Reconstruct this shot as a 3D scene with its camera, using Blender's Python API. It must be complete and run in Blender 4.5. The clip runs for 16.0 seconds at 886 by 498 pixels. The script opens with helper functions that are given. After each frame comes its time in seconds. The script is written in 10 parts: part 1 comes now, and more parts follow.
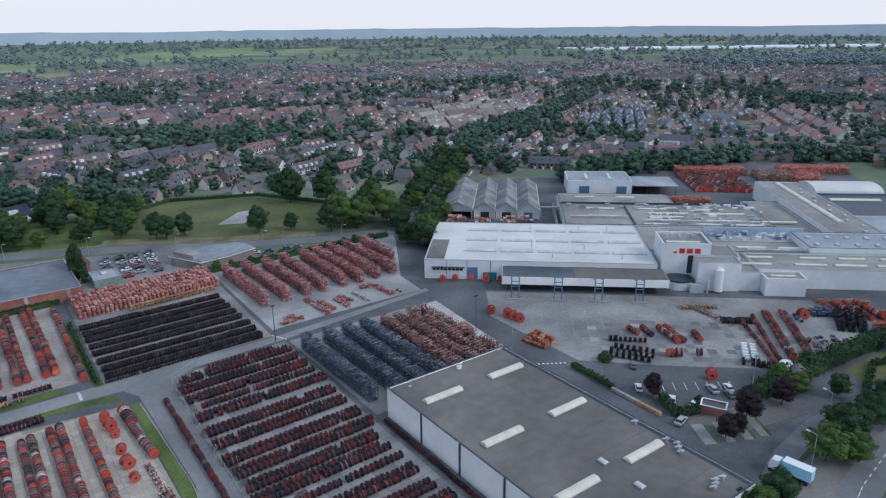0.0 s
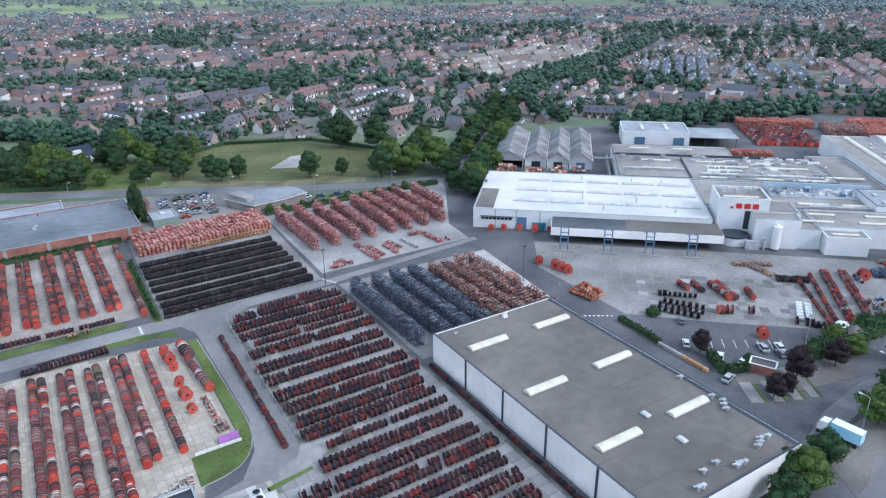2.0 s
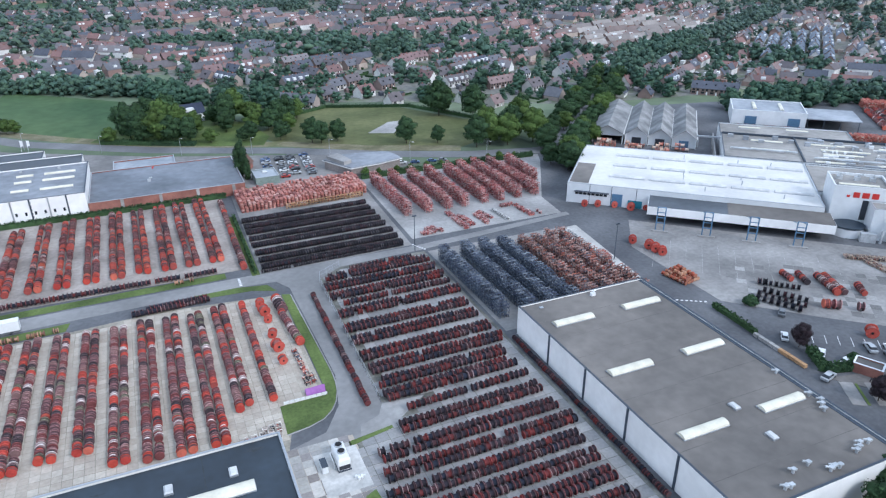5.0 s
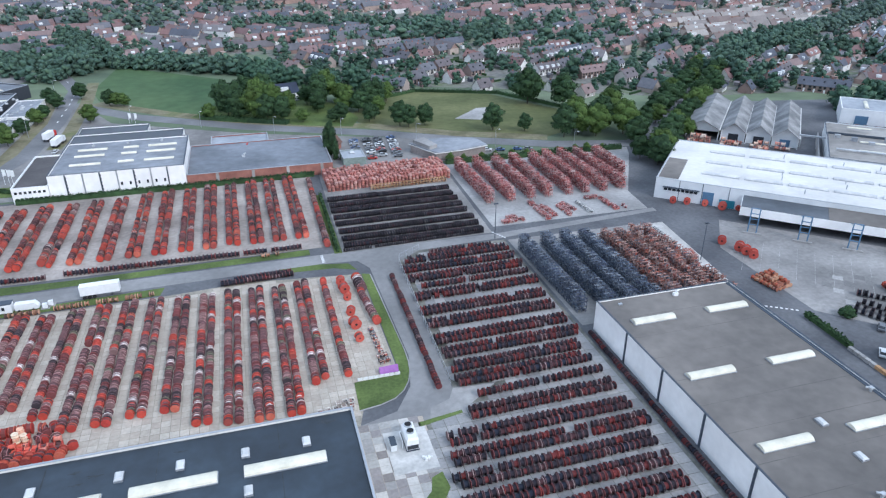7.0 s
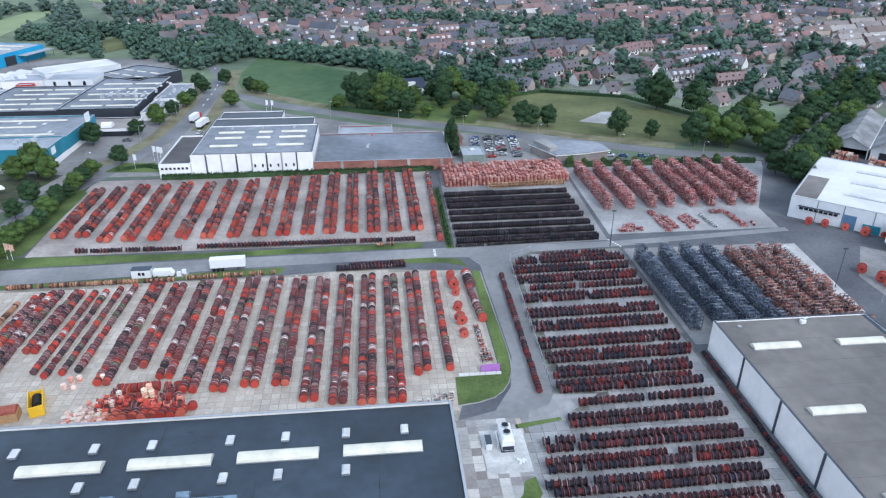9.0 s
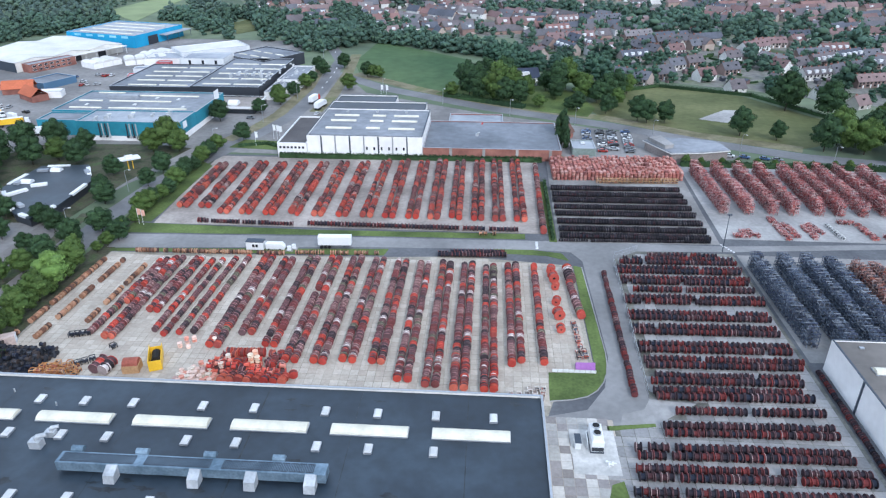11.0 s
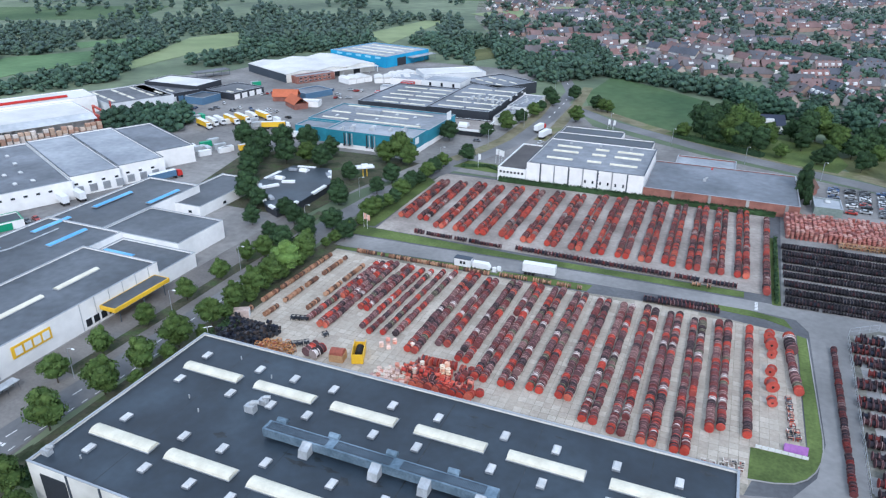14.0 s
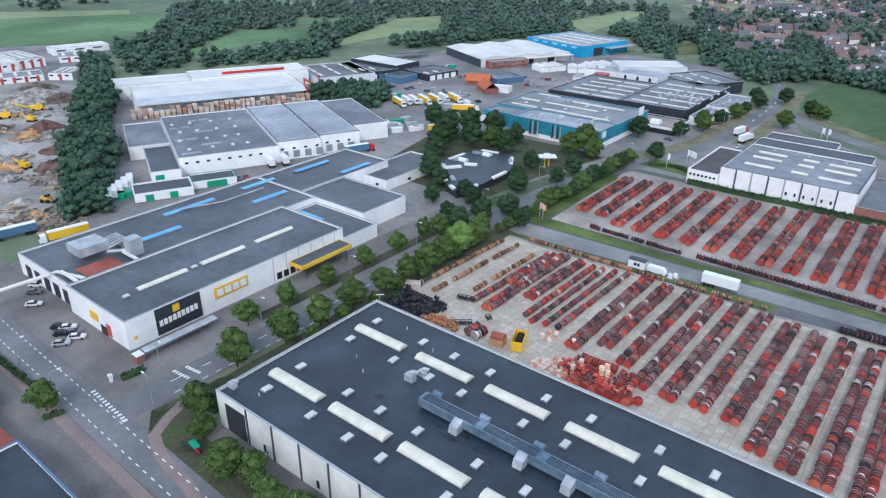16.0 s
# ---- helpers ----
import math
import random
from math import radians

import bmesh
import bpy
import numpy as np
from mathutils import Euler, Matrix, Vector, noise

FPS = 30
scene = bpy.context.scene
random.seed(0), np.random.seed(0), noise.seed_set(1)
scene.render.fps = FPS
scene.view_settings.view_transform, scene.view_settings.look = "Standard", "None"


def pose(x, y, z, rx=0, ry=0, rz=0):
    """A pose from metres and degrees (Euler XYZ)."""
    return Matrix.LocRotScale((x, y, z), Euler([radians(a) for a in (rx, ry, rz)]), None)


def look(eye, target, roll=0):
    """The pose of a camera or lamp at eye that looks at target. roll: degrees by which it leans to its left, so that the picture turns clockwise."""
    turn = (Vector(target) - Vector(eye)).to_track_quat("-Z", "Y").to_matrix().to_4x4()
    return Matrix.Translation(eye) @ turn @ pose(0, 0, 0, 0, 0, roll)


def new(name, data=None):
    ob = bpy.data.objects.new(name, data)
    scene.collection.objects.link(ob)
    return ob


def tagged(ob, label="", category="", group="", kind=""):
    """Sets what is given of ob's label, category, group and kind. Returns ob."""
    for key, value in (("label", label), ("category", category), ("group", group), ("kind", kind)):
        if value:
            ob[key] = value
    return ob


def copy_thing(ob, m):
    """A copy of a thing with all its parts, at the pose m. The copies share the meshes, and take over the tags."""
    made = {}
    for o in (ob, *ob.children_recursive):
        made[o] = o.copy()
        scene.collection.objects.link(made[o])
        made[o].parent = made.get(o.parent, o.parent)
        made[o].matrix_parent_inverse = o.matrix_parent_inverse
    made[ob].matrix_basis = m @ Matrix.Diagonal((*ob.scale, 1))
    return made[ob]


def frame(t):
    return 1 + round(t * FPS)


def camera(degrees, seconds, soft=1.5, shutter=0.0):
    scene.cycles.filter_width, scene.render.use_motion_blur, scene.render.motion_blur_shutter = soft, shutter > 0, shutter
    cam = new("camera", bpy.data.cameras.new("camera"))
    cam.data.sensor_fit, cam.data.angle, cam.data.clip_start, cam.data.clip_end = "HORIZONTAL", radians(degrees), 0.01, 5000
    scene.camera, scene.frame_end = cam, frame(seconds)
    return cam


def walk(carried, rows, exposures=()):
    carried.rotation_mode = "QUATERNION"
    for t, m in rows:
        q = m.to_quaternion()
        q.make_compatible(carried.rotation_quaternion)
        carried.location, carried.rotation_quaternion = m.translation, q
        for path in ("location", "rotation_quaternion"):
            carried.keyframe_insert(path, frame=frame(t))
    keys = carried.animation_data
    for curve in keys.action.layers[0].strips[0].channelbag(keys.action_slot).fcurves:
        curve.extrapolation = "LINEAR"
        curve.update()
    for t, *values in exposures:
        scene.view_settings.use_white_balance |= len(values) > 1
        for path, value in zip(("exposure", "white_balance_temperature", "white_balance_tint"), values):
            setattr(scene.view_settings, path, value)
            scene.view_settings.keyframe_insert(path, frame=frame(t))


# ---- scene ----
# The flight: the drone hovers at one place and turns.
EYE = (0.0, 0.0, 100.0)
cam = camera(65.70, 16.0, soft=1.25)


def gaze(yaw, pitch, roll):
    return pose(*EYE) @ pose(0, 0, 0, 0, 0, yaw) @ pose(0, 0, 0, 90 + pitch, 0, 0) @ pose(0, 0, 0, 0, 0, roll)


PATH = [
    (0.0, gaze(-36.016, -18.300, -0.600)),
    (0.5, gaze(-34.937, -19.888, -0.621)),
    (1.0, gaze(-33.861, -21.196, -0.535)),
    (1.5, gaze(-32.796, -21.914, -0.518)),
    (2.0, gaze(-31.647, -22.563, -0.552)),
    (2.5, gaze(-30.494, -23.472, -0.567)),
    (3.0, gaze(-29.196, -24.286, -0.512)),
    (3.5, gaze(-27.783, -24.255, -0.474)),
    (4.0, gaze(-26.332, -24.331, -0.394)),
    (6.5, gaze(-18.469, -25.966, -0.139)),
    (7.0, gaze(-16.121, -26.031, -0.026)),
    (7.5, gaze(-12.854, -26.064, 0.075)),
    (8.0, gaze(-10.265, -26.059, 0.168)),
    (8.5, gaze(-7.745, -26.107, 0.194)),
    (9.0, gaze(-5.770, -26.131, 0.189)),
    (11.5, gaze(6.199, -27.181, 0.016)),
    (12.0, gaze(8.623, -27.229, 0.042)),
    (12.5, gaze(11.288, -27.289, 0.118)),
    (13.0, gaze(14.545, -26.383, 0.151)),
    (13.5, gaze(18.468, -24.829, 0.164)),
    (14.0, gaze(22.578, -24.629, 0.240)),
    (14.5, gaze(26.497, -24.701, 0.253)),
    (15.0, gaze(30.669, -24.851, 0.408)),
    (15.5, gaze(34.502, -24.959, 0.473)),
    (16.0, gaze(38.324, -25.658, 0.430)),
]
walk(cam, PATH, exposures=[(t, e, 5870, 10) for t, e in ((0.0, -0.25), (0.5, 0.07), (1.0, 0.33), (2.0, 0.46), (4.0, 0.5), (9.0, 0.48), (11.5, 0.58), (12.5, 0.5), (14.0, 0.42), (16.0, 0.25))])

# ---- sky and sun: high thin cloud, soft light ----
world = bpy.data.worlds.new("sky")
scene.world = world
world.use_nodes = True
wt = world.node_tree
wbg = wt.nodes["Background"]
sky = wt.nodes.new("ShaderNodeTexSky")
sky.sky_type, sky.sun_disc = "NISHITA", False
sky.sun_elevation, sky.sun_rotation = radians(38), radians(150)
sky.air_density, sky.dust_density = 1.0, 3.0
veil = wt.nodes.new("ShaderNodeMix")
veil.data_type = "RGBA"
veil.inputs[0].default_value = 0.75
cloud = wt.nodes.new("ShaderNodeValToRGB")
cloud.color_ramp.elements[0].position, cloud.color_ramp.elements[0].color = 0.0, (1.2, 1.16, 1.17, 1)
cloud.color_ramp.elements[1].position, cloud.color_ramp.elements[1].color = 0.35, (0.70, 0.83, 1.0, 1)
up, split, gain = wt.nodes.new("ShaderNodeTexCoord"), wt.nodes.new("ShaderNodeSeparateXYZ"), wt.nodes.new("ShaderNodeVectorMath")
gain.operation = "SCALE"
gain.inputs[3].default_value = 10.5
wt.links.new(up.outputs["Generated"], split.inputs[0])
wt.links.new(split.outputs[2], cloud.inputs[0])
wt.links.new(cloud.outputs[0], gain.inputs[0])
wt.links.new(sky.outputs[0], veil.inputs[6])
wt.links.new(gain.outputs[0], veil.inputs[7])
wt.links.new(veil.outputs[2], wbg.inputs[0])
wbg.inputs[1].default_value = 0.105

sun_data = bpy.data.lights.new("sun", "SUN")
sun_data.energy, sun_data.angle, sun_data.color = 1.3, radians(14), (1.0, 0.97, 0.94)
sun = new("sun", sun_data)
sun.matrix_basis = look((0, 0, 300), (150 * math.sin(radians(-30)), 150 * math.cos(radians(-30)), 183))

rng = random.Random(7)


# ---- materials ----
def surf(name, cols, rough=0.85, metal=0.0, big=0.06, fine=1.5, amount=0.22, bump=0.15, pick="", spec=0.3, stops=None, sheen=0.0):
    """A procedural surface: one colour, a blend of two by noise, or (pick: object, island) one of many at random."""
    m = bpy.data.materials.new(name)
    m.use_nodes = True
    t = m.node_tree
    b = t.nodes["Principled BSDF"]
    geo = t.nodes.new("ShaderNodeNewGeometry")
    n1, n2 = t.nodes.new("ShaderNodeTexNoise"), t.nodes.new("ShaderNodeTexNoise")
    for n, s in ((n1, big), (n2, fine)):
        t.links.new(geo.outputs["Position"], n.inputs["Vector"])
        n.inputs["Scale"].default_value = s
        n.inputs["Detail"].default_value = 5.0
    if pick or len(cols) > 1:
        ramp = t.nodes.new("ShaderNodeValToRGB")
        ramp.color_ramp.interpolation = "CONSTANT" if pick else "LINEAR"
        e = ramp.color_ramp.elements
        while len(e) < len(cols):
            e.new(0.5)
        for i, c in enumerate(cols):
            e[i].position = stops[i] if stops else (i / len(cols) if pick else 0.35 + 0.3 * i / max(1, len(cols) - 1))
            e[i].color = (*c, 1)
        if pick == "object":
            info = t.nodes.new("ShaderNodeObjectInfo")
            t.links.new(info.outputs["Random"], ramp.inputs[0])
        elif pick == "island":
            t.links.new(geo.outputs["Random Per Island"], ramp.inputs[0])
        else:
            t.links.new(n1.outputs[0], ramp.inputs[0])
        col = ramp.outputs[0]
    else:
        rgb = t.nodes.new("ShaderNodeRGB")
        rgb.outputs[0].default_value = (*cols[0], 1)
        col = rgb.outputs[0]
    for n, k in ((n1, amount), (n2, amount * 0.8)):
        r = t.nodes.new("ShaderNodeMapRange")
        r.inputs[1].default_value, r.inputs[2].default_value = 0.3, 0.7
        r.inputs[3].default_value, r.inputs[4].default_value = 1 - k, 1 + k
        t.links.new(n.outputs[0], r.inputs[0])
        mix = t.nodes.new("ShaderNodeVectorMath")
        mix.operation = "MULTIPLY"
        t.links.new(col, mix.inputs[0])
        t.links.new(r.outputs[0], mix.inputs[1])
        col = mix.outputs[0]
    t.links.new(col, b.inputs["Base Color"])
    b.inputs["Roughness"].default_value = rough
    b.inputs["Metallic"].default_value = metal
    b.inputs["Specular IOR Level"].default_value = spec
    # blue-white sheen: distance haze put into the colour of far surfaces
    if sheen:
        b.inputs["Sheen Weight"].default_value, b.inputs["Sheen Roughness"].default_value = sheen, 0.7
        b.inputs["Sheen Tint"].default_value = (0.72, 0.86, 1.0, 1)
    if bump:
        bu = t.nodes.new("ShaderNodeBump")
        bu.inputs["Strength"].default_value = bump
        bu.inputs["Distance"].default_value = 0.1
        t.links.new(n2.outputs[0], bu.inputs["Height"])
        t.links.new(bu.outputs[0], b.inputs["Normal"])
    return m


ASPHALT = surf("asphalt", [(0.085, 0.088, 0.098), (0.125, 0.127, 0.135)], 0.8, big=0.05, fine=0.8, amount=0.16)
ROAD_SITE = surf("pale worn site asphalt", [(0.200, 0.198, 0.198), (0.255, 0.250, 0.248)], 0.8, big=0.04, fine=0.6, amount=0.12)
ROAD = surf("road asphalt", [(0.142, 0.144, 0.150), (0.185, 0.185, 0.190)], 0.8, big=0.04, fine=0.6, amount=0.12)
WORN = surf("worn brown-grey concrete", [(0.275, 0.240, 0.215), (0.370, 0.328, 0.296)], 0.88, big=0.06, fine=0.7, amount=0.2)
CONCRETE = surf("concrete paving", [(0.275, 0.268, 0.262), (0.37, 0.36, 0.35)], 0.85, big=0.05, fine=0.7, amount=0.16)
YARD_GREY = surf("grey yard concrete", [(0.200, 0.193, 0.188), (0.275, 0.264, 0.255)], 0.85, big=0.05, fine=0.7, amount=0.18)
PAVE_BROWN = surf("grey-brown paving", [(0.140, 0.130, 0.126), (0.190, 0.178, 0.168)], 0.9, big=0.06, fine=1.2, amount=0.15)
DUCT = surf("dull steel duct", [(0.130, 0.195, 0.255), (0.200, 0.270, 0.335)], 0.5, 0.4, big=0.3, fine=2.0, amount=0.2, bump=0.05)
SLAB = surf("concrete slab", [(0.400, 0.348, 0.290), (0.428, 0.376, 0.315), (0.450, 0.398, 0.335), (0.482, 0.430, 0.365), (0.412, 0.356, 0.296)], 0.85, big=0.08, fine=1.2, amount=0.14, pick="island")
SLAB_ONE = surf("concrete slab single", [(0.400, 0.348, 0.290), (0.428, 0.376, 0.315), (0.450, 0.398, 0.335), (0.482, 0.430, 0.365), (0.412, 0.356, 0.296)], 0.85, big=0.08, fine=1.2, amount=0.14, pick="object")
JOINT = surf("mossy slab joints", [(0.270, 0.245, 0.200), (0.330, 0.300, 0.250)], 0.95, big=0.1, amount=0.25)
PAVER = surf("red brick paving", [(0.22, 0.17, 0.16), (0.28, 0.21, 0.19)], 0.9, fine=2.5)
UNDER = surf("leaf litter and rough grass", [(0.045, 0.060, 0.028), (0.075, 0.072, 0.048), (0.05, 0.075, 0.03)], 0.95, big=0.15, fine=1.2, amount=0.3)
GRASS = surf("mown grass", [(0.075, 0.11, 0.032), (0.11, 0.15, 0.045)], 0.95, big=0.08, fine=1.3, amount=0.25)
DRY = surf("dry verge grass", [(0.150, 0.140, 0.078), (0.205, 0.185, 0.120), (0.120, 0.128, 0.060)], 0.95, big=0.06, fine=0.5, amount=0.22)
LAWN = surf("park lawn", [(0.090, 0.107, 0.040), (0.131, 0.136, 0.059)], 0.95, big=0.025, fine=0.3, amount=0.2)
CROP = surf("far green crop", [(0.085, 0.165, 0.075), (0.125, 0.205, 0.095)], 0.95, big=0.012, fine=0.15, amount=0.2)
FIELD = surf("green field", [(0.048, 0.100, 0.042), (0.085, 0.130, 0.056)], 0.95, big=0.012, fine=0.15, amount=0.2)
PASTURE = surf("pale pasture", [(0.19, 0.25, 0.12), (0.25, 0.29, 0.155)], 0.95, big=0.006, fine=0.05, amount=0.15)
SAND = surf("trodden sand", [(0.24, 0.228, 0.216), (0.335, 0.315, 0.298)], 0.95, big=0.03, fine=0.4, amount=0.25)
MARK = surf("road paint", [(0.72, 0.72, 0.72)], 0.7, amount=0.1)
WHITE_WALL = surf("white cladding", [(0.79, 0.785, 0.775), (0.85, 0.845, 0.835)], 0.6, big=0.1, fine=0.5, amount=0.05, bump=0.02)
PALE_WALL = surf("pale blue-grey cladding", [(0.62, 0.65, 0.675), (0.68, 0.70, 0.715)], 0.55, big=0.1, fine=0.5, amount=0.05, bump=0.02)
CREAM_WALL = surf("cream panel", [(0.66, 0.65, 0.61), (0.73, 0.72, 0.68)], 0.7, big=0.1, fine=0.4, amount=0.06, bump=0.02)
DARK_PANEL = surf("dark panel", [(0.035, 0.04, 0.05)], 0.5, amount=0.15)
ROOF_BLUE = surf("blue-black bitumen roof", [(0.013, 0.022, 0.034), (0.024, 0.037, 0.052)], 0.42, big=0.07, fine=0.5, amount=0.24, spec=0.55)
ROOF_GREY = surf("warm grey bitumen roof", [(0.140, 0.128, 0.119), (0.182, 0.165, 0.150)], 0.75, big=0.04, fine=0.35, amount=0.14)
ROOF_PALE = surf("pale grey roof sheet", [(0.26, 0.285, 0.32), (0.34, 0.36, 0.39)], 0.6, big=0.05, fine=0.4, amount=0.12)
# warm grey, lightened to put distance haze into the factory roofs
ROOF_WARM = surf("warm grey roof paled by haze", [(0.245, 0.232, 0.218), (0.305, 0.290, 0.272)], 0.75, big=0.05, fine=0.35, amount=0.16)
ROOF_WHITE = surf("white coated roof", [(0.57, 0.56, 0.542), (0.66, 0.645, 0.622)], 0.6, big=0.05, fine=0.5, amount=0.06)
ROOF_ASB = surf("old fibre cement roof", [(0.17, 0.175, 0.18), (0.26, 0.26, 0.26)], 0.9, big=0.12, fine=0.9, amount=0.2)
TRIM = surf("grey metal trim", [(0.42, 0.44, 0.47)], 0.45, 0.6, amount=0.1, bump=0)
DARK_TRIM = surf("dark slate-blue trim", [(0.055, 0.070, 0.092)], 0.65, 0.0, amount=0.1, bump=0)
DOME = surf("opal plastic dome", [(0.610, 0.580, 0.475), (0.700, 0.668, 0.555)], 0.4, big=0.3, fine=2.0, amount=0.05, bump=0.03)
DOME_BLUE = surf("blue skylight sheet", [(0.10, 0.36, 0.68), (0.16, 0.44, 0.74)], 0.4, big=0.2, amount=0.08, bump=0)
GALV = surf("galvanised duct", [(0.40, 0.425, 0.45), (0.50, 0.52, 0.54)], 0.5, 0.35, big=0.3, fine=2.0, amount=0.14, bump=0.05)
BRICK = surf("red brown brick", [(0.24, 0.105, 0.085), (0.31, 0.14, 0.11)], 0.9, big=0.2, fine=3.0, amount=0.14)
TEAL = surf("teal cladding", [(0.030, 0.20, 0.27), (0.042, 0.24, 0.32)], 0.5, big=0.1, fine=0.6, amount=0.08, bump=0.02)
BLUE_WALL = surf("bright blue cladding", [(0.02, 0.27, 0.50), (0.03, 0.32, 0.55)], 0.5, amount=0.08, bump=0.02)
YELLOW = surf("yellow paint", [(0.72, 0.42, 0.02), (0.80, 0.50, 0.04)], 0.45, fine=2, amount=0.12, bump=0)
ORANGE = surf("orange-red paint", [(0.40, 0.062, 0.050), (0.52, 0.105, 0.075)], 0.65, fine=1.5, amount=0.18, bump=0)
RED = surf("red paint", [(0.50, 0.035, 0.03)], 0.5, amount=0.12, bump=0)
GLASS = surf("dark window glass", [(0.02, 0.025, 0.032)], 0.12, amount=0.2, bump=0, spec=0.6)
BLACK = surf("black rubber", [(0.018, 0.018, 0.02)], 0.8, amount=0.2)
STEEL = surf("dark blue-grey steel", [(0.06, 0.075, 0.10), (0.10, 0.12, 0.15)], 0.5, 0.4, fine=3, amount=0.2, bump=0)
RUST = surf("red primer steel", [(0.30, 0.085, 0.06), (0.38, 0.12, 0.08)], 0.7, 0.1, fine=2, amount=0.25, bump=0)
WOOD = surf("pale wood", [(0.42, 0.25, 0.13), (0.52, 0.33, 0.18)], 0.85, fine=2.5, amount=0.2)
BLUE_STEEL = surf("blue painted steel", [(0.10, 0.19, 0.30)], 0.5, 0.2, amount=0.12, bump=0)
GREEN_PAINT = surf("green paint", [(0.02, 0.30, 0.16)], 0.5, amount=0.12, bump=0)
PURPLE = surf("purple tarpaulin", [(0.33, 0.13, 0.40), (0.42, 0.20, 0.46)], 0.6, amount=0.15)
LIGHT_BLUE = surf("light blue tarpaulin", [(0.16, 0.52, 0.74), (0.34, 0.62, 0.76)], 0.5, amount=0.08)
WHITE = surf("white paint", [(0.74, 0.75, 0.76)], 0.4, amount=0.05, bump=0)
BARK = surf("bark", [(0.06, 0.048, 0.038)], 0.95, fine=4)
LEAF = surf("green leaves", [(0.030, 0.058, 0.027), (0.038, 0.072, 0.032), (0.050, 0.092, 0.040), (0.032, 0.062, 0.033)], 0.75, fine=0.5, amount=0.25, bump=0, pick="island", spec=0.1)
# yellower than LEAF, and lightened to paint in a sunlit look
LEAF_STREET_LIT = surf("fresh green street tree leaves in a sunlit tone", [(0.059, 0.100, 0.028), (0.074, 0.120, 0.034), (0.094, 0.143, 0.042), (0.063, 0.103, 0.034)], 0.75, fine=0.5, amount=0.25, bump=0, pick="island", spec=0.1)
LEAF_LIGHT = surf("light green leaves", [(0.130, 0.220, 0.050), (0.160, 0.260, 0.065), (0.110, 0.190, 0.050)], 0.75, fine=0.5, amount=0.25, bump=0, pick="island")
LEAF_RED = surf("copper beech leaves", [(0.024, 0.016, 0.021), (0.034, 0.020, 0.025), (0.020, 0.015, 0.019)], 0.75, amount=0.25, bump=0, pick="island")
LEAF_WOOD = surf("edge of wood leaves", [(0.041, 0.087, 0.059), (0.050, 0.101, 0.064), (0.063, 0.119, 0.073), (0.046, 0.093, 0.067)], 0.85, big=0.02, fine=0.2, amount=0.25, bump=0, pick="island")
# leaf green blued, with a touch of sheen, for light haze
LEAF_FAR_HAZE = surf("woodland leaves", [(0.051, 0.098, 0.070), (0.060, 0.110, 0.074), (0.075, 0.129, 0.082), (0.055, 0.104, 0.078)], 0.85, big=0.02, fine=0.2, amount=0.25, bump=0, pick="island", sheen=0.05)
ROOF_COLS = [(0.182, 0.114, 0.111), (0.113, 0.110, 0.123), (0.212, 0.141, 0.139), (0.081, 0.090, 0.115), (0.139, 0.122, 0.129), (0.208, 0.191, 0.198), (0.094, 0.102, 0.127), (0.238, 0.137, 0.126), (0.134, 0.137, 0.156), (0.124, 0.112, 0.119), (0.223, 0.161, 0.155)]
WALL_COLS = [(0.32, 0.22, 0.19), (0.42, 0.35, 0.31), (0.66, 0.65, 0.64), (0.25, 0.17, 0.15), (0.38, 0.29, 0.25), (0.72, 0.71, 0.70), (0.30, 0.21, 0.18), (0.46, 0.38, 0.33)]
HOUSE_ROOF = surf("clay roof tiles", ROOF_COLS, 0.85, big=0.3, fine=2.0, amount=0.15, pick="object")
HOUSE_WALL = surf("house brickwork", [(0.300, 0.220, 0.190), (0.620, 0.600, 0.570), (0.360, 0.300, 0.270), (0.700, 0.690, 0.670), (0.440, 0.410, 0.380), (0.250, 0.180, 0.160)], 0.9, big=0.3, fine=2.0, amount=0.1, pick="object")
FAR_COLS = [tuple(0.008 + 0.95 * v for v in c) for c in ROOF_COLS]
FAR_ROOF = surf("distant roof tiles", FAR_COLS, 0.85, big=0.1, fine=0.6, amount=0.15, pick="island", sheen=0.0)
# middle distance: a little more haze painted into the leaves
LEAF_MID_HAZE = surf("hazed distant tree leaves", [(0.054, 0.092, 0.072), (0.065, 0.107, 0.078), (0.083, 0.130, 0.088), (0.059, 0.098, 0.084)], 0.85, big=0.02, fine=0.2, amount=0.25, bump=0, pick="island", sheen=0.08)
# furthest leaves: pale and blue, the thickest haze painted in
LEAF_HILL_HAZE = surf("hazed far woodland leaves", [(0.110, 0.150, 0.140), (0.125, 0.165, 0.150), (0.140, 0.180, 0.155), (0.115, 0.150, 0.150)], 0.9, big=0.004, fine=0.05, amount=0.2, bump=0, pick="island", sheen=0.45)
# sheen on these three district roofs imitates haze over the far town
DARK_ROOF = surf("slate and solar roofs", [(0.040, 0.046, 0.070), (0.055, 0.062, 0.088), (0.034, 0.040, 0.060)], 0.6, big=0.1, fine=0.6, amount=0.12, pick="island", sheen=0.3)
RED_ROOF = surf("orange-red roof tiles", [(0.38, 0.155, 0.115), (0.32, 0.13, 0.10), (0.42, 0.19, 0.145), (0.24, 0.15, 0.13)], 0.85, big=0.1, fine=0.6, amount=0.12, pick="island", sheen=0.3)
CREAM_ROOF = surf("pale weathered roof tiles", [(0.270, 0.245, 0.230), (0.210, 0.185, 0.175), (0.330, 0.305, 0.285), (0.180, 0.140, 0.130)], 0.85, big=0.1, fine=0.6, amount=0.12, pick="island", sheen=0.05)
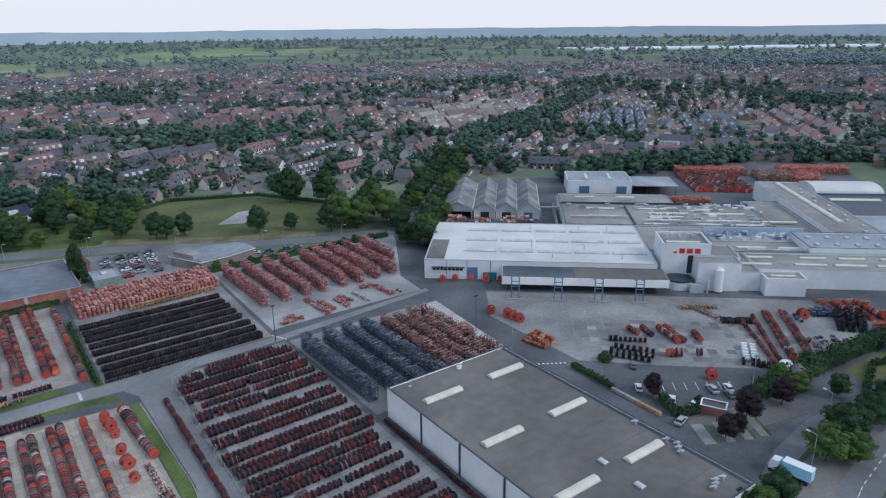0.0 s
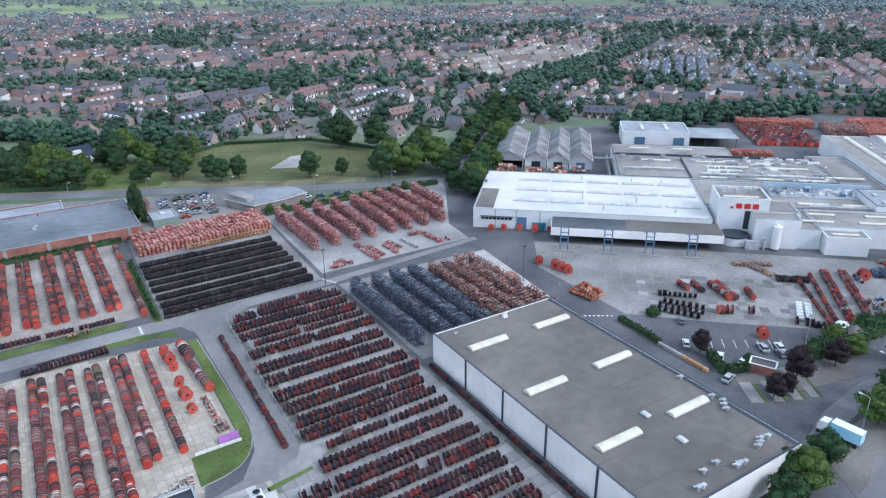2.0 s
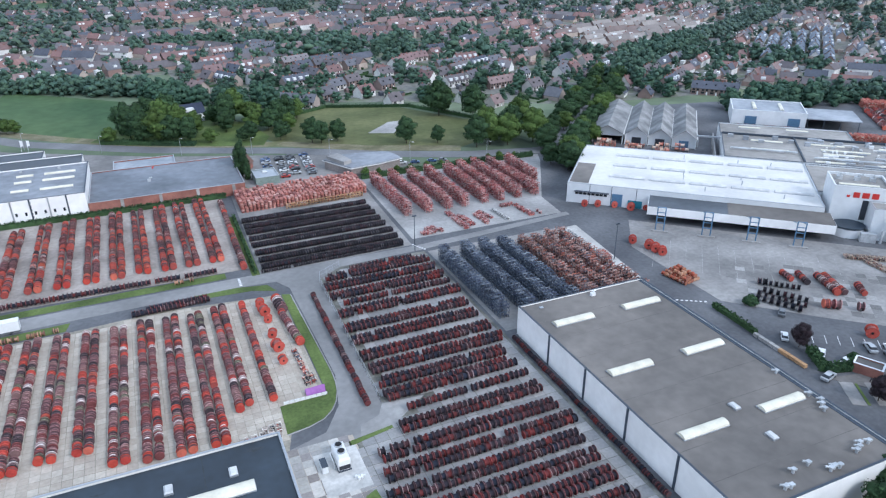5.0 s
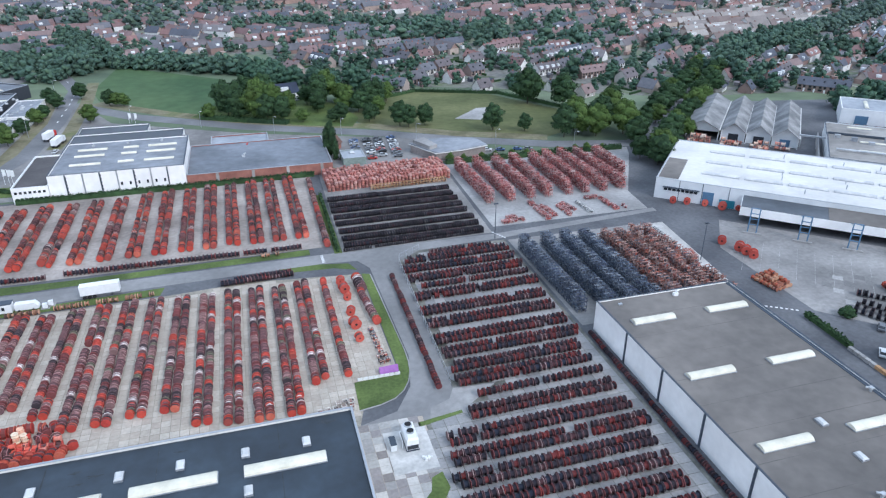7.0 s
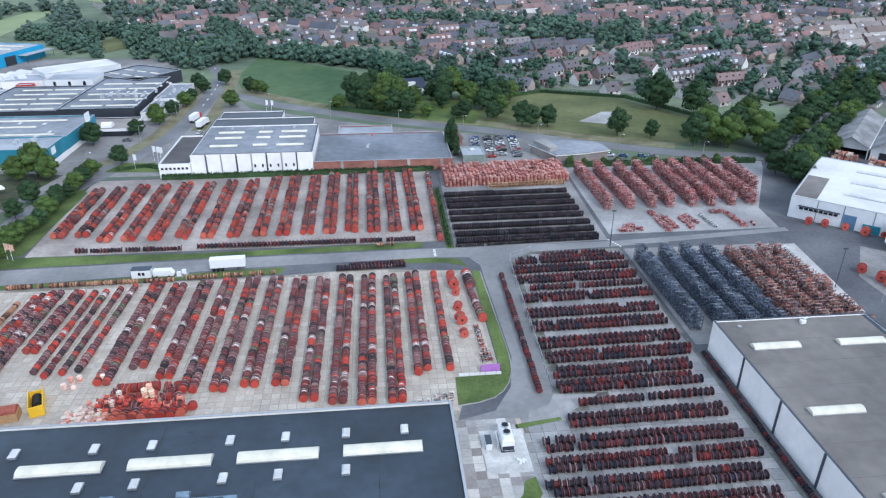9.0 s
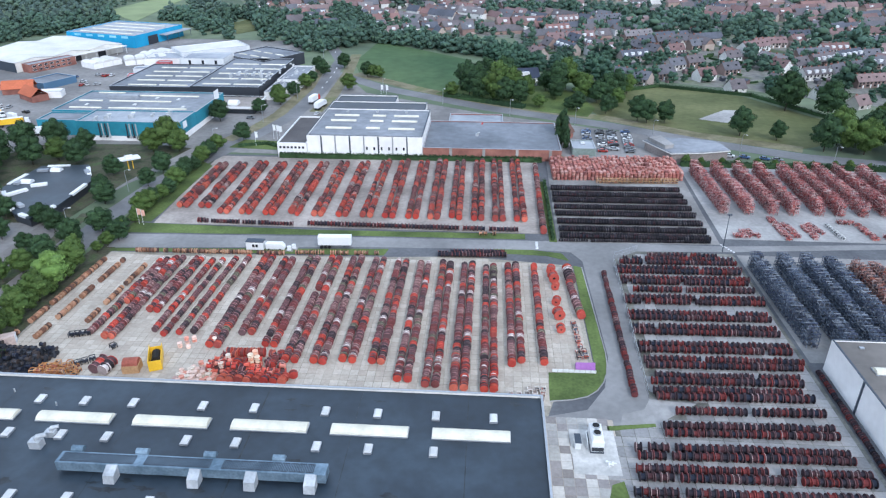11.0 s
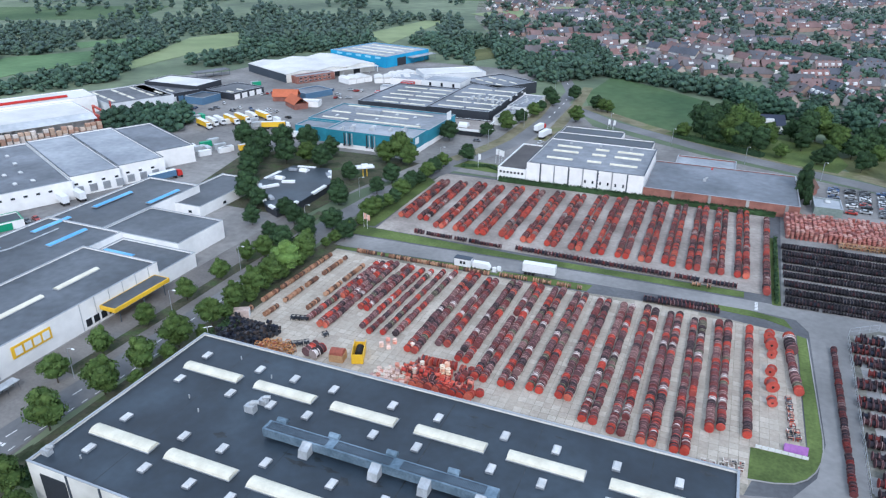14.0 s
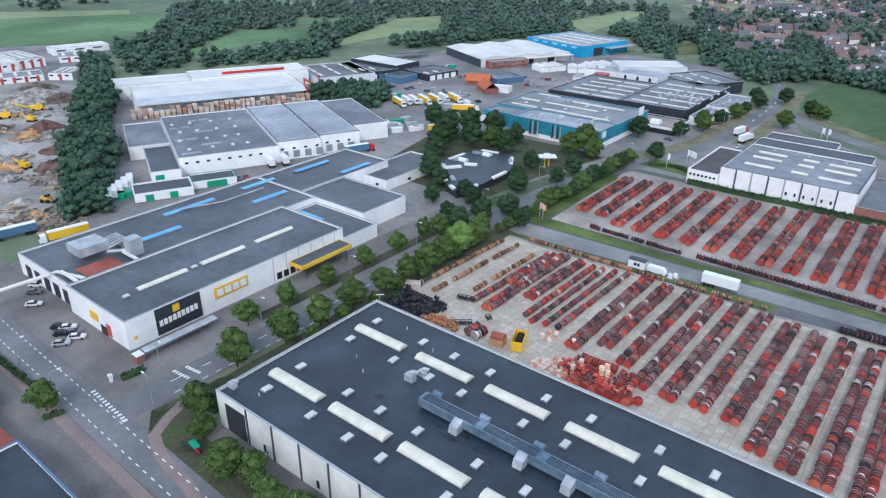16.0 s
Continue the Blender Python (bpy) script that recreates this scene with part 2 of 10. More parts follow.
FAR_WALL = surf("distant brickwork", WALL_COLS, 0.9, big=0.1, fine=0.6, amount=0.1, pick="island", sheen=0.0)
# reel paints: mostly dark cable and red-brown flanges, a few bright ones
A_WIND = ([(0.115, 0.070, 0.076), (0.130, 0.052, 0.055), (0.055, 0.044, 0.050), (0.66, 0.61, 0.59), (0.48, 0.080, 0.062), (0.21, 0.120, 0.118), (0.15, 0.15, 0.11)], [0, 0.30, 0.50, 0.63, 0.67, 0.78, 0.955])
ROOF_DOOR = surf("dark blue-grey roof felt", [(0.046, 0.056, 0.070), (0.072, 0.083, 0.098)], 0.42, big=0.05, fine=0.4, amount=0.25, spec=0.5)
ROOF_DARK_SHED = surf("dark grey sheet roof", [(0.105, 0.112, 0.125), (0.150, 0.158, 0.172)], 0.7, big=0.05, fine=0.4, amount=0.18)
ROOF_SLATE = surf("blue-grey bitumen roof", [(0.140, 0.155, 0.178), (0.185, 0.20, 0.226)], 0.65, big=0.05, fine=0.35, amount=0.18)
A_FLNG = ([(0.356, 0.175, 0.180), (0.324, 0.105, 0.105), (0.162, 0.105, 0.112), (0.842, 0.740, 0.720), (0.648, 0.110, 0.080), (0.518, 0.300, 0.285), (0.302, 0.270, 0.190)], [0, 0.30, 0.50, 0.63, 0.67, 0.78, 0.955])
# flange faces of a, b and d: darker sets of the rim colours
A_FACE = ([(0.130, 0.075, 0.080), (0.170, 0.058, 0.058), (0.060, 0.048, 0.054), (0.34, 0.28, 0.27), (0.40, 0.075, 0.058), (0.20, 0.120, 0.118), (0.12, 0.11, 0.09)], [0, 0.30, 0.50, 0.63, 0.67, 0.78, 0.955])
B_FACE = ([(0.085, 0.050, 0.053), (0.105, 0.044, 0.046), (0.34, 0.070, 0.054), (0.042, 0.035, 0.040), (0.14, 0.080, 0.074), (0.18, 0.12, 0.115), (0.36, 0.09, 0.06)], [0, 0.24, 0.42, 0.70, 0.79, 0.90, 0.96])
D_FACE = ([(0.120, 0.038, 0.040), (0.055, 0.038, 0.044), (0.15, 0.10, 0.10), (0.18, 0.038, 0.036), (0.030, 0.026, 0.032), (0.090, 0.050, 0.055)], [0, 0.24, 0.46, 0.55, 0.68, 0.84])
B_WIND = ([(0.125, 0.064, 0.066), (0.115, 0.048, 0.050), (0.34, 0.070, 0.056), (0.056, 0.043, 0.048), (0.22, 0.120, 0.112), (0.36, 0.29, 0.27), (0.40, 0.11, 0.08)], [0, 0.30, 0.54, 0.70, 0.84, 0.93, 0.97])
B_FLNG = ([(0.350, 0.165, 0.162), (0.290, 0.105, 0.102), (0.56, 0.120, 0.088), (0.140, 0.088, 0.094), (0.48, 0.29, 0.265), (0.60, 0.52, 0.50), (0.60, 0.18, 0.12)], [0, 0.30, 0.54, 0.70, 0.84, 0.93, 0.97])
E_WIND = ([(0.09, 0.045, 0.05), (0.18, 0.055, 0.05), (0.40, 0.08, 0.05)], [0, 0.4, 0.8])
E_FLNG = ([(0.46, 0.070, 0.050), (0.38, 0.055, 0.045), (0.54, 0.14, 0.095), (0.30, 0.07, 0.06)], [0, 0.32, 0.60, 0.82])
D_WIND = ([(0.024, 0.020, 0.026), (0.030, 0.026, 0.034), (0.060, 0.028, 0.032), (0.12, 0.030, 0.030), (0.022, 0.026, 0.040), (0.034, 0.028, 0.034)], [0, 0.24, 0.46, 0.60, 0.72, 0.86])
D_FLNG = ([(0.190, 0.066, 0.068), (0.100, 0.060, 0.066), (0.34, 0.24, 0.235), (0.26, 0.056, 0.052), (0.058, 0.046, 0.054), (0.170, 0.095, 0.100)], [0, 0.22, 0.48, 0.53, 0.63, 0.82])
C_WIND = ([(0.012, 0.012, 0.016), (0.020, 0.018, 0.023), (0.017, 0.020, 0.030), (0.045, 0.020, 0.024)], [0, 0.4, 0.7, 0.9])
C_FLNG = ([(0.040, 0.037, 0.043), (0.068, 0.058, 0.063), (0.10, 0.058, 0.062), (0.15, 0.13, 0.13), (0.030, 0.029, 0.036)], [0, 0.34, 0.64, 0.80, 0.86])


def reel_paint(tag, cols):
    return {k: surf(f"{tag} {k}", cols[0], 0.75, big=0.4, fine=2.5, amount=0.18, bump=0, pick=k, stops=cols[1], spec=0.12) for k in ("object", "island")}


PAINT = {k: (reel_paint(f"reel {k} winding", w), reel_paint(f"reel {k} flange", f)) for k, w, f in (("a", A_WIND, A_FLNG), ("b", B_WIND, B_FLNG), ("c", C_WIND, C_FLNG), ("d", D_WIND, D_FLNG), ("e", E_WIND, E_FLNG))}

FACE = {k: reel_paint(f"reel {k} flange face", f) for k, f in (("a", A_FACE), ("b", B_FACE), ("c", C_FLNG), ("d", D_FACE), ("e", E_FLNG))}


# ---- mesh helpers ----
class Shape:
    def __init__(self):
        self.v, self.f = [], []

    def add(self, verts, faces, m=None):
        n = len(self.v)
        self.v += [tuple(m @ Vector(p)) for p in verts] if m else [tuple(p) for p in verts]
        self.f += [tuple(i + n for i in q) for q in faces]
        return self

    def box(self, x0, x1, y0, y1, z0, z1, m=None):
        return self.add([(x, y, z) for z in (z0, z1) for x, y in ((x0, y0), (x1, y0), (x1, y1), (x0, y1))],
                        [(3, 2, 1, 0), (4, 5, 6, 7), (0, 1, 5, 4), (1, 2, 6, 5), (2, 3, 7, 6), (3, 0, 4, 7)], m)

    def prism(self, poly, z0, z1, m=None):
        n = len(poly)
        if sum(poly[i - 1][0] * poly[i][1] - poly[i][0] * poly[i - 1][1] for i in range(n)) < 0:
            poly = poly[::-1]
        return self.add([(x, y, z0) for x, y in poly] + [(x, y, z1) for x, y in poly],
                        [tuple(range(n))[::-1], tuple(range(n, 2 * n))] + [(i, (i + 1) % n, n + (i + 1) % n, n + i) for i in range(n)], m)

    def tube(self, p, q, r, r2=None, n=8):
        p, q = Vector(p), Vector(q)
        turn = (q - p).to_track_quat("Z", "Y").to_matrix()
        r2 = r if r2 is None else r2
        ring = [(math.cos(2 * math.pi * i / n), math.sin(2 * math.pi * i / n)) for i in range(n)]
        vs = [p + turn @ Vector((c * r, s * r, 0)) for c, s in ring] + [q + turn @ Vector((c * r2, s * r2, 0)) for c, s in ring]
        return self.add(vs, [tuple(range(n))[::-1], tuple(range(n, 2 * n))] + [(i, (i + 1) % n, n + (i + 1) % n, n + i) for i in range(n)])

    def vault(self, x0, x1, y0, y1, z, rise, n=6):
        """A barrel vault along the longer side, standing on z."""
        along_x = (x1 - x0) >= (y1 - y0)
        a0, a1, c0, c1 = (x0, x1, y0, y1) if along_x else (y0, y1, x0, x1)
        prof = [(c0 + (c1 - c0) * (1 - math.cos(math.pi * i / n)) / 2, z + rise * math.sin(math.pi * i / n)) for i in range(n + 1)]
        vs = [((a, c, h) if along_x else (c, a, h)) for a in (a0, a1) for c, h in prof]
        k = n + 1
        return self.add(vs, [(i, i + 1, k + i + 1, k + i) for i in range(n)] + [tuple(range(k))[::-1], tuple(range(k, 2 * k))])

    def gable(self, x0, x1, y0, y1, z, rise, over=0.0, thick=0.18):
        """Two roof slabs with the ridge along x."""
        ym = (y0 + y1) / 2
        drop = rise * over / (ym - y0)
        for ya in (y0 - over, y1 + over):
            self.add([(x, y, h + d) for d in (0, thick) for x, y, h in ((x0 - over, ya, z - drop), (x1 + over, ya, z - drop), (x1 + over, ym, z + rise), (x0 - over, ym, z + rise))],
                     [(3, 2, 1, 0), (4, 5, 6, 7), (0, 1, 5, 4), (1, 2, 6, 5), (2, 3, 7, 6), (3, 0, 4, 7)])
        return self

    def data(self, name, material, smooth=False):
        me = bpy.data.meshes.new(name)
        me.from_pydata(self.v, [], self.f)
        me.materials.append(material)
        if smooth:
            me.shade_smooth()
        return me


def part(name, shape, material, parent, label="", smooth=False, m=None):
    ob = new(name, shape if isinstance(shape, bpy.types.Mesh) else shape.data(name, material, smooth))
    ob.parent = parent
    if m is not None:
        ob.matrix_basis = m
    return tagged(ob, label)


def thing(name, label, category, group="", kind="", m=None):
    ob = new(name)
    ob.empty_display_size = 0.5
    if m is not None:
        ob.matrix_basis = m
    return tagged(ob, label, category, group, kind)


def solid(name, shape, material, label, category, group="", kind="", m=None):
    ob = new(name, shape.data(name, material))
    if m is not None:
        ob.matrix_basis = m
    return tagged(ob, label, category, group, kind)


def spread(name, shape, places, material, parent=None, smooth=False, more=(), slots=None):
    """One joined mesh of many copies of a shape; places: rows of x, y, z, turn (degrees), sx, sy, sz; more: further materials, slots: the material of each face."""
    P = np.array(places, float)
    V = np.array(shape.v)
    n, k = len(P), len(V)
    c, s = np.cos(np.radians(P[:, 3]))[:, None], np.sin(np.radians(P[:, 3]))[:, None]
    X, Y, Z = V[None, :, 0] * P[:, 4:5], V[None, :, 1] * P[:, 5:6], V[None, :, 2] * P[:, 6:7]
    W = np.stack([c * X - s * Y + P[:, 0:1], s * X + c * Y + P[:, 1:2], Z + P[:, 2:3]], 2).reshape(-1, 3)
    sizes = np.array([len(q) for q in shape.f])
    loops = np.concatenate([np.array(q) for q in shape.f])
    me = bpy.data.meshes.new(name)
    me.vertices.add(n * k)
    me.vertices.foreach_set("co", W.ravel())
    me.loops.add(n * len(loops))
    me.loops.foreach_set("vertex_index", (loops[None, :] + k * np.arange(n)[:, None]).ravel().astype(np.int32))
    starts = np.concatenate([[0], np.cumsum(sizes)[:-1]])
    me.polygons.add(n * len(sizes))
    me.polygons.foreach_set("loop_start", (starts[None, :] + len(loops) * np.arange(n)[:, None]).ravel().astype(np.int32))
    me.update(calc_edges=True)
    me.validate()
    me.materials.append(material)
    if smooth:
        me.shade_smooth()
    else:
        me.shade_flat()
    for extra in more:
        me.materials.append(extra)
    if slots:
        me.polygons.foreach_set("material_index", np.tile(np.array(slots, np.int32), n))
    ob = new(name, me)
    ob.parent = parent
    return tagged(ob, kind="stuff")


def sheet(name, poly, z, material, label, category="ground"):
    """A thin paved or planted sheet of the setting."""
    return solid(name, Shape().prism(poly, z - 0.3, z), material, label, category, kind="structure")


def ribbon(points, width):
    """The outline of a band along a line of points."""
    left, right = [], []
    for i, p in enumerate(points):
        a, b = Vector(points[max(0, i - 1)]), Vector(points[min(len(points) - 1, i + 1)])
        d = (b - a).normalized()
        nrm = Vector((-d.y, d.x)) * width / 2
        left.append((p[0] + nrm.x, p[1] + nrm.y))
        right.append((p[0] - nrm.x, p[1] - nrm.y))
    return left + right[::-1]


def inside(x, y, poly):
    hit = False
    for i in range(len(poly)):
        (x1, y1), (x2, y2) = poly[i - 1], poly[i]
        if (y1 > y) != (y2 > y) and x < (x2 - x1) * (y - y1) / (y2 - y1) + x1:
            hit = not hit
    return hit


def rect(x0, x1, y0, y1):
    return [(x0, y0), (x1, y0), (x1, y1), (x0, y1)]

# ---- ground, roads and yards ----
PALE_STRIP = surf("pale cast concrete strip", [(0.40, 0.385, 0.365), (0.48, 0.465, 0.44)], 0.85, big=0.2, amount=0.14)
WORN_PAINT = surf("worn bay paint", [(0.30, 0.295, 0.29), (0.42, 0.41, 0.40)], 0.85, big=0.5, amount=0.2)
PAVE_ESTATE = surf("worn grey estate paving", [(0.172, 0.166, 0.163), (0.245, 0.235, 0.227)], 0.88, big=0.03, fine=0.4, amount=0.18)
DIRT = surf("dirt in joints", [(0.13, 0.13, 0.115), (0.19, 0.185, 0.16)], 0.95, big=0.2, fine=1.5, amount=0.3)
R_EDGE = 4900
# the slight blue sheen of the ground imitates haze towards the horizon
solid("ground", Shape().prism([(R_EDGE * math.cos(a), R_EDGE * math.sin(a)) for a in [2 * math.pi * i / 96 for i in range(96)]], -2.0, -0.02),
      surf("open country", [(0.075, 0.110, 0.055), (0.11, 0.145, 0.075), (0.14, 0.170, 0.100)], 0.95, big=0.006, fine=0.06, amount=0.3, sheen=0.06), "green open country with meadows reaching the horizon", "ground", kind="structure")

SITE = [(-119, 112), (14, 112), (14, 45), (128, 45), (138, 58), (240, 40), (320, 60), (420, 150), (520, 230), (470, 285), (330, 330), (230, 350), (186, 284), (172, 280), (100, 285), (82, 281), (-119, 281)]
sheet("pavement_site", SITE, 0.0, ASPHALT, "grey asphalt pavement of a cable storage site", "pavement")
sheet("pavement_yard_south", [(-118.5, 113), (14, 113), (17, 123), (17, 133), (27.5, 133), (27.5, 187), (-6, 191), (-30, 189), (-118.5, 187)], 0.02, JOINT, "mossy joints under the concrete slab yard", "pavement")
sheet("pavement_yard_north", [(-114, 209), (22, 209), (22, 279), (-116, 279)], 0.03, WORN, "worn light grey concrete yard with tyre stains", "pavement")
sheet("pavement_yard_drums", [(38.5, 125), (41, 193), (49, 198), (79, 198), (79, 70), (27, 70), (27, 115), (31, 116), (49, 124)], 0.03, DIRT, "weedy joints under the drum yard slabs", "pavement")
sheet("pavement_yard_racks", [(79, 209), (141, 209), (143, 227), (168, 270), (172, 279), (81, 279)], 0.03, CONCRETE, "light grey concrete yard under reel stacks", "pavement")
sheet("pavement_block", [(24.4, 202.8), (77, 204.5), (80, 283), (26, 281)], 0.03, YARD_GREY, "grey concrete under the black drum block", "pavement")
sheet("pavement_rack_yard", [(80, 141), (131, 141), (131, 197), (80, 197.5)], 0.03, YARD_GREY, "grey concrete under the steel racks", "pavement")
sheet("pavement_strip_east", [(131, 196), (139, 196), (134, 150), (129, 150)], 0.05, PALE_STRIP, "pale concrete strip beside the pipe racks", "pavement")
sheet("pavement_dock", [(146, 172), (160, 192), (262, 100), (246, 84), (196, 84), (164, 112), (146, 130)], 0.03, YARD_GREY, "stained concrete apron before the loading dock", "pavement")
sheet("pavement_car_park", [(140, 128), (163, 112), (174, 86), (158, 86), (141, 97)], 0.06, ASPHALT, "dark asphalt car park beside a hedge", "pavement")
sheet("pavement_pad", rect(14.5, 29, 70, 117), 0.05, SLAB_ONE, "pale concrete slab pad beside the warehouse", "pavement")

sheet("pavement_mouth", [(30.5, 115.6), (38.5, 116.4), (48.5, 123.6), (38.4, 124.6), (36.5, 121), (31.5, 119)], 0.062, CONCRETE, "pale concrete patch at the yard mouth", "pavement")
# the site road and the lane
sheet("road_site", [(-121, 190), (-100, 191), (-36, 195.5), (16, 197), (28, 196), (31, 190), (31.5, 140), (29, 128), (24, 120), (14, 117), (14, 112.5), (30, 114), (49, 124), (38.3, 125), (40.8, 192), (49, 198), (79, 199.5), (143, 206), (143, 209), (79, 203.5), (16, 203.5), (-63, 202), (-121, 200)], 0.045, ROAD_SITE, "smooth pale grey asphalt site road", "road")
sheet("verge_south", [(-119, 187.5), (-31, 190), (-30, 194.5), (-100, 190.5), (-119, 189.5)], 0.07, GRASS, "narrow green grass verge along the road", "verge")
sheet("verge_corner", [(2, 194), (20, 193), (27, 190), (25, 195), (16, 196.8), (4, 196.6)], 0.07, GRASS, "green grass corner beside the road", "verge")
sheet("verge_north", [(-121, 201), (-63, 203), (14, 204.5), (14, 208.5), (-58, 207), (-121, 209)], 0.07, GRASS, "green grass verge before the fence", "verge")
sheet("verge_lane", [(27.8, 187), (30.2, 186), (31, 142), (30.75, 137.5), (30.1, 133.6), (28.9, 130), (27.1, 127), (24.6, 124.7), (21, 123.3), (16, 122.5), (16.5, 133), (27.8, 133.3)], 0.08, GRASS, "bright green curved grass strip beside the lane", "verge")
sheet("verge_yard_west", [(-121, 272), (-114.4, 266), (-114.8, 219.5), (-115.4, 210), (-121.5, 210), (-123, 240)], 0.085, GRASS, "rough green strip at the yard edge", "verge")
sheet("verge_ivy", rect(21.8, 24.3, 203, 257), 0.08, GRASS, "green weedy strip between two yards", "verge")
sheet("verge_weeds", [(27.5, 113.5), (38, 115.5), (38, 116.5), (27.5, 115)], 0.09, GRASS, "weeds along the yard edge", "verge")

# streets round the site
sheet("pavement_junction", [(-153, 38), (-112, 40), (-118, 52), (-126, 60), (-128, 80), (-146, 92), (-153, 70)], 0.012, PAVE_BROWN, "grey-brown paving round the junction", "pavement")
sheet("pavement_wall_south", rect(-111, 14, 58.5, 63.1), 0.05, PAVE_BROWN, "grey-brown paving along the warehouse front", "pavement")
sheet("road_street", ribbon([(-133, 46), (-132.4, 80), (-130.6, 120), (-130, 160), (-132, 210), (-128, 250), (-112, 300), (-100, 345), (-98, 400), (-102, 480), (-130, 560), (-220, 700)], 9), 0.05, ROAD, "grey asphalt street lined with trees", "road")
sheet("road_cross", ribbon([(-330, 57), (-235, 52), (-199, 49.3), (-150, 48.2), (-100, 46.8), (-40, 45)], 8.6), 0.06, ROAD, "wide grey asphalt road at a junction", "road")
sheet("pavement_corner", [(-260, 49), (-199, 45), (-142, 43.8), (-60, 41), (-60, -30), (-260, -30)], 0.05, PAVE_BROWN, "grey-brown paved corner beside the road", "pavement")
sheet("cycle_path", ribbon([(-330, 50.5), (-235, 46), (-199, 43.4), (-150, 42.3), (-100, 41), (-40, 39)], 2.6), 0.075, PAVER, "reddish brick cycle path along the road", "path")
sheet("cycle_path", ribbon([(-126, 66), (-122.5, 57), (-119.5, 52), (-113, 49.5), (-100, 48), (-80, 42)], 2.6), 0.08, PAVER, "reddish brick cycle path bending round a corner", "path")
sheet("pavement_parking", [(-235, 57), (-199, 53.6), (-150, 52.6), (-142, 53.5), (-138.6, 58), (-138.8, 70), (-142.6, 92), (-153, 92), (-153, 66), (-235, 67)], 0.055, PAVE_BROWN, "grey-brown paved car park before the factory", "pavement")
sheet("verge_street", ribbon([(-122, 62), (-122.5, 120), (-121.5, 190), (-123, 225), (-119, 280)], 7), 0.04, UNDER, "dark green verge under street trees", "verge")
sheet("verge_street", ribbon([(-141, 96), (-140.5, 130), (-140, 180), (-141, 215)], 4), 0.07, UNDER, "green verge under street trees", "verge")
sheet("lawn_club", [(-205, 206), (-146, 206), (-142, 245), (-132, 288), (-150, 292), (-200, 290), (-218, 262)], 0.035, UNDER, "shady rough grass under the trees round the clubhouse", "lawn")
sheet("verge_estate", ribbon([(-120, 300), (-113, 320), (-108, 345), (-106, 400), (-112, 470)], 7), 0.06, DRY, "dry tan grass verge beside the estate road", "verge")
sheet("verge_estate", ribbon([(-90, 350), (-88, 380), (-90, 440), (-95, 500)], 7), 0.06, DRY, "dry tan grass verge beside the estate road", "verge")
sheet("verge_estate", [(-116, 290), (-92, 288), (-91, 300), (-112, 302)], 0.06, GRASS, "green planting strip beside the car park", "verge")
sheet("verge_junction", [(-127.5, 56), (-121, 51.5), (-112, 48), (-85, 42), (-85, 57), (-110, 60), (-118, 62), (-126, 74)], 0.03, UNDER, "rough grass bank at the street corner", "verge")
sheet("road_main", ribbon([(-98, 440), (-60, 402), (0, 364), (60, 336), (100, 312), (140, 293), (178, 284), (205, 300), (240, 338), (350, 455), (580, 560), (900, 760)], 10), 0.058, ROAD, "grey asphalt through road", "road")
sheet("verge_wood", [(-30, 392), (-5, 378), (30, 358), (52, 350), (58, 366), (52, 400), (20, 430), (-12, 425)], 0.06, GRASS, "dark grass under the park trees", "verge")
sheet("verge_main", ribbon([(-85, 440), (-40, 402), (10, 368), (62, 348), (100, 323), (142, 304)], 9), 0.04, DRY, "dry tan grass verge beside the through road", "verge")
sheet("pavement_works", [(-470, 160), (-474, 205), (-535, 245), (-640, 272), (-665, 236), (-560, 130)], 0.021, PAVE_ESTATE, "grey asphalt round the white works", "pavement")
sheet("pavement_estate", [(-124, 284), (-88, 283), (-88, 330), (-60, 345), (20, 330), (34, 288), (80, 283), (115, 290), (75, 322), (0, 352), (-70, 392), (-88, 430), (-150, 480), (-130, 548), (-250, 553), (-330, 556), (-366, 520), (-372, 450), (-392, 420), (-392, 345), (-345, 285), (-300, 282), (-235, 250), (-240, 215), (-205, 205), (-146, 215), (-140, 245)], 0.02, PAVE_ESTATE, "worn grey asphalt of the industrial estate", "pavement")
sheet("pavement_logistics", [(-225, 60), (-146, 60), (-146, 210), (-230, 260), (-250, 320), (-330, 330), (-420, 200), (-300, 120), (-240, 90)], 0.015, PAVE_ESTATE, "grey asphalt round the logistics halls", "pavement")
sheet("yard_scrap", [(-250, 62), (-262, 95), (-300, 115), (-380, 170), (-470, 205), (-540, 190), (-420, 60)], 0.03, SAND, "sandy sorting yard with rubble", "ground")
sheet("pavement_forecourt", [(-153, 92), (-136, 62), (-133, 120), (-133, 200), (-152, 215)], 0.045, PAVE_BROWN, "brown paved forecourt strip", "pavement")
sheet("field_green", [(-86, 552), (-14, 488), (-12, 400), (-30, 396), (-82, 440), (-92, 474)], 0.03, FIELD, "dark green crop field beyond the road", "field")
sheet("lawn_park", [(100, 418), (145, 398), (172, 350), (156, 312), (140, 304), (98, 326), (60, 347), (52, 372), (75, 400)], 0.03, LAWN, "pale green park lawn", "lawn")
sheet("court_park", [(108, 350), (121, 344), (134, 368), (126, 368)], 0.06, CONCRETE, "pale paved court in the park lawn", "court")
sheet("road_east", ribbon([(118, 43), (137, 46), (152, 49.5), (175, 52.5), (210, 52), (260, 48)], 8), 0.065, ROAD, "grey asphalt street behind the warehouses", "road")
sheet("road_east", ribbon([(136, 62), (150, 66), (168, 68), (190, 66), (225, 62), (262, 60)], 5.5), 0.062, ROAD, "smooth asphalt lane to the gardens", "road")
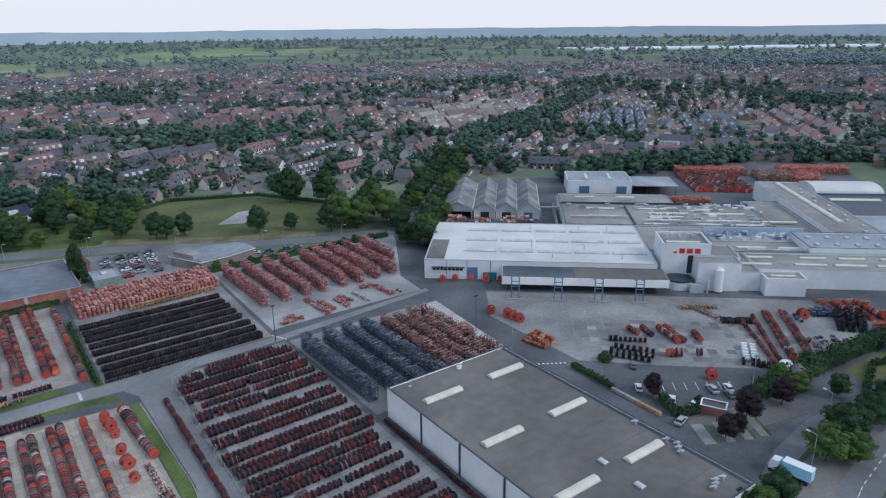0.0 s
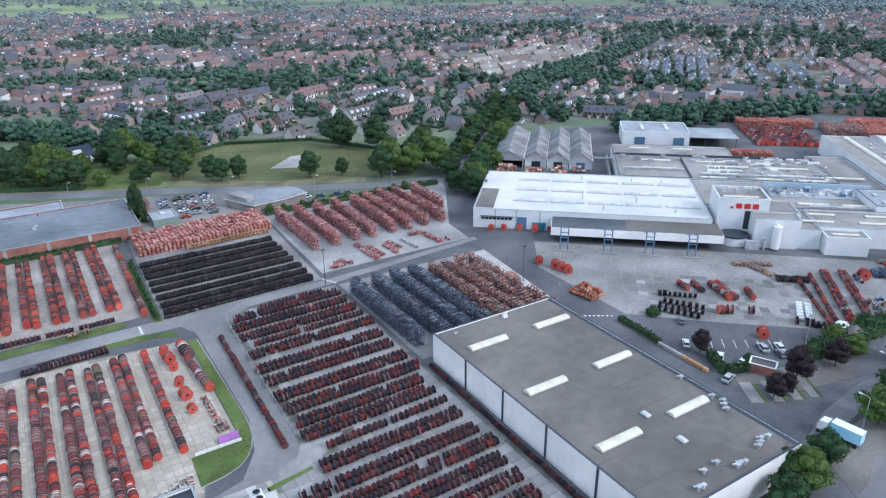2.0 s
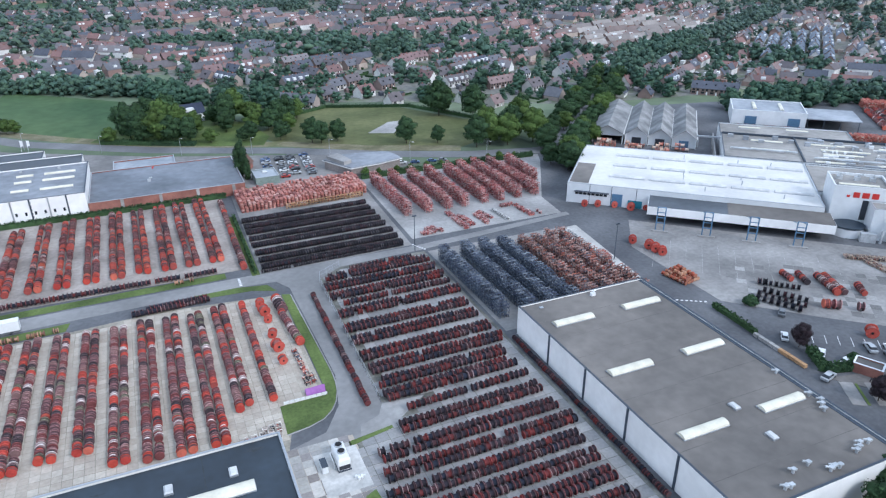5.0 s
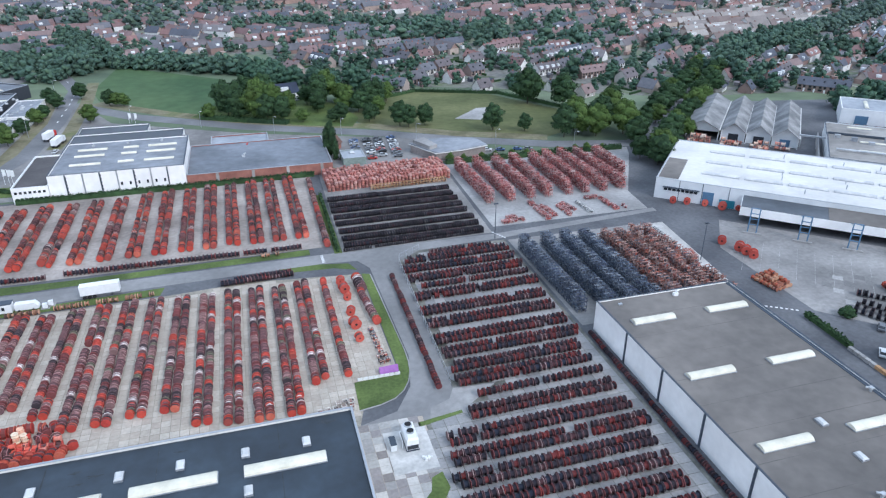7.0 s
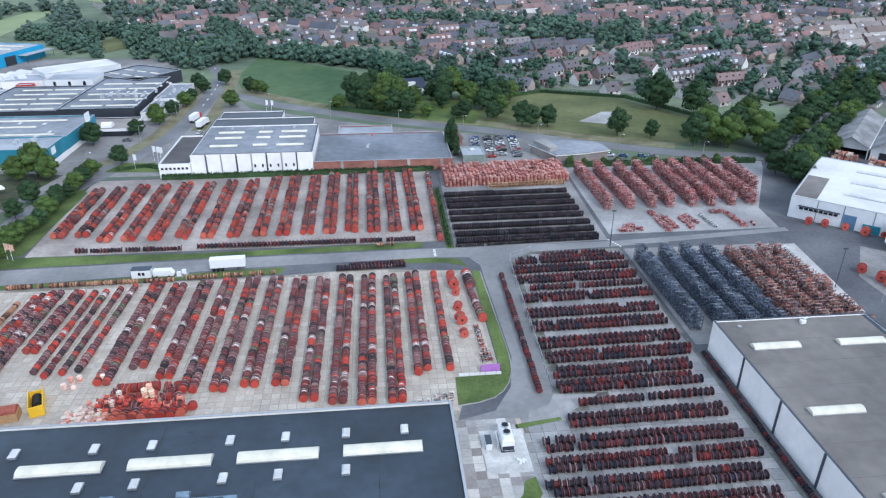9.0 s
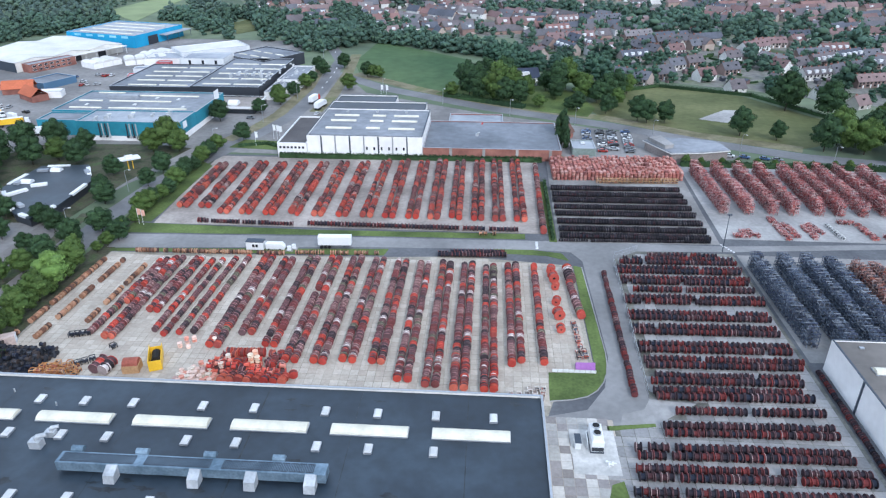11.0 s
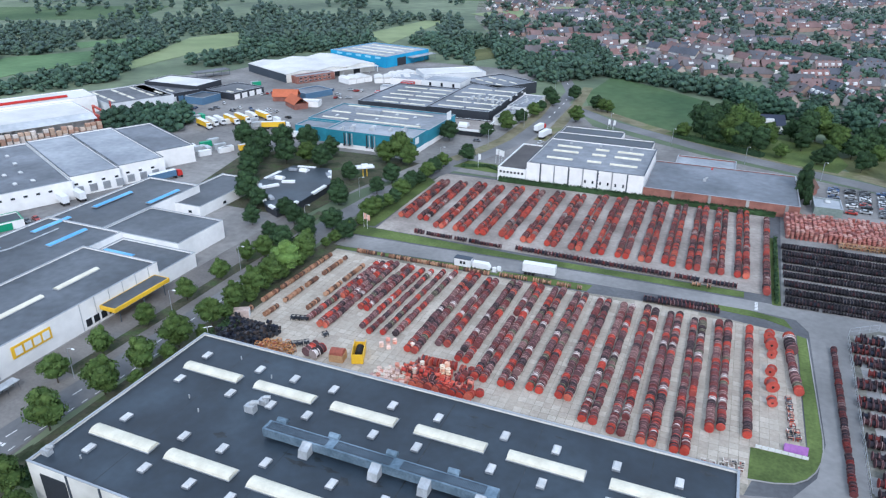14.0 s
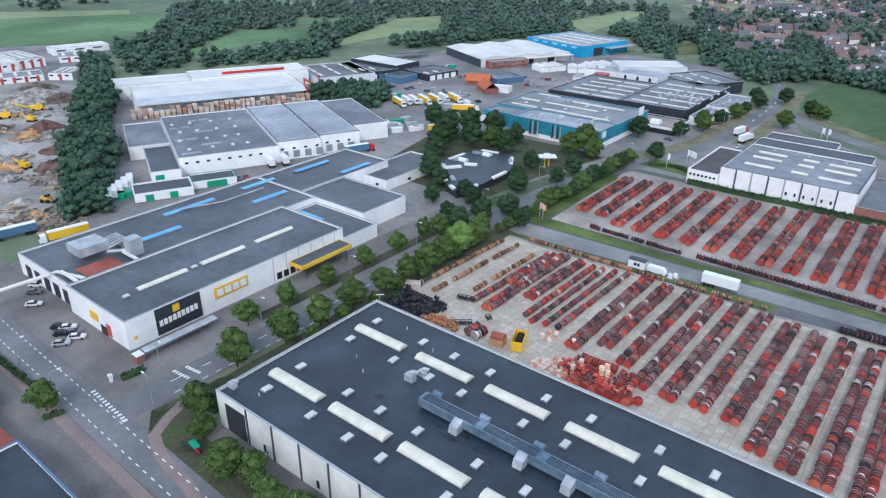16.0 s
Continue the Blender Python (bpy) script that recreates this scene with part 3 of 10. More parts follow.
sheet("pavement_corner_east", [(126, 47), (150, 52), (178, 56), (178, 64), (150, 62), (134, 60)], 0.055, PAVE_BROWN, "worn gravel verge under trees", "pavement")
sheet("lawn_east", [(205, 78), (228, 76), (236, 62), (200, 70)], 0.04, LAWN, "small green lawn behind a hedge", "lawn")
sheet("pavement_bays", [(141, 90), (152, 77), (172, 72), (176, 80), (158, 86)], 0.09, PAVE_BROWN, "grey-brown parking bays with planting", "pavement")
for i, (cx, cy, a, w, d) in enumerate([(-900, 700, 30, 320, 180), (-1100, 1000, 20, 500, 220), (-700, 1250, 15, 500, 200), (-250, 1250, 10, 420, 180), (300, 2300, -5, 700, 260), (850, 2500, -15, 700, 240), (1500, 2750, -25, 800, 200), (100, 1950, 5, 260, 170)]):
    m = pose(cx, cy, 0, 0, 0, a)
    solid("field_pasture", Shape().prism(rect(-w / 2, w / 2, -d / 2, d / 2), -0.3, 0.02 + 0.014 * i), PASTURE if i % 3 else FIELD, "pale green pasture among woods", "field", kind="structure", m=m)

# meadows and crops among the woods
OPEN_LAND = [
    (CROP, [(-845, 305), (-760, 452), (-668, 382), (-628, 314), (-655, 258), (-661, 233)]),
    (PASTURE, [(-917, 333), (-829, 442), (-789, 420), (-855, 309)]),
    (CROP, [(-516, 306), (-593, 422), (-550, 486), (-503, 431), (-516, 378), (-507, 320)]),
    (CROP, [(-613, 511), (-583, 576), (-567, 551), (-578, 489)]),
    (PASTURE, [(-450, 416), (-475, 446), (-534, 588), (-516, 650), (-454, 571), (-459, 505), (-456, 463)]),
    (PASTURE, [(-381, 692), (-374, 835), (-348, 843), (-334, 721), (-323, 634)]),
    (PASTURE, [(-351, 939), (-240, 1115), (-230, 1013), (-291, 894)]),
    (LAWN, [(-233, 624), (-223, 653), (-198, 597), (-209, 577)]),
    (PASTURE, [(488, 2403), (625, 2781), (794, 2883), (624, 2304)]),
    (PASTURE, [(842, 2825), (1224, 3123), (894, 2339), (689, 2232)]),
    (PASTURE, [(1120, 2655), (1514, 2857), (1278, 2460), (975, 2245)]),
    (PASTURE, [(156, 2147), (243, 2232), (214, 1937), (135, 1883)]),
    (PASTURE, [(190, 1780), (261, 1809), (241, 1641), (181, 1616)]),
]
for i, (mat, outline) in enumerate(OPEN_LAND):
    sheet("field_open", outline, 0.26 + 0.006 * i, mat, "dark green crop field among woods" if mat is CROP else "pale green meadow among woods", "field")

for x, y, w in ((141.5, 83, 3.2), (146.5, 80.5, 2.4), (151, 78.5, 2.4), (155.5, 77, 2.2)):
    m = pose(x, y, 0, 0, 0, -32)
    solid("parking_bay", Shape().prism(rect(-w / 2, w / 2, -4.5, 4.5), -0.1, 0.11), YARD_GREY, "pale concrete parking bay", "parking bay", kind="structure", m=m)
    solid("verge_bay", Shape().prism(rect(w / 2 + 0.3, w / 2 + 0.9, -4.2, 4.2), -0.1, 0.13), GRASS, "narrow planted strip between parking bays", "verge", kind="structure", m=m)
# kerb along the lane and road markings
kerb = thing("kerb", "pale concrete kerb round the grass strip", "kerb", kind="structure")
line = [(30.3, 186), (31.1, 142), (30.85, 137.4), (30.2, 133.5), (29.0, 129.9), (27.2, 126.9), (24.7, 124.6), (21, 123.2), (16, 122.4)]
for a, b in zip(line, line[1:]):
    part("kerb_stone", Shape().prism(ribbon([a, b], 0.25), 0.0, 0.16), CONCRETE, kerb)


def dashes(name, pts, n, length, width, label, z=0.1, paint=None):
    top = thing(name, label, "road marking", kind="structure")
    for i in range(n):
        f = (i + 0.5) / n * (len(pts) - 1)
        k = min(int(f), len(pts) - 2)
        a, b = Vector(pts[k]), Vector(pts[k + 1])
        c, d = a.lerp(b, f - k), (b - a).normalized() * length / 2
        part("dash", Shape().prism(ribbon([tuple(c - d), tuple(c + d)], width), 0.0, z), paint or MARK, top)


dashes("road_marking_street", [(-134, 62), (-131, 120), (-130, 160)], 14, 2.6, 0.2, "white centre dashes on the street")
CROSS = [(-330, 57), (-235, 52), (-199, 49.3), (-150, 48.2), (-100, 46.8), (-40, 45)]
dashes("road_marking_cross", [(x, y + 2.0) for x, y in CROSS], 84, 1.2, 0.22, "white dashed lane line on the junction road", 0.12)
dashes("road_marking_cross", [(x, y - 2.2) for x, y in CROSS], 84, 1.2, 0.22, "white dashed lane line beside the cycle path", 0.12)
dashes("road_marking_crossing", [(-145, 51.3), (-128, 50.6)], 12, 0.55, 1.0, "white give-way blocks across the street mouth", 0.13)
dashes("road_marking_crossing", [(-137.4, 67.6), (-131.4, 68.3)], 6, 0.6, 0.9, "white crossing blocks on the street")
dashes("road_marking_crossing", [(-136.6, 70.6), (-131.2, 71.2)], 6, 0.6, 0.9, "white crossing blocks on the street")
dashes("road_marking_street", [(-129.4, 62), (-126.6, 120)], 16, 1.6, 0.18, "white edge dashes on the street")
dashes("road_marking_main", [(-98, 396), (-99, 440), (-102, 480), (-120, 530)], 10, 4, 0.5, "white centre dashes on the estate road")
dashes("road_marking_yard", [(77, 205), (80, 199)], 6, 0.6, 0.6, "white give-way marks in the yard")
dashes("road_marking_yard", [(17.5, 203), (17.5, 197.5)], 6, 0.5, 0.8, "white give-way marks at the lane mouth")
dashes("road_marking_yard", [(134, 136), (142, 131)], 7, 0.7, 0.5, "white dashed line at the yard entrance")
dashes("road_marking_street", [(118, 43), (137, 46), (152, 49.5), (175, 52.5), (210, 52)], 26, 1.8, 0.18, "white centre dashes on the street behind the warehouses")
for k in range(12):
    u0 = 36 + k * 5.2
    a, b = Vector((148, 217)), radians(-41.7)
    p = [(a.x + u0 * math.cos(b) - v * math.sin(b), a.y + u0 * math.sin(b) + v * math.cos(b)) for v in (-24, -50)]
    dashes("road_marking_bay", p, 1, 24, 0.08, "thin worn bay line on the apron", 0.05, WORN_PAINT)
for k in range(9):
    dashes("road_marking_bay", [(146 + 2.7 * k, 106 - 1.9 * k), (149.5 + 2.7 * k, 110 - 1.9 * k)], 1, 4.6, 0.14, "thin white parking bay line", 0.09)

# distance: low wooded rise at the horizon, blue haze painted in, glow added
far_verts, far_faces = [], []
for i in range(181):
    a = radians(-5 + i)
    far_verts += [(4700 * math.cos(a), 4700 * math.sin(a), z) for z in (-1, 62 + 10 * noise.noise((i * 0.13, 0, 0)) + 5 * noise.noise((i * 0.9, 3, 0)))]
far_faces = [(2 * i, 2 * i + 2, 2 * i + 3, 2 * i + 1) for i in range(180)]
hill = surf("hazed far wooded rise", [(0.30, 0.37, 0.44), (0.34, 0.41, 0.47)], 1.0, big=0.002, fine=0.01, amount=0.06, bump=0)
# faint emission lifts the rise to the brightness of the haze
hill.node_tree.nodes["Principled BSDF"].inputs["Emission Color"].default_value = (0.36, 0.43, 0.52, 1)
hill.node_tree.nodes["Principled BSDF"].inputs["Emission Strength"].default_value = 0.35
solid("backdrop", Shape().add(far_verts, far_faces), hill, "backdrop of far woods with blue haze painted in", "backdrop", kind="structure")

# ---- buildings ----
HATCH = surf("grey opal hatch", [(0.50, 0.51, 0.51), (0.58, 0.585, 0.585)], 0.45, big=0.3, amount=0.06, bump=0)
ROOF_MID = surf("mid grey roof sheet", [(0.185, 0.20, 0.225), (0.245, 0.26, 0.285)], 0.65, big=0.05, fine=0.4, amount=0.15)
DOME_GREY = surf("greyed skylight dome", [(0.50, 0.51, 0.52), (0.60, 0.60, 0.60)], 0.5, big=0.3, amount=0.08, bump=0)
def hall(name, label, x0, x1, y0, y1, h, wall, roof, parent=None, m=None, parapet=0.5, cap=None, group=""):
    """A flat-roofed hall: four wall slabs with thickness, a roof slab inside the parapet and a metal coping."""
    top = parent or thing(name, label, "building", group, m=m)
    t = 0.35
    for a in ((x0, x1, y0, y0 + t), (x0, x1, y1 - t, y1), (x0, x0 + t, y0 + t, y1 - t), (x1 - t, x1, y0 + t, y1 - t)):
        part("wall", Shape().box(*a, 0, h), wall, top)
    part("roof", Shape().box(x0 + t, x1 - t, y0 + t, y1 - t, h - parapet - 0.3, h - parapet), roof, top)
    c = Shape()
    for a in ((x0 - 0.06, x1 + 0.06, y0 - 0.06, y0 + t + 0.04), (x0 - 0.06, x1 + 0.06, y1 - t - 0.04, y1 + 0.06), (x0 - 0.06, x0 + t + 0.04, y0 + t + 0.04, y1 - t - 0.04), (x1 - t - 0.04, x1 + 0.06, y0 + t + 0.04, y1 - t - 0.04)):
        c.box(*a, h, h + 0.1)
    part("coping", c, cap or TRIM, top)
    return top


def skylight(top, x0, x1, y0, y1, z, rise=0.7, mat=None):
    curb = part("skylight_curb", Shape().box(x0 - 0.12, x1 + 0.12, y0 - 0.12, y1 + 0.12, z, z + 0.25), TRIM, top)
    s = part("skylight", Shape().vault(x0, x1, y0, y1, z + 0.25, rise), mat or DOME, curb, "opal barrel skylight")
    return s


def hatch(top, x, y, z, s=1.55, mat=None):
    """A small domed roof light on a curb, longer along y."""
    hx, hy = s * 0.5, s * 0.78
    curb = part("dome_curb", Shape().box(x - hx, x + hx, y - hy, y + hy, z, z + 0.45), TRIM, top)
    corners = ((-1, -1), (1, -1), (1, 1), (-1, 1))
    d = Shape().add([(x + a * hx * 0.94, y + b * hy * 0.94, z + 0.45) for a, b in corners] + [(x + a * hx * 0.6, y + b * hy * 0.75, z + 0.75) for a, b in corners],
                    [(4, 5, 6, 7), (0, 1, 5, 4), (1, 2, 6, 5), (2, 3, 7, 6), (3, 0, 4, 7)])
    part("dome", d, mat or HATCH, curb)


def roof_unit(top, x, y, z, s=1.0, mat=None):
    u = part("roof_fan", Shape().box(x - 0.7 * s, x + 0.7 * s, y - 0.5 * s, y + 0.5 * s, z, z + 1.0 * s), mat or GALV, top)
    part("fan_pipe", Shape().tube((x + 0.2 * s, y, z + s), (x + 0.2 * s, y, z + 1.5 * s), 0.3 * s).tube((x + 0.2 * s, y, z + 1.5 * s), (x + 1.2 * s, y + 0.4 * s, z + 1.5 * s), 0.28 * s), mat or GALV, u)


def window(top, x, y, z, w, h, ang=0, mat=None):
    """A framed pane set proud of the wall plane that faces ang (0: towards -y)."""
    m = pose(x, y, z, 0, 0, ang)
    fr = part("window", Shape().box(-w / 2, w / 2, -0.1, 0.02, 0, h), WHITE, top, m=m)
    part("pane", Shape().box(-w / 2 + 0.08, w / 2 - 0.08, -0.13, -0.1, 0.08, h - 0.08), mat or GLASS, fr)


def wall_panel(top, name, x0, x1, y0, y1, z0, z1, mat, label=""):
    return part(name, Shape().box(x0, x1, y0, y1, z0, z1), mat, top, label)


# the near blue-black roofed warehouse
b1 = hall("warehouse", "cream warehouse with blue-black bitumen roof and opal skylights", -111.5, 13.2, 63.2, 113, 9.2, CREAM_WALL, ROOF_BLUE)
for k in range(6):
    skylight(b1, -106 + 19.5 * k, -91.2 + 19.5 * k, 99.2, 102.0, 8.7, 0.75)
for k in range(5):
    skylight(b1, -107.5 + 19.1 * k, -92.2 + 19.1 * k, 74, 77, 8.7, 0.75)
for k, x in enumerate((-104, -89.5, -79.5, -70, -55, -45, -30, -20, -8, 3)):
    for y in (105.5, 95.6, 80.6, 70.6):
        if not (y == 95.6 and x > 0):
            hatch(b1, x + 0.3 * math.sin(k * 3 + y), y, 8.7)
duct = part("duct", Shape().box(-74.5, -26, 86.4, 89.2, 9.3, 11.2), DUCT, b1, "long galvanised air duct with bent outlets")
for x0, n in ((-73.8, 9), (-58.5, 8), (-44.5, 11)):
    for k in range(n):
        x = x0 + 1.5 * k
        grate = Shape().box(x, x + 1.3, 86.8, 86.9, 11.2, 11.34).box(x, x + 1.3, 88.7, 88.8, 11.2, 11.34)
        for j in range(5):
            grate.box(x + 0.3 * j, x + 0.1 + 0.3 * j, 86.9, 88.7, 11.2, 11.32)
        part("duct_grate", grate, DARK_TRIM, duct)
for x in (-70, -58, -46, -34, -27):
    part("duct_leg", Shape().box(x - 0.15, x + 0.15, 87.4, 87.8, 8.7, 9.3), STEEL, duct)
for x in (-64, -49, -39, -28.5):
    part("duct_elbow", Shape().add([(x - 1, 86.4, 11.3), (x + 1, 86.4, 11.3), (x + 1, 84.6, 10.4), (x - 1, 84.6, 10.4), (x - 1, 86.4, 8.8), (x + 1, 86.4, 8.8), (x + 1, 84.2, 8.8), (x - 1, 84.2, 8.8)],
                                   [(0, 3, 2, 1), (3, 7, 6, 2), (4, 5, 6, 7), (0, 1, 5, 4), (0, 4, 7, 3), (1, 2, 6, 5)]), GALV, duct)
for x, y in ((-72, 89.2), (-60, 89.2), (-47.5, 89.2), (-35, 89.2)):
    part("duct_cowl", Shape().vault(x - 1.1, x + 1.1, y, y + 1.4, 11.0, 0.9), DUCT, duct)
roof_unit(b1, -82, 92.5, 8.7, 1.6)
roof_unit(b1, -81, 95.5, 8.7, 1.3)
roof_unit(b1, -110, 66.5, 8.7, 1.3)
for x, y in ((-92, 88), (-97, 91), (-103, 68), (-85, 104), (-12, 72), (-96, 107.5)):
    part("vent_pipe", Shape().tube((x, y, 8.7), (x, y, 9.6), 0.16), GALV, b1)
STAIN = surf("wet dark stain", [(0.011, 0.014, 0.018), (0.020, 0.025, 0.031)], 0.3, big=0.5, fine=2.0, amount=0.3, spec=0.5)
for k, (x, y, r) in enumerate(((-64, 83, 2.0), (-58, 83.8, 1.4), (-61.4, 85.4, 1.0), (-54, 82.2, 1.6), (-71, 91, 1.2), (-37.9, 109, 0.9), (-37.4, 105.7, 0.8), (-34.7, 107.2, 0.9), (7.4, 110.5, 1.4), (-33, 91, 2.4), (-48, 84, 1.2), (-45, 82.5, 0.8), (-67, 84.5, 0.9), (-20, 109.5, 0.8), (-90, 109, 1.0), (-15, 85, 1.2), (-83, 84, 1.3))):
    ring = [(x + r * (1.2 + 0.5 * math.sin(3 * a + k) + 0.3 * math.sin(5 * a + 2 * k)) * math.cos(a), y + r * (0.5 + 0.22 * math.cos(2 * a + k) + 0.14 * math.sin(5 * a + k)) * math.sin(a)) for a in [2 * math.pi * i / 22 for i in range(22)]]
    part("water_stain", Shape().prism(ring, 8.702, 8.706), STAIN, b1)
for k, (x, w) in enumerate(((-96, 0.16), (-68, 0.12), (-43.5, 0.3), (-24, 0.14), (-2, 0.18))):
    part("felt_seam", Shape().box(x, x + w, 64, 112.4, 8.7, 8.708), STAIN, b1)
wall_panel(b1, "gate", -108.5, -102, 63.05, 63.2, 0.2, 7.2, DARK_PANEL, "dark roller gate")
for k in range(14):
    wall_panel(b1, "downpipe", -101.5 + 8.2 * k, -101.1 + 8.2 * k, 63.0, 63.2, 0, 9.1, DARK_TRIM)
for x in (-96, -80, -60):
    window(b1, x, 63.2, 1.0, 1.0, 2.1)
part("coping_dark", Shape().box(-111.56, 13.26, 113.06, 113.2, 8.2, 9.1), DARK_TRIM, b1)

# the warm grey roofed warehouse
w2 = hall("warehouse", "white panelled warehouse with warm grey bitumen roof", 82, 122.5, 59, 138.6, 8.6, WHITE_WALL, ROOF_GREY, parapet=0.35, cap=DARK_TRIM)
for k in range(6):
    for x in (86, 107.3):
        if k < 3:
            skylight(w2, x, x + 11.5, 125.6 - 23.4 * k, 128.0 - 23.4 * k, 8.25, 0.7)
for k in range(5):
    y = 122.6 - 15.6 * k
    wall_panel(w2, "downpipe", 81.75, 82, y - 0.25, y + 0.25, 0, 8.6, DARK_TRIM)
for x, y in ((102.9, 83), (102.7, 72.9)):
    hatch(w2, x, y, 8.25, 1.5)
SEAM = surf("roof seam", [(0.10, 0.092, 0.086), (0.13, 0.12, 0.11)], 0.7)
for k in range(1, 9):
    part("felt_seam", Shape().box(82.4, 122.1, 59 + 8.8 * k, 59.1 + 8.8 * k, 8.25, 8.257), SEAM, w2)
# raised dark strip for the wide border along the right roof edge
part("roof_gutter", Shape().box(121.2, 122.1, 59.4, 138.2, 8.26, 8.36), DARK_TRIM, w2, "dark border strip inside the roof edge")
roof_unit(w2, 104, 136, 8.25, 0.9, WHITE)
part("vent", Shape().box(87, 88, 135.4, 136.2, 8.25, 8.5), TRIM, w2)
for x, y in ((120.6, 88.4), (120.4, 79.4), (121, 76.9), (119, 74.4), (120, 75.8), (113.9, 62.9), (115.2, 63.4), (116.3, 64.2), (118.3, 63.8), (98.3, 63.9), (102.4, 64.2), (105.1, 61.4), (106.2, 61.6), (107.3, 61.3), (93.6, 61.4), (94.8, 61.2)):
    part("roof_fan", Shape().tube((x, y, 8.25), (x, y, 9.0), 0.3).box(x - 0.5, x + 0.5, y - 0.4, y + 0.4, 9.0, 9.4).tube((x, y, 9.2), (x - 0.9, y + 0.6, 9.2), 0.22), GALV, w2)

# white factory hall and brick shop beyond the yard
fw = hall("factory_hall", "white panelled factory hall with pale grey roof", -77, -27, 280.3, 323, 9.8, WHITE_WALL, ROOF_MID, cap=DARK_TRIM)
for x0, x1, ys in ((-71, -59.5, (291, 302.5, 311)), (-53, -47, (291.5, 302.5, 311)), (-43, -31.5, (291, 302.5, 311))):
    for y in ys:
        skylight(fw, x0, x1, y, y + 1.8, 9.3, 0.6)
for k in range(1, 8):
    wall_panel(fw, "pilaster", -77 + 6.2 * k - 0.25, -77 + 6.2 * k + 0.25, 280.1, 280.3, 0.2, 9.7, DARK_TRIM if k % 2 else TRIM)
for k in range(6):
    window(fw, -51 + 3.2 * k, 280.3, 3.6, 0.9, 1.5)
for k in range(3):
    for j in range(6):
        window(fw, -73.2 + 12.4 * k + 2.6, 280.3, 1.0 + 1.4 * j, 0.7, 0.9)
for x in (-66, -52, -38):
    roof_unit(fw, x, 318, 9.3, 0.8)
hall("", "", -78, -30, 323.2, 341, 8.6, WHITE_WALL, ROOF_BLUE, parent=fw, cap=DARK_TRIM)
hall("", "", -78, -47, 341.2, 359, 7.2, WHITE_WALL, ROOF_BLUE, parent=fw, cap=DARK_TRIM)
an = hall("office_annex", "white two-storey office annex with dark flat roof", -90, -77.2, 279.6, 320, 6.3, WHITE_WALL, surf("dark brown roof felt", [(0.072, 0.066, 0.068), (0.100, 0.092, 0.092)], 0.75, amount=0.15), cap=WHITE)
for j in range(2):
    for k in range(7):
        window(an, -88.6 + 1.65 * k, 279.6, 1.2 + 2.6 * j, 1.1, 1.1)
br = hall("shop", "red brick shop building with grey flat roof", -26.8, 32.3, 281, 321.5, 5.0, BRICK, ROOF_SLATE, parapet=0.35)
for k in range(4):
    wall_panel(br, "pier", -15.5 + 14.2 * k, -14.3 + 14.2 * k, 280.8, 281, 0, 4.9, CONCRETE)
hall("", "", -18, 8, 321.7, 336, 4.6, BRICK, ROOF_PALE, parent=br)
roof_unit(br, -2, 318, 4.65, 0.5, RED)
roof_unit(br, -4, 300, 4.65, 1.0)
ht = hall("hut", "small grey-green hut with pale flat roof", 38, 48, 289, 301, 3.4, surf("grey-green render", [(0.22, 0.27, 0.25)], 0.8), ROOF_PALE, parapet=0.3)
hatch(ht, 43, 297, 3.1, 2.2)
cb = thing("pavilion", "low curved brick pavilion with pale roof", "building")
cp = [(71, 300), (79, 284), (92, 285.5), (104, 289), (103, 296), (101, 300.5), (90, 303.5), (81, 304)]
part("wall", Shape().prism(cp, 0, 3.9), surf("taupe brick", [(0.23, 0.20, 0.19), (0.28, 0.245, 0.23)], 0.9), cb)
part("roof", Shape().prism([(87.5 + (x - 87.5) * 1.03, 294 + (y - 294) * 1.05) for x, y in cp], 3.9, 4.3), ROOF_MID, cb)
part("roof_rim", Shape().prism([(87.5 + (x - 87.5) * 1.06, 294 + (y - 294) * 1.09) for x, y in cp], 3.6, 3.9), ROOF_WHITE, cb)
part("roof_box", Shape().prism([(72, 299.5), (77, 288), (81, 290), (78, 302)], 4.304, 6.0), CONCRETE, cb)

# ---- the cable factory, turned 41.7 degrees ----
BLUE_PALE = surf("pale blue sheet wall", [(0.33, 0.45, 0.56), (0.40, 0.51, 0.61)], 0.6, amount=0.08)
TK = pose(148, 217, 0, 0, 0, -41.7)
tk = hall("cable_factory", "pale blue cable factory with white roof and loading dock", 0, 93, 2, 57, 8.2, PALE_WALL, ROOF_WHITE, m=TK, parapet=0.3)
for v in (15, 30, 45):
    for k in range(5):
        skylight(tk, 15.5 + 15.5 * k, 30.5 + 15.5 * k - 1.5, v - 0.8, v + 1.0, 7.9, 0.75, DOME_GREY)
wall_panel(tk, "roof_patch", 0.5, 8, 4, 30, 7.92, 7.96, ROOF_GREY)
for u, v in ((44, 20), (44, 26), (44, 49), (66, 20), (66, 26), (66, 48), (79, 48), (52, 8), (80, 8)):
    part("vent_pipe", Shape().tube((u, v, 7.9), (u, v, 9.6), 0.22), GALV, tk)
for u in (9, 17.5, 27):
    wall_panel(tk, "wall_joint", u - 0.1, u + 0.1, 1.93, 2.0, 0, 8.1, DARK_TRIM)
for k in range(8):
    window(tk, 4 + 1.6 * k, 2.0, 3.6, 1.5, 1.1)
wall_panel(tk, "awning", 3, 16.5, 1.0, 2.0, 5.0, 5.25, DARK_TRIM)
wall_panel(tk, "gate", 17.8, 21.8, 1.86, 2.0, 0.1, 5.2, BLUE_STEEL, "blue roller gate")
wall_panel(tk, "gate", 24, 29.5, 1.86, 2.0, 0.1, 3.2, TEAL, "teal roller gate")
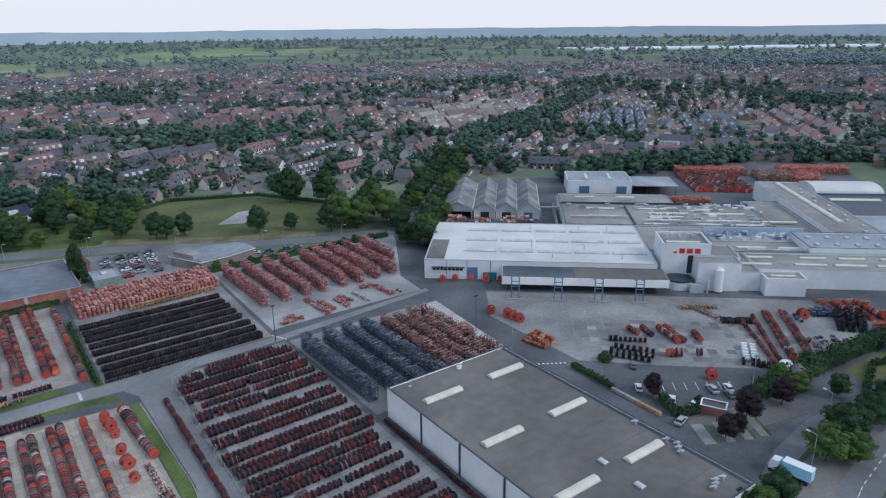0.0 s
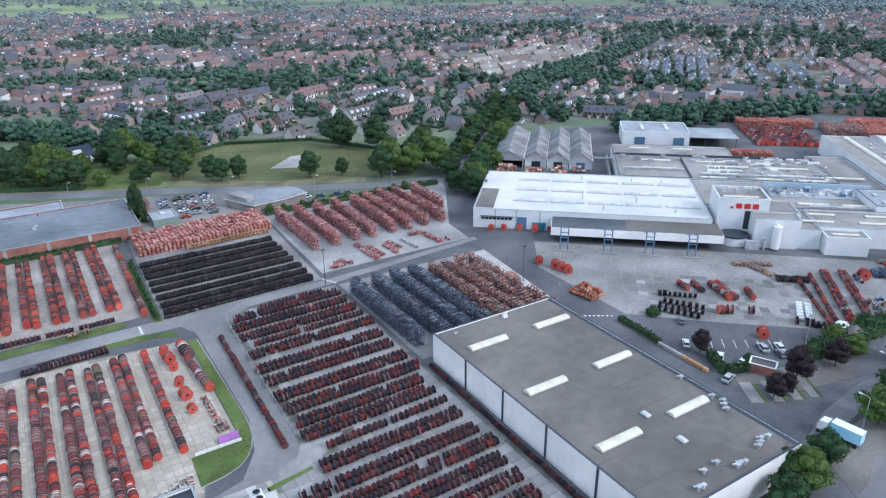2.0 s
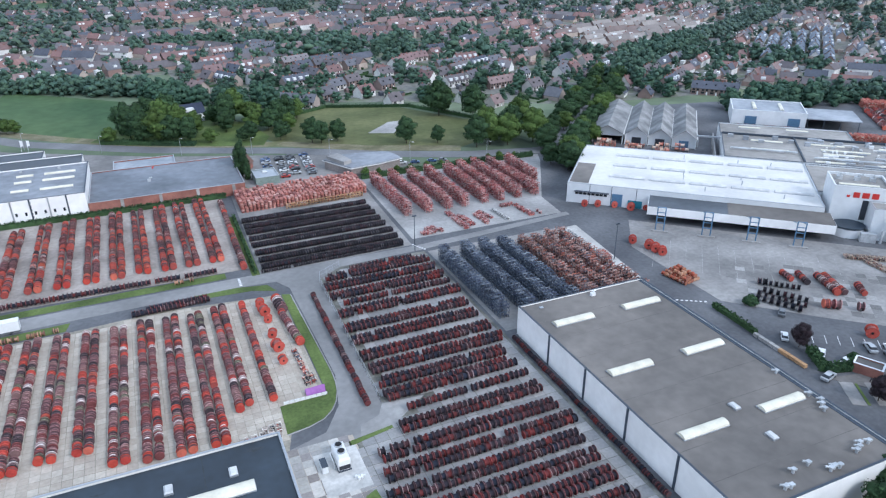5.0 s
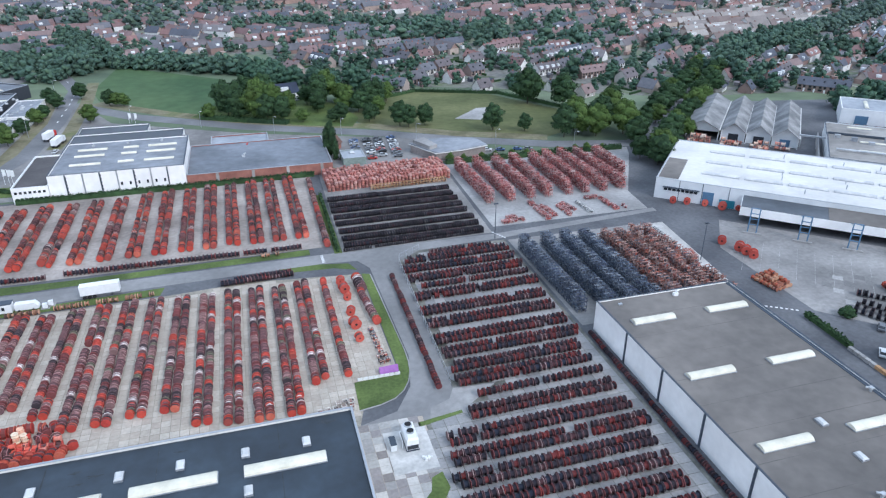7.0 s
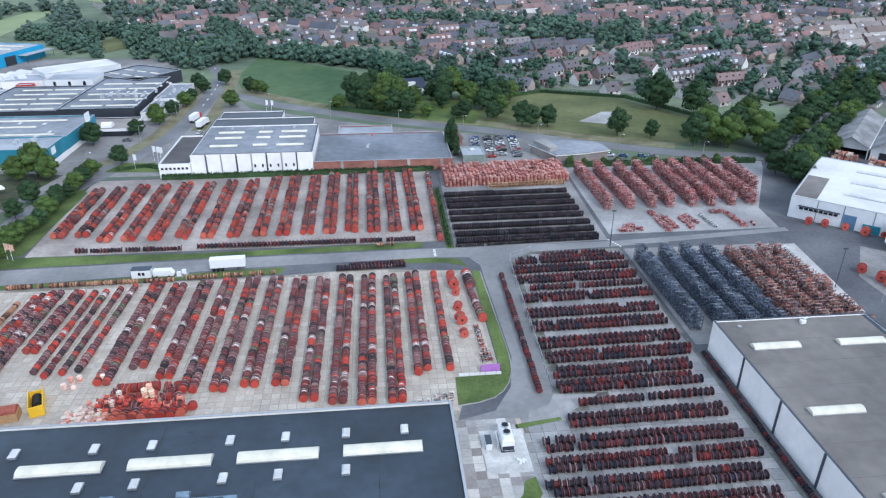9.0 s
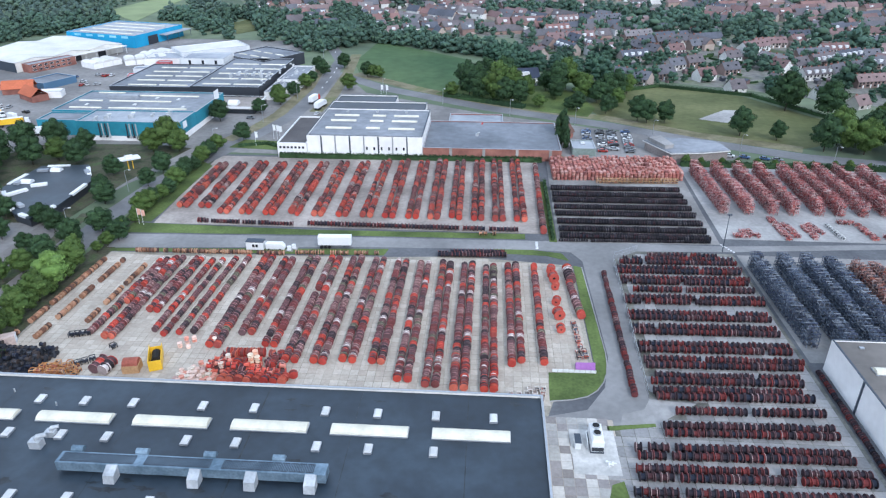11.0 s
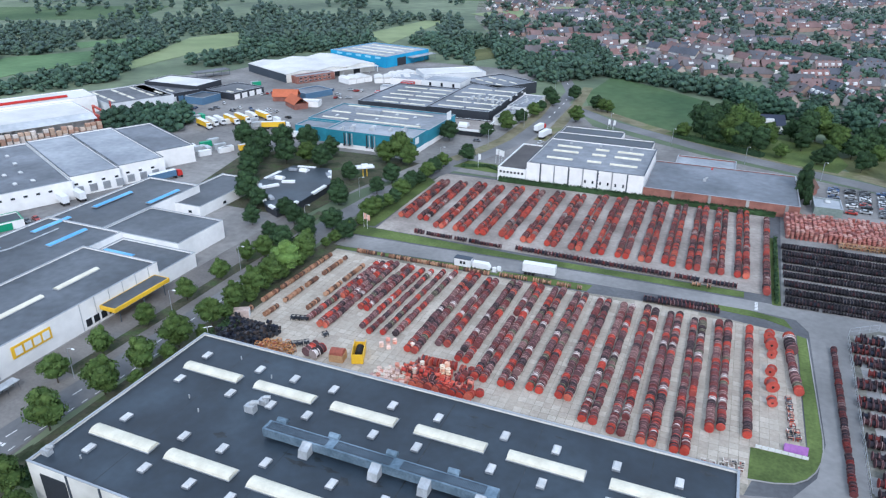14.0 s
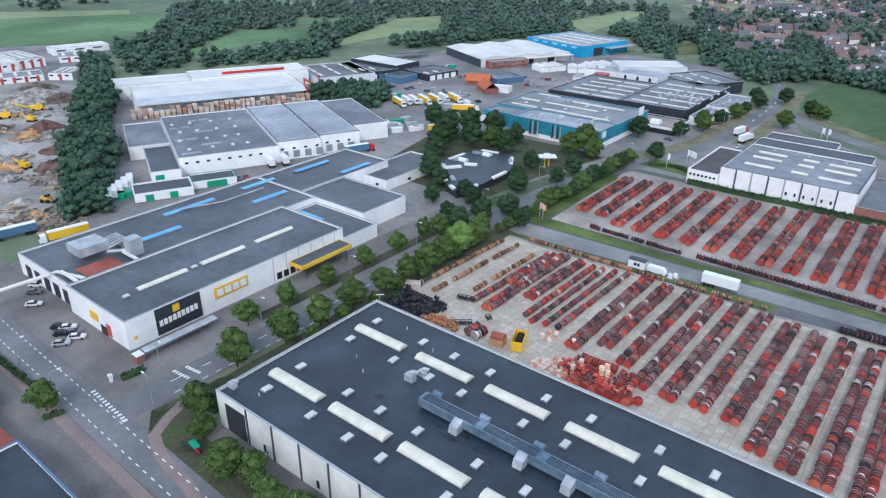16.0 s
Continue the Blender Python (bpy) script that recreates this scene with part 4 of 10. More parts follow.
# loading dock canopy and portals
part("canopy_roof", Shape().box(32, 60, -10, 2.0, 5.6, 6.2), ROOF_DOOR, tk, "dark grey dock canopy")
part("canopy_roof", Shape().box(60, 95, -10, 2.0, 5.6, 6.3), ROOF_GREY, tk, "grey dock canopy")
part("fascia", Shape().box(31.8, 95.2, -10.3, -10, 3.0, 6.1), WHITE_WALL, tk, "white dock fascia")
part("fascia", Shape().box(95, 95.2, -10, 2, 3.0, 6.1), WHITE_WALL, tk)
part("fascia", Shape().box(31.8, 32, -10, 2, 3.0, 6.1), WHITE_WALL, tk)
for k in range(10):
    wall_panel(tk, "dock_bay", 35 + 6 * k, 39 + 6 * k, 1.8, 2.0, 0.8, 4.2, DARK_PANEL if k % 3 else YELLOW)
for u in (37, 53, 68, 83):
    p = Shape()
    for du in (-1.4, 1.4):
        p.tube((u + du, -17.5, 0), (u + du, -17.5, 9), 0.22, n=6)
        p.tube((u + du, -10.2, 6.2), (u + du, -17.5, 8.5), 0.15, n=6)
    for z in (3, 5, 7, 9):
        p.tube((u - 1.4, -17.5, z), (u + 1.4, -17.5, z), 0.16, n=6)
    part("portal", p, BLUE_STEEL, tk, "blue steel portal frame")
    wall_panel(tk, "bumper", u - 3, u + 3, -19.2, -18.4, 0, 0.5, CONCRETE)
# tower with sign bars, lower blocks and silo
tw = hall("", "", 95, 113.5, 4.6, 21, 16.2, PALE_WALL, ROOF_WARM, parent=tk, parapet=0.8, cap=WHITE)
for a, b in ((101.4, 103.5), (104.3, 106.6), (107.4, 109.6)):
    wall_panel(tk, "sign", a, b, 4.45, 4.6, 12.2, 14.2, RED, "red sign block")
wall_panel(tk, "sign", 99.4, 100.4, 4.45, 4.6, 12.2, 13.0, RED, "red sign block")
for u in (98, 104, 109):
    roof_unit(tk, u, 15, 15.4, 1.4)
skylight(tk, 97, 110, 8, 9.4, 15.4, 0.4)
hall("", "", 107, 123, -4, 4.4, 11.5, PALE_WALL, ROOF_WARM, parent=tk, parapet=0.4)
hall("", "", 113.7, 125, 4.6, 21, 11.0, WHITE_WALL, ROOF_WARM, parent=tk, parapet=0.4)
part("silo", Shape().tube((114.5, -6, 0.8), (114.5, -6, 9.4), 1.6, n=16).tube((114.5, -6, 9.4), (114.5, -6, 10.2), 1.6, 0.5, n=16), WHITE, tk, "white upright silo tank")
part("pump_skid", Shape().box(104, 109, -7, -5, 0, 3.2).tube((110.5, -6.5, 0), (110.5, -6.5, 5), 0.5), GALV, tk)
ring = [(101 + 5.2 * math.cos(a), -0.5 + 4.6 * math.sin(a)) for a in [2 * math.pi * i / 24 for i in range(24)]]
part("round_foyer", Shape().prism(ring, 0, 3.2), PALE_WALL, tk, "round pale foyer with dark roof rim")
part("foyer_roof", Shape().prism([(101 + (x - 101) * 1.05, -0.5 + (y + 0.5) * 1.05) for x, y in ring], 3.2, 3.9), ROOF_BLUE, tk)
# flat dark slabs paint the shade of recesses the wall does not have
wall_panel(tk, "recess", 113.2, 114.2, 4.3, 4.6, 0.5, 10.6, DARK_PANEL)
wall_panel(tk, "recess", 104.9, 106.8, 4.45, 4.6, 4, 11.4, DARK_PANEL)
hall("", "", 123.2, 131, -3, 21, 7.6, PALE_WALL, ROOF_WARM, parent=tk)
hall("", "", 131.2, 146, -8, 0.5, 7.0, PALE_WALL, ROOF_WARM, parent=tk, cap=WHITE)
skylight(tk, 134, 143, -4.6, -3.2, 6.5, 0.4)
hall("", "", 131.2, 232, 0.7, 21, 7.8, PALE_WALL, ROOF_WARM, parent=tk)
for u0 in (126, 147, 162, 178, 194, 210):
    skylight(tk, u0, u0 + 12, 6.6, 8.0, 7.3, 0.5)
    if u0 < 200:
        skylight(tk, u0 + 5, u0 + 15, 15, 16.3, 7.3, 0.5)
# deep roofscape behind
hall("", "", 93.2, 170, 21.2, 57, 7.8, PALE_WALL, ROOF_WARM, parent=tk, cap=DARK_TRIM)
hall("", "", 61, 157, 57.2, 98, 8.4, PALE_WALL, ROOF_WARM, parent=tk, cap=DARK_TRIM)
hall("", "", 157.2, 176, 44, 110, 7.4, PALE_WALL, ROOF_WARM, parent=tk, cap=DARK_TRIM)
hall("", "", 61, 122, 98.2, 125, 6.8, PALE_WALL, ROOF_WARM, parent=tk, cap=DARK_TRIM)
wall_panel(tk, "court_roof", 123, 167, 37, 51, 7.32, 7.6, ROOF_PALE)
for v, us, l in ((28.5, (131, 148), 12), (67, (100, 129, 154), 16), (73.5, (73, 103), 16), (80, (103, 130), 20), (88, (74, 100, 128), 14), (60.5, (98, 122, 140), 12), (112, (70, 92), 10), (33, (100, 112), 9)):
    for u0 in us:
        skylight(tk, u0, u0 + l, v - 0.8, v + 0.8, 7.9 if v > 57 else 7.3, 0.45)
for k in range(26):
    u, v = rng.uniform(98, 168), rng.choice((24, 35, 42, 46, 64, 70, 77, 84, 92))
    if k % 2:
        roof_unit(tk, u, v, 7.6 if v < 57 else 7.9, rng.uniform(0.7, 1.5))
    else:
        hatch(tk, u, v, 7.5 if v < 57 else 7.9, 1.3)
for k in range(8):
    roof_unit(tk, 126 + 5 * k, 44 + 3 * math.sin(k), 7.6, 1.2, ROOF_PALE)
hall("", "", 158, 215, 21.2, 43.8, 10.2, PALE_WALL, ROOF_PALE, parent=tk, cap=DARK_TRIM)
for k in range(12):
    hatch(tk, 163 + 8 * (k % 6), 27 + 10 * (k // 6), 9.7, 1.6)
lg = hall("assembly_hall", "long grey-roofed hall with a ridge skylight", 176.2, 199, 44, 147, 10.0, PALE_WALL, ROOF_WARM, m=TK)
skylight(lg, 186.4, 189.2, 62, 144, 9.5, 0.8)
for k in range(10):
    hatch(lg, 192 + 3 * (k % 2), 48 + 9 * k, 9.5, 1.4)
# ducts, courts and pale boxes on the factory roofs
wall_panel(tk, "court_wall", 123, 167, 51.2, 51.6, 7.6, 9.6, BLUE_PALE, "pale blue court wall")
wall_panel(tk, "roof_step", 61.5, 156.5, 97.2, 97.7, 8.0, 9.0, DARK_TRIM)
wall_panel(tk, "roof_step", 93.4, 94.0, 58, 97, 8.0, 8.7, DARK_TRIM)
for u0, u1, v in ((98, 152, 63.5), (64, 92, 70), (98, 121, 26.5), (134, 168, 23.5)):
    part("roof_duct", Shape().tube((u0, v, 8.9 if v > 57 else 8.3), (u1, v, 8.9 if v > 57 else 8.3), 0.45, n=8), GALV, tk)
for k in range(14):
    u, v = 64 + 6.6 * k, 92 - 3.5 * (k % 3)
    part("roof_box", Shape().box(u, u + 2.4, v, v + 1.6, 7.9, 9.3 + 0.4 * (k % 2)), ROOF_PALE if k % 2 else TRIM, tk)
for k in range(10):
    u, v = 126 + 4.2 * k, 40 + 6 * (k % 2)
    part("roof_box", Shape().box(u, u + 2.2, v, v + 1.4, 7.6, 8.8), ROOF_WHITE if k % 3 else BLUE_STEEL, tk)
for k in range(70):
    u, v = rng.uniform(97, 155), rng.choice((59.5, 63, 69.5, 76, 83, 90, 95)) + rng.uniform(-0.8, 0.8)
    l = rng.choice((0.8, 1.2, 1.8, 3.5, 6.0))
    part("roof_box", Shape().box(u, u + l, v, v + rng.uniform(0.7, 1.4), 7.9, 8.5 + rng.uniform(0, 0.7)), rng.choice((ROOF_WHITE, TRIM, ROOF_PALE, WHITE)), tk)
for k in range(44):
    u, v = rng.uniform(124, 165), rng.uniform(37.5, 50)
    part("roof_box", Shape().box(u, u + rng.choice((0.7, 1.1, 2.2)), v, v + rng.uniform(0.6, 1.2), 7.6, 8.1 + rng.uniform(0, 0.6)), rng.choice((ROOF_WHITE, TRIM, WHITE)), tk)
# further halls behind
bl = hall("packing_hall", "white hall with blue gates and pale roof", 69, 107, 150, 178, 8.6, PALE_WALL, ROOF_PALE, m=TK, cap=WHITE)
for u in (76, 98):
    wall_panel(bl, "gate", u, u + 6, 149.8, 150, 0.1, 5.4, BLUE_STEEL, "blue roller gate")
for u in (80, 94):
    skylight(bl, u, u + 2, 156, 172, 8.1, 0.5)
wall_panel(bl, "lean_to", 107.2, 134, 150, 176, 5.6, 6.1, ROOF_PALE)
for u in (108, 116, 124, 133):
    part("post", Shape().tube((u, 151, 0), (u, 151, 5.6), 0.2), STEEL, bl)
wall_panel(bl, "lean_to_wall", 107.2, 134, 175, 176, 0, 5.6, DARK_PANEL)
for k, (u0, w) in enumerate(((-1, 15.5), (15.5, 11), (27, 11), (38.5, 11.5))):
    s = thing("gabled_shed", "old gabled storage shed with fibre cement roof", "shed", "row of gabled sheds", m=TK @ pose(u0, 92, 0))
    t = [(0, 0), (w, 0)]
    part("wall", Shape().box(0, 0.3, 0.0, 62, 0, 5.2), PALE_WALL, s)
    part("wall", Shape().box(w - 0.3, w, 0.0, 62, 0, 5.2), PALE_WALL, s)
    for y in (2.0, 61.7):
        part("gable_wall", Shape().add([(0.3, y, 3.6), (w - 0.3, y, 3.6), (w - 0.3, y, 5.2), (w / 2, y, 9.3), (0.3, y, 5.2)] + [(0.3, y + 0.3, 3.6), (w - 0.3, y + 0.3, 3.6), (w - 0.3, y + 0.3, 5.2), (w / 2, y + 0.3, 9.3), (0.3, y + 0.3, 5.2)],
                                       [(0, 1, 2, 3, 4), (9, 8, 7, 6, 5), (0, 5, 6, 1), (1, 6, 7, 2), (2, 7, 8, 3), (3, 8, 9, 4), (4, 9, 5, 0)]), PALE_WALL, s)
    g = Shape()
    for a, b in ((-0.3, w / 2), (w + 0.3, w / 2)):
        g.add([(x, y, z + d) for d in (0, 0.15) for x, y, z in ((a, -0.5, 5.2), (a, 62.3, 5.2), (b, 62.3, 9.4), (b, -0.5, 9.4))], [(0, 1, 2, 3), (7, 6, 5, 4), (0, 4, 5, 1), (1, 5, 6, 2), (2, 6, 7, 3), (3, 7, 4, 0)])
    part("roof", g, ROOF_ASB, s)
    part("gutter", Shape().box(w - 0.2, w + 0.5, -0.5, 62.3, 5.0, 5.45), ROOF_WHITE, s)
    if k:
        # dark panels paint unlit door openings; only the last is a blue gate
        part("front_wall", Shape().box(0.3, w - 0.3, 2.0, 2.3, 0, 3.6), PALE_WALL, s)
        wall_panel(s, "gate", 3.4, 8.0, 1.8, 2.0, 0, 3.6, BLUE_STEEL if k == 3 else DARK_PANEL, "shed gateway panel")
whh = thing("round_roof_hall", "white hall with barrel roof", "building", m=TK)
part("wall", Shape().box(207, 243, 137, 160, 0, 6.2), PALE_WALL, whh)
part("roof", Shape().vault(206.5, 243.5, 136.5, 160.5, 6.2, 3.4, 10), ROOF_WHITE, whh)
dh = hall("storage_hall", "dark blue storage hall with a white roof strip", 200, 250, 80, 131, 7.2, BLUE_STEEL, ROOF_BLUE, m=TK)
skylight(dh, 206, 232, 116, 120, 6.7, 0.6)
hall("storage_hall", "grey flat storage hall", 199.4, 260, 40, 79.5, 8.5, PALE_WALL, ROOF_PALE, m=TK)
wl = thing("yard_wall", "pale concrete yard wall", "wall", m=TK)
part("wall", Shape().box(58, 58.6, 57.5, 112, 0, 4.2), CONCRETE, wl)
gt = thing("pipe_bridge", "pale steel pipe bridge on posts", "pipe bridge", m=TK)
part("beam", Shape().box(50, 70, 97, 97.8, 5.4, 6.2), TRIM, gt)
for u in (51, 58, 66):
    part("post", Shape().tube((u, 97.4, 0), (u, 97.4, 5.4), 0.22), TRIM, gt)

# ---- the door factory across the street ----
rn = hall("door_factory", "white door factory with dark roof and a dark sign panel", -184, -153.5, 65.5, 141, 8.5, WHITE_WALL, ROOF_DOOR)
for y0, y1 in ((77, 92), (97, 112), (116.5, 131)):
    skylight(rn, -168.2, -166.2, y0, y1, 8.0, 0.5)
hatch(rn, -167, 94.5, 8.0, 1.2)
hatch(rn, -166, 73, 8.0, 1.2)
wall_panel(rn, "sign_panel", -153.5, -153.3, 73.6, 87.0, 0.6, 8.2, DARK_PANEL, "dark sign panel")
for k in range(9):
    y = 74.4 + 1.3 * k
    wall_panel(rn, "sign", -153.3, -153.18, y, y + 0.95, 3.0 + 0.06 * k, 4.7 + 0.06 * k, WHITE, "white sign block")
wall_panel(rn, "sign", -153.3, -153.18, 78.6, 80.6, 5.6, 7.6, YELLOW, "yellow emblem block")
yf = wall_panel(rn, "sign_frame", -153.5, -153.25, 91.4, 102.6, 3.6, 6.9, YELLOW, "yellow frame with plain pale panels")
for k in range(4):
    part("sign_panel", Shape().box(-153.25, -153.15, 92.2 + 2.6 * k, 94.2 + 2.6 * k, 4.2, 6.3), WHITE, yf)
for y, z in ((67.2, 2.6),):
    wall_panel(rn, "sign", -153.5, -153.3, y, y + 0.9, z, z + 0.8, YELLOW)
wall_panel(rn, "gate", -167, -164, 65.3, 65.5, 0.1, 2.8, DARK_PANEL)
wall_panel(rn, "sign", -172, -168, 65.3, 65.5, 3.0, 5.5, YELLOW)
wall_panel(rn, "poster", -163.8, -161.8, 65.3, 65.5, 0.6, 4.2, ORANGE, "narrow orange wall poster with plain shapes")
for k in range(6):
    wall_panel(rn, "wall_joint", -153.5, -153.42, 112 + 5 * k, 112.15 + 5 * k, 0, 8.4, TRIM)
hall("", "", -219, -184.2, 67, 156.8, 7.2, WHITE_WALL, ROOF_DOOR, parent=rn)
for x0, y0, y1 in ((-200, 93, 110), (-213, 112, 132), (-199, 139, 154), (-213.5, 171, 189), (-198, 182, 198), (-213.5, 145, 160)):
    skylight(rn, x0, x0 + 2.2, y0, y1, 6.7, 0.35, DOME_BLUE)
hall("", "", -219, -193.2, 157, 206, 7.0, WHITE_WALL, ROOF_DOOR, parent=rn)
part("pipe", Shape().tube((-206, 132, 7.4), (-206, 150, 7.4), 0.25).tube((-206, 132, 7.4), (-211, 118, 7.4), 0.25), GALV, rn)
hall("", "", -184, -153.2, 141.2, 156.8, 5.0, WHITE_WALL, ROOF_DOOR, parent=rn)
skylight(rn, -182, -170, 146, 148, 4.7, 0.35, DOME_BLUE)
hall("", "", -193, -160, 157, 179.5, 6.8, WHITE_WALL, ROOF_DOOR, parent=rn, parapet=0.3)
cn = part("canopy", Shape().box(-153.2, -147.5, 118, 139, 4.0, 5.2), YELLOW, rn, "yellow entrance canopy")
part("canopy_top", Shape().box(-152.9, -147.9, 118.4, 138.6, 5.2, 5.24), ROOF_DOOR, cn)
for y in (120, 129, 137):
    part("canopy_post", Shape().tube((-148.2, y, 0), (-148.2, y, 4.0), 0.15), STEEL, cn)
for k in range(10):
    window(rn, -153.5, 114 + 2.6 * k, 0.8, 2.0, 2.4, 90)
plant = part("filter_plant", Shape().box(-205, -197, 76, 85, 8.6, 11.4), GALV, rn, "galvanised filter plant with pipes")
for k in range(5):
    part("cyclone", Shape().tube((-202 + 1.6 * k, 90, 6.7), (-202 + 1.6 * k, 90, 10.5), 0.6, n=10).tube((-202 + 1.6 * k, 90, 10.5), (-202 + 1.6 * k, 84, 9.6), 0.35), GALV, plant)
part("pipe", Shape().tube((-197, 84, 8), (-192, 90, 8), 0.6).box(-194, -190, 88, 92, 6.7, 12.0), GALV, plant)
part("pipe", Shape().tube((-186, 71.5, 7.6), (-197.6, 69, 6.8), 0.55).tube((-197.6, 69, 6.8), (-200, 40, 6.4), 0.55), CREAM_WALL, rn, "cream pipe bridge")
part("roof_pit", Shape().box(-195, -185.6, 73, 84, 6.72, 6.9), RUST, rn, "rust-brown roof pit")
for a in ((-195, -185, 69.0), (-195, -185, 87.0)):
    part("truss", Shape().box(a[0], a[1], a[2], a[2] + 0.5, 7.2, 8.2), WHITE_WALL, rn)
for k in range(5):
    wall_panel(rn, "dock_gate", -215 + 6 * k, -211.5 + 6 * k, 66.85, 67, 0.2, 4.5, DARK_PANEL)
ax = hall("office_block", "white office block with dark flat roof", -199.5, -181, 191.5, 228, 4.4, WHITE_WALL, ROOF_DOOR)
for k in (4,):
    window(ax, -198 + 3 * k, 191.5, 1.2, 1.8, 1.2)
window(ax, -180.5, 205, 1.2, 2.0, 1.2, 90)
bk = thing("bicycle_shelter", "long grey bicycle shelter with mesh roof", "shelter")
part("roof", Shape().box(-148.6, -146, 66, 87, 2.4, 2.55), GALV, bk)
for k in range(8):
    part("post", Shape().tube((-148.4, 66.3 + 2.9 * k, 0), (-148.4, 66.3 + 2.9 * k, 2.4), 0.06, n=5).tube((-146.2, 66.3 + 2.9 * k, 0), (-146.2, 66.3 + 2.9 * k, 2.4), 0.06, n=5), STEEL, bk)
part("back", Shape().box(-148.6, -148.5, 66, 87, 0.3, 2.0), GALV, bk)

# corner building at the junction
cr = hall("corner_shop", "brick corner building with blue-black roof", -190, -152, 2, 32, 6.0, BRICK, ROOF_BLUE, cap=BLUE_STEEL)
hall("", "", -133.6, -109, -10, 31.5, 5.0, WHITE_WALL, ROOF_BLUE, parent=cr, cap=BLUE_STEEL)
part("red_roof", Shape().add([(-151.8, 31.5, 3.4), (-133.8, 31.5, 3.4), (-133.8, 24, 7.4), (-151.8, 24, 7.4), (-151.8, 2, 7.4), (-133.8, 2, 7.4)], [(0, 1, 2, 3), (3, 2, 5, 4)]), surf("brick-red roof tiles", [(0.36, 0.10, 0.07), (0.30, 0.085, 0.06)], 0.85), cr)
part("wall", Shape().box(-151.8, -133.8, 2, 31, 0, 3.4), BRICK, cr)

# ---- the industrial estate beyond ----
LG = pose(-258, 134, 0, 0, 0, 64.5)
lo = hall("logistics_hall", "white logistics hall with pale and dark roof fields", 12, 55, 9, 83, 8.0, WHITE_WALL, ROOF_SLATE, m=LG)
hall("", "", 55.2, 75, 12, 83, 8.6, WHITE_WALL, ROOF_PALE, parent=lo, cap=DARK_TRIM)
hall("", "", 75.2, 95, 14, 83, 8.8, WHITE_WALL, ROOF_PALE, parent=lo, cap=DARK_TRIM)
hall("", "", 95.2, 114, 26, 81, 8.4, WHITE_WALL, ROOF_SLATE, parent=lo, cap=DARK_TRIM)
hall("", "", -6, 11.8, 40, 82, 6.4, WHITE_WALL, ROOF_SLATE, parent=lo)
hall("", "", 0, 11.8, 2, 39.8, 5.6, WHITE_WALL, ROOF_BLUE, parent=lo)
for k in range(16):
    hatch(lo, 17 + 9 * (k % 4) + rng.uniform(-2, 2), 20 + 15 * (k // 4), 7.5, 1.6)
for k in range(12):
    wall_panel(lo, "roof_patch", 14 + 5 * (k % 4), 17 + 5 * (k % 4) + rng.random() * 2, 14 + 11 * (k // 2), 17 + 11 * (k // 2), 7.52 + 0.005 * k, 7.56 + 0.005 * k, ROOF_PALE)
for k in range(7):
    window(lo, 57 + 5.4 * k, 12 if k < 4 else 14, 4.6, 1.6, 1.0)
    wall_panel(lo, "dock_gate", 56.5 + 5.4 * k, 59.5 + 5.4 * k, (11.85 if k < 4 else 13.85), (12 if k < 4 else 14), 0.8, 4.0, TRIM)
for k in range(8):
    window(lo, 15 + 4.5 * k, 9, 4.8, 1.6, 1.0)
wall_panel(lo, "gate", 1.5, 5, 1.85, 2, 0.1, 4, GREEN_PAINT, "green roller gate")
of = thing("site_office", "low office with dark roofs and green fascia", "building", m=LG)
hall("", "", -8, 14, -16, -3, 3.4, WHITE_WALL, ROOF_BLUE, parent=of, cap=WHITE)
hall("", "", 14.2, 32, -10, 0, 3.2, WHITE_WALL, ROOF_BLUE, parent=of, cap=GREEN_PAINT)
for u0, u1, v in ((-4, -1, -16), (5, 8, -16), (20, 28, -10)):
    part("green_gate", Shape().box(u0, u1, v - 0.2, v, 0, 2.6), GREEN_PAINT, of)
TIMBER = surf("pale timber", [(0.50, 0.36, 0.27), (0.58, 0.46, 0.38), (0.42, 0.26, 0.19), (0.62, 0.55, 0.50)], 0.85, pick="object")
ROOF_LIGHT = surf("light grey roof sheet", [(0.42, 0.445, 0.47), (0.50, 0.52, 0.54)], 0.6, big=0.05, fine=0.4, amount=0.1)
WH = pose(-363, 187, 0, 0, 0, 64.5)
wt_h = hall("timber_hall", "long white hall open to timber stacks", 0, 96, 8, 46, 8.4, WHITE_WALL, ROOF_WHITE, m=WH)
hall("", "", 36, 110, 46.2, 72, 9.8, WHITE_WALL, ROOF_WHITE, parent=wt_h)
hall("", "", -10, 35.8, 48, 72, 8.6, WHITE_WALL, ROOF_WHITE, parent=wt_h)
part("roof_slope", Shape().add([(0, 1, 6.4), (96, 1, 6.4), (96, 7.9, 8.45), (0, 7.9, 8.45), (0, 1, 6.2), (96, 1, 6.2), (96, 7.9, 8.25), (0, 7.9, 8.25)], [(0, 1, 2, 3), (7, 6, 5, 4), (0, 4, 5, 1), (1, 5, 6, 2), (3, 7, 4, 0)]), ROOF_LIGHT, wt_h)
for k in range(34):
    s = thing("timber_stack", "pale brown timber packs in a stack", "timber", "timber stacks", m=WH @ pose(-2 + 2.95 * k, -1.5 + rng.uniform(-1.5, 1.2), 0))
    hgt = rng.choice((2.4, 3.6, 3.6, 3.6))
    for j in range(max(1, int(hgt / 1.2))):
        part("pack", Shape().box(-1.15, 1.15, -1.4, 1.4, 1.75 * j + 0.1, 1.75 * j + 1.7), TIMBER, s)
gr = thing("gantry", "red steel gantry behind the timber hall", "gantry", m=WH)
part("beam", Shape().box(56, 96, 54, 55.2, 9.5, 10.8), RED, gr)
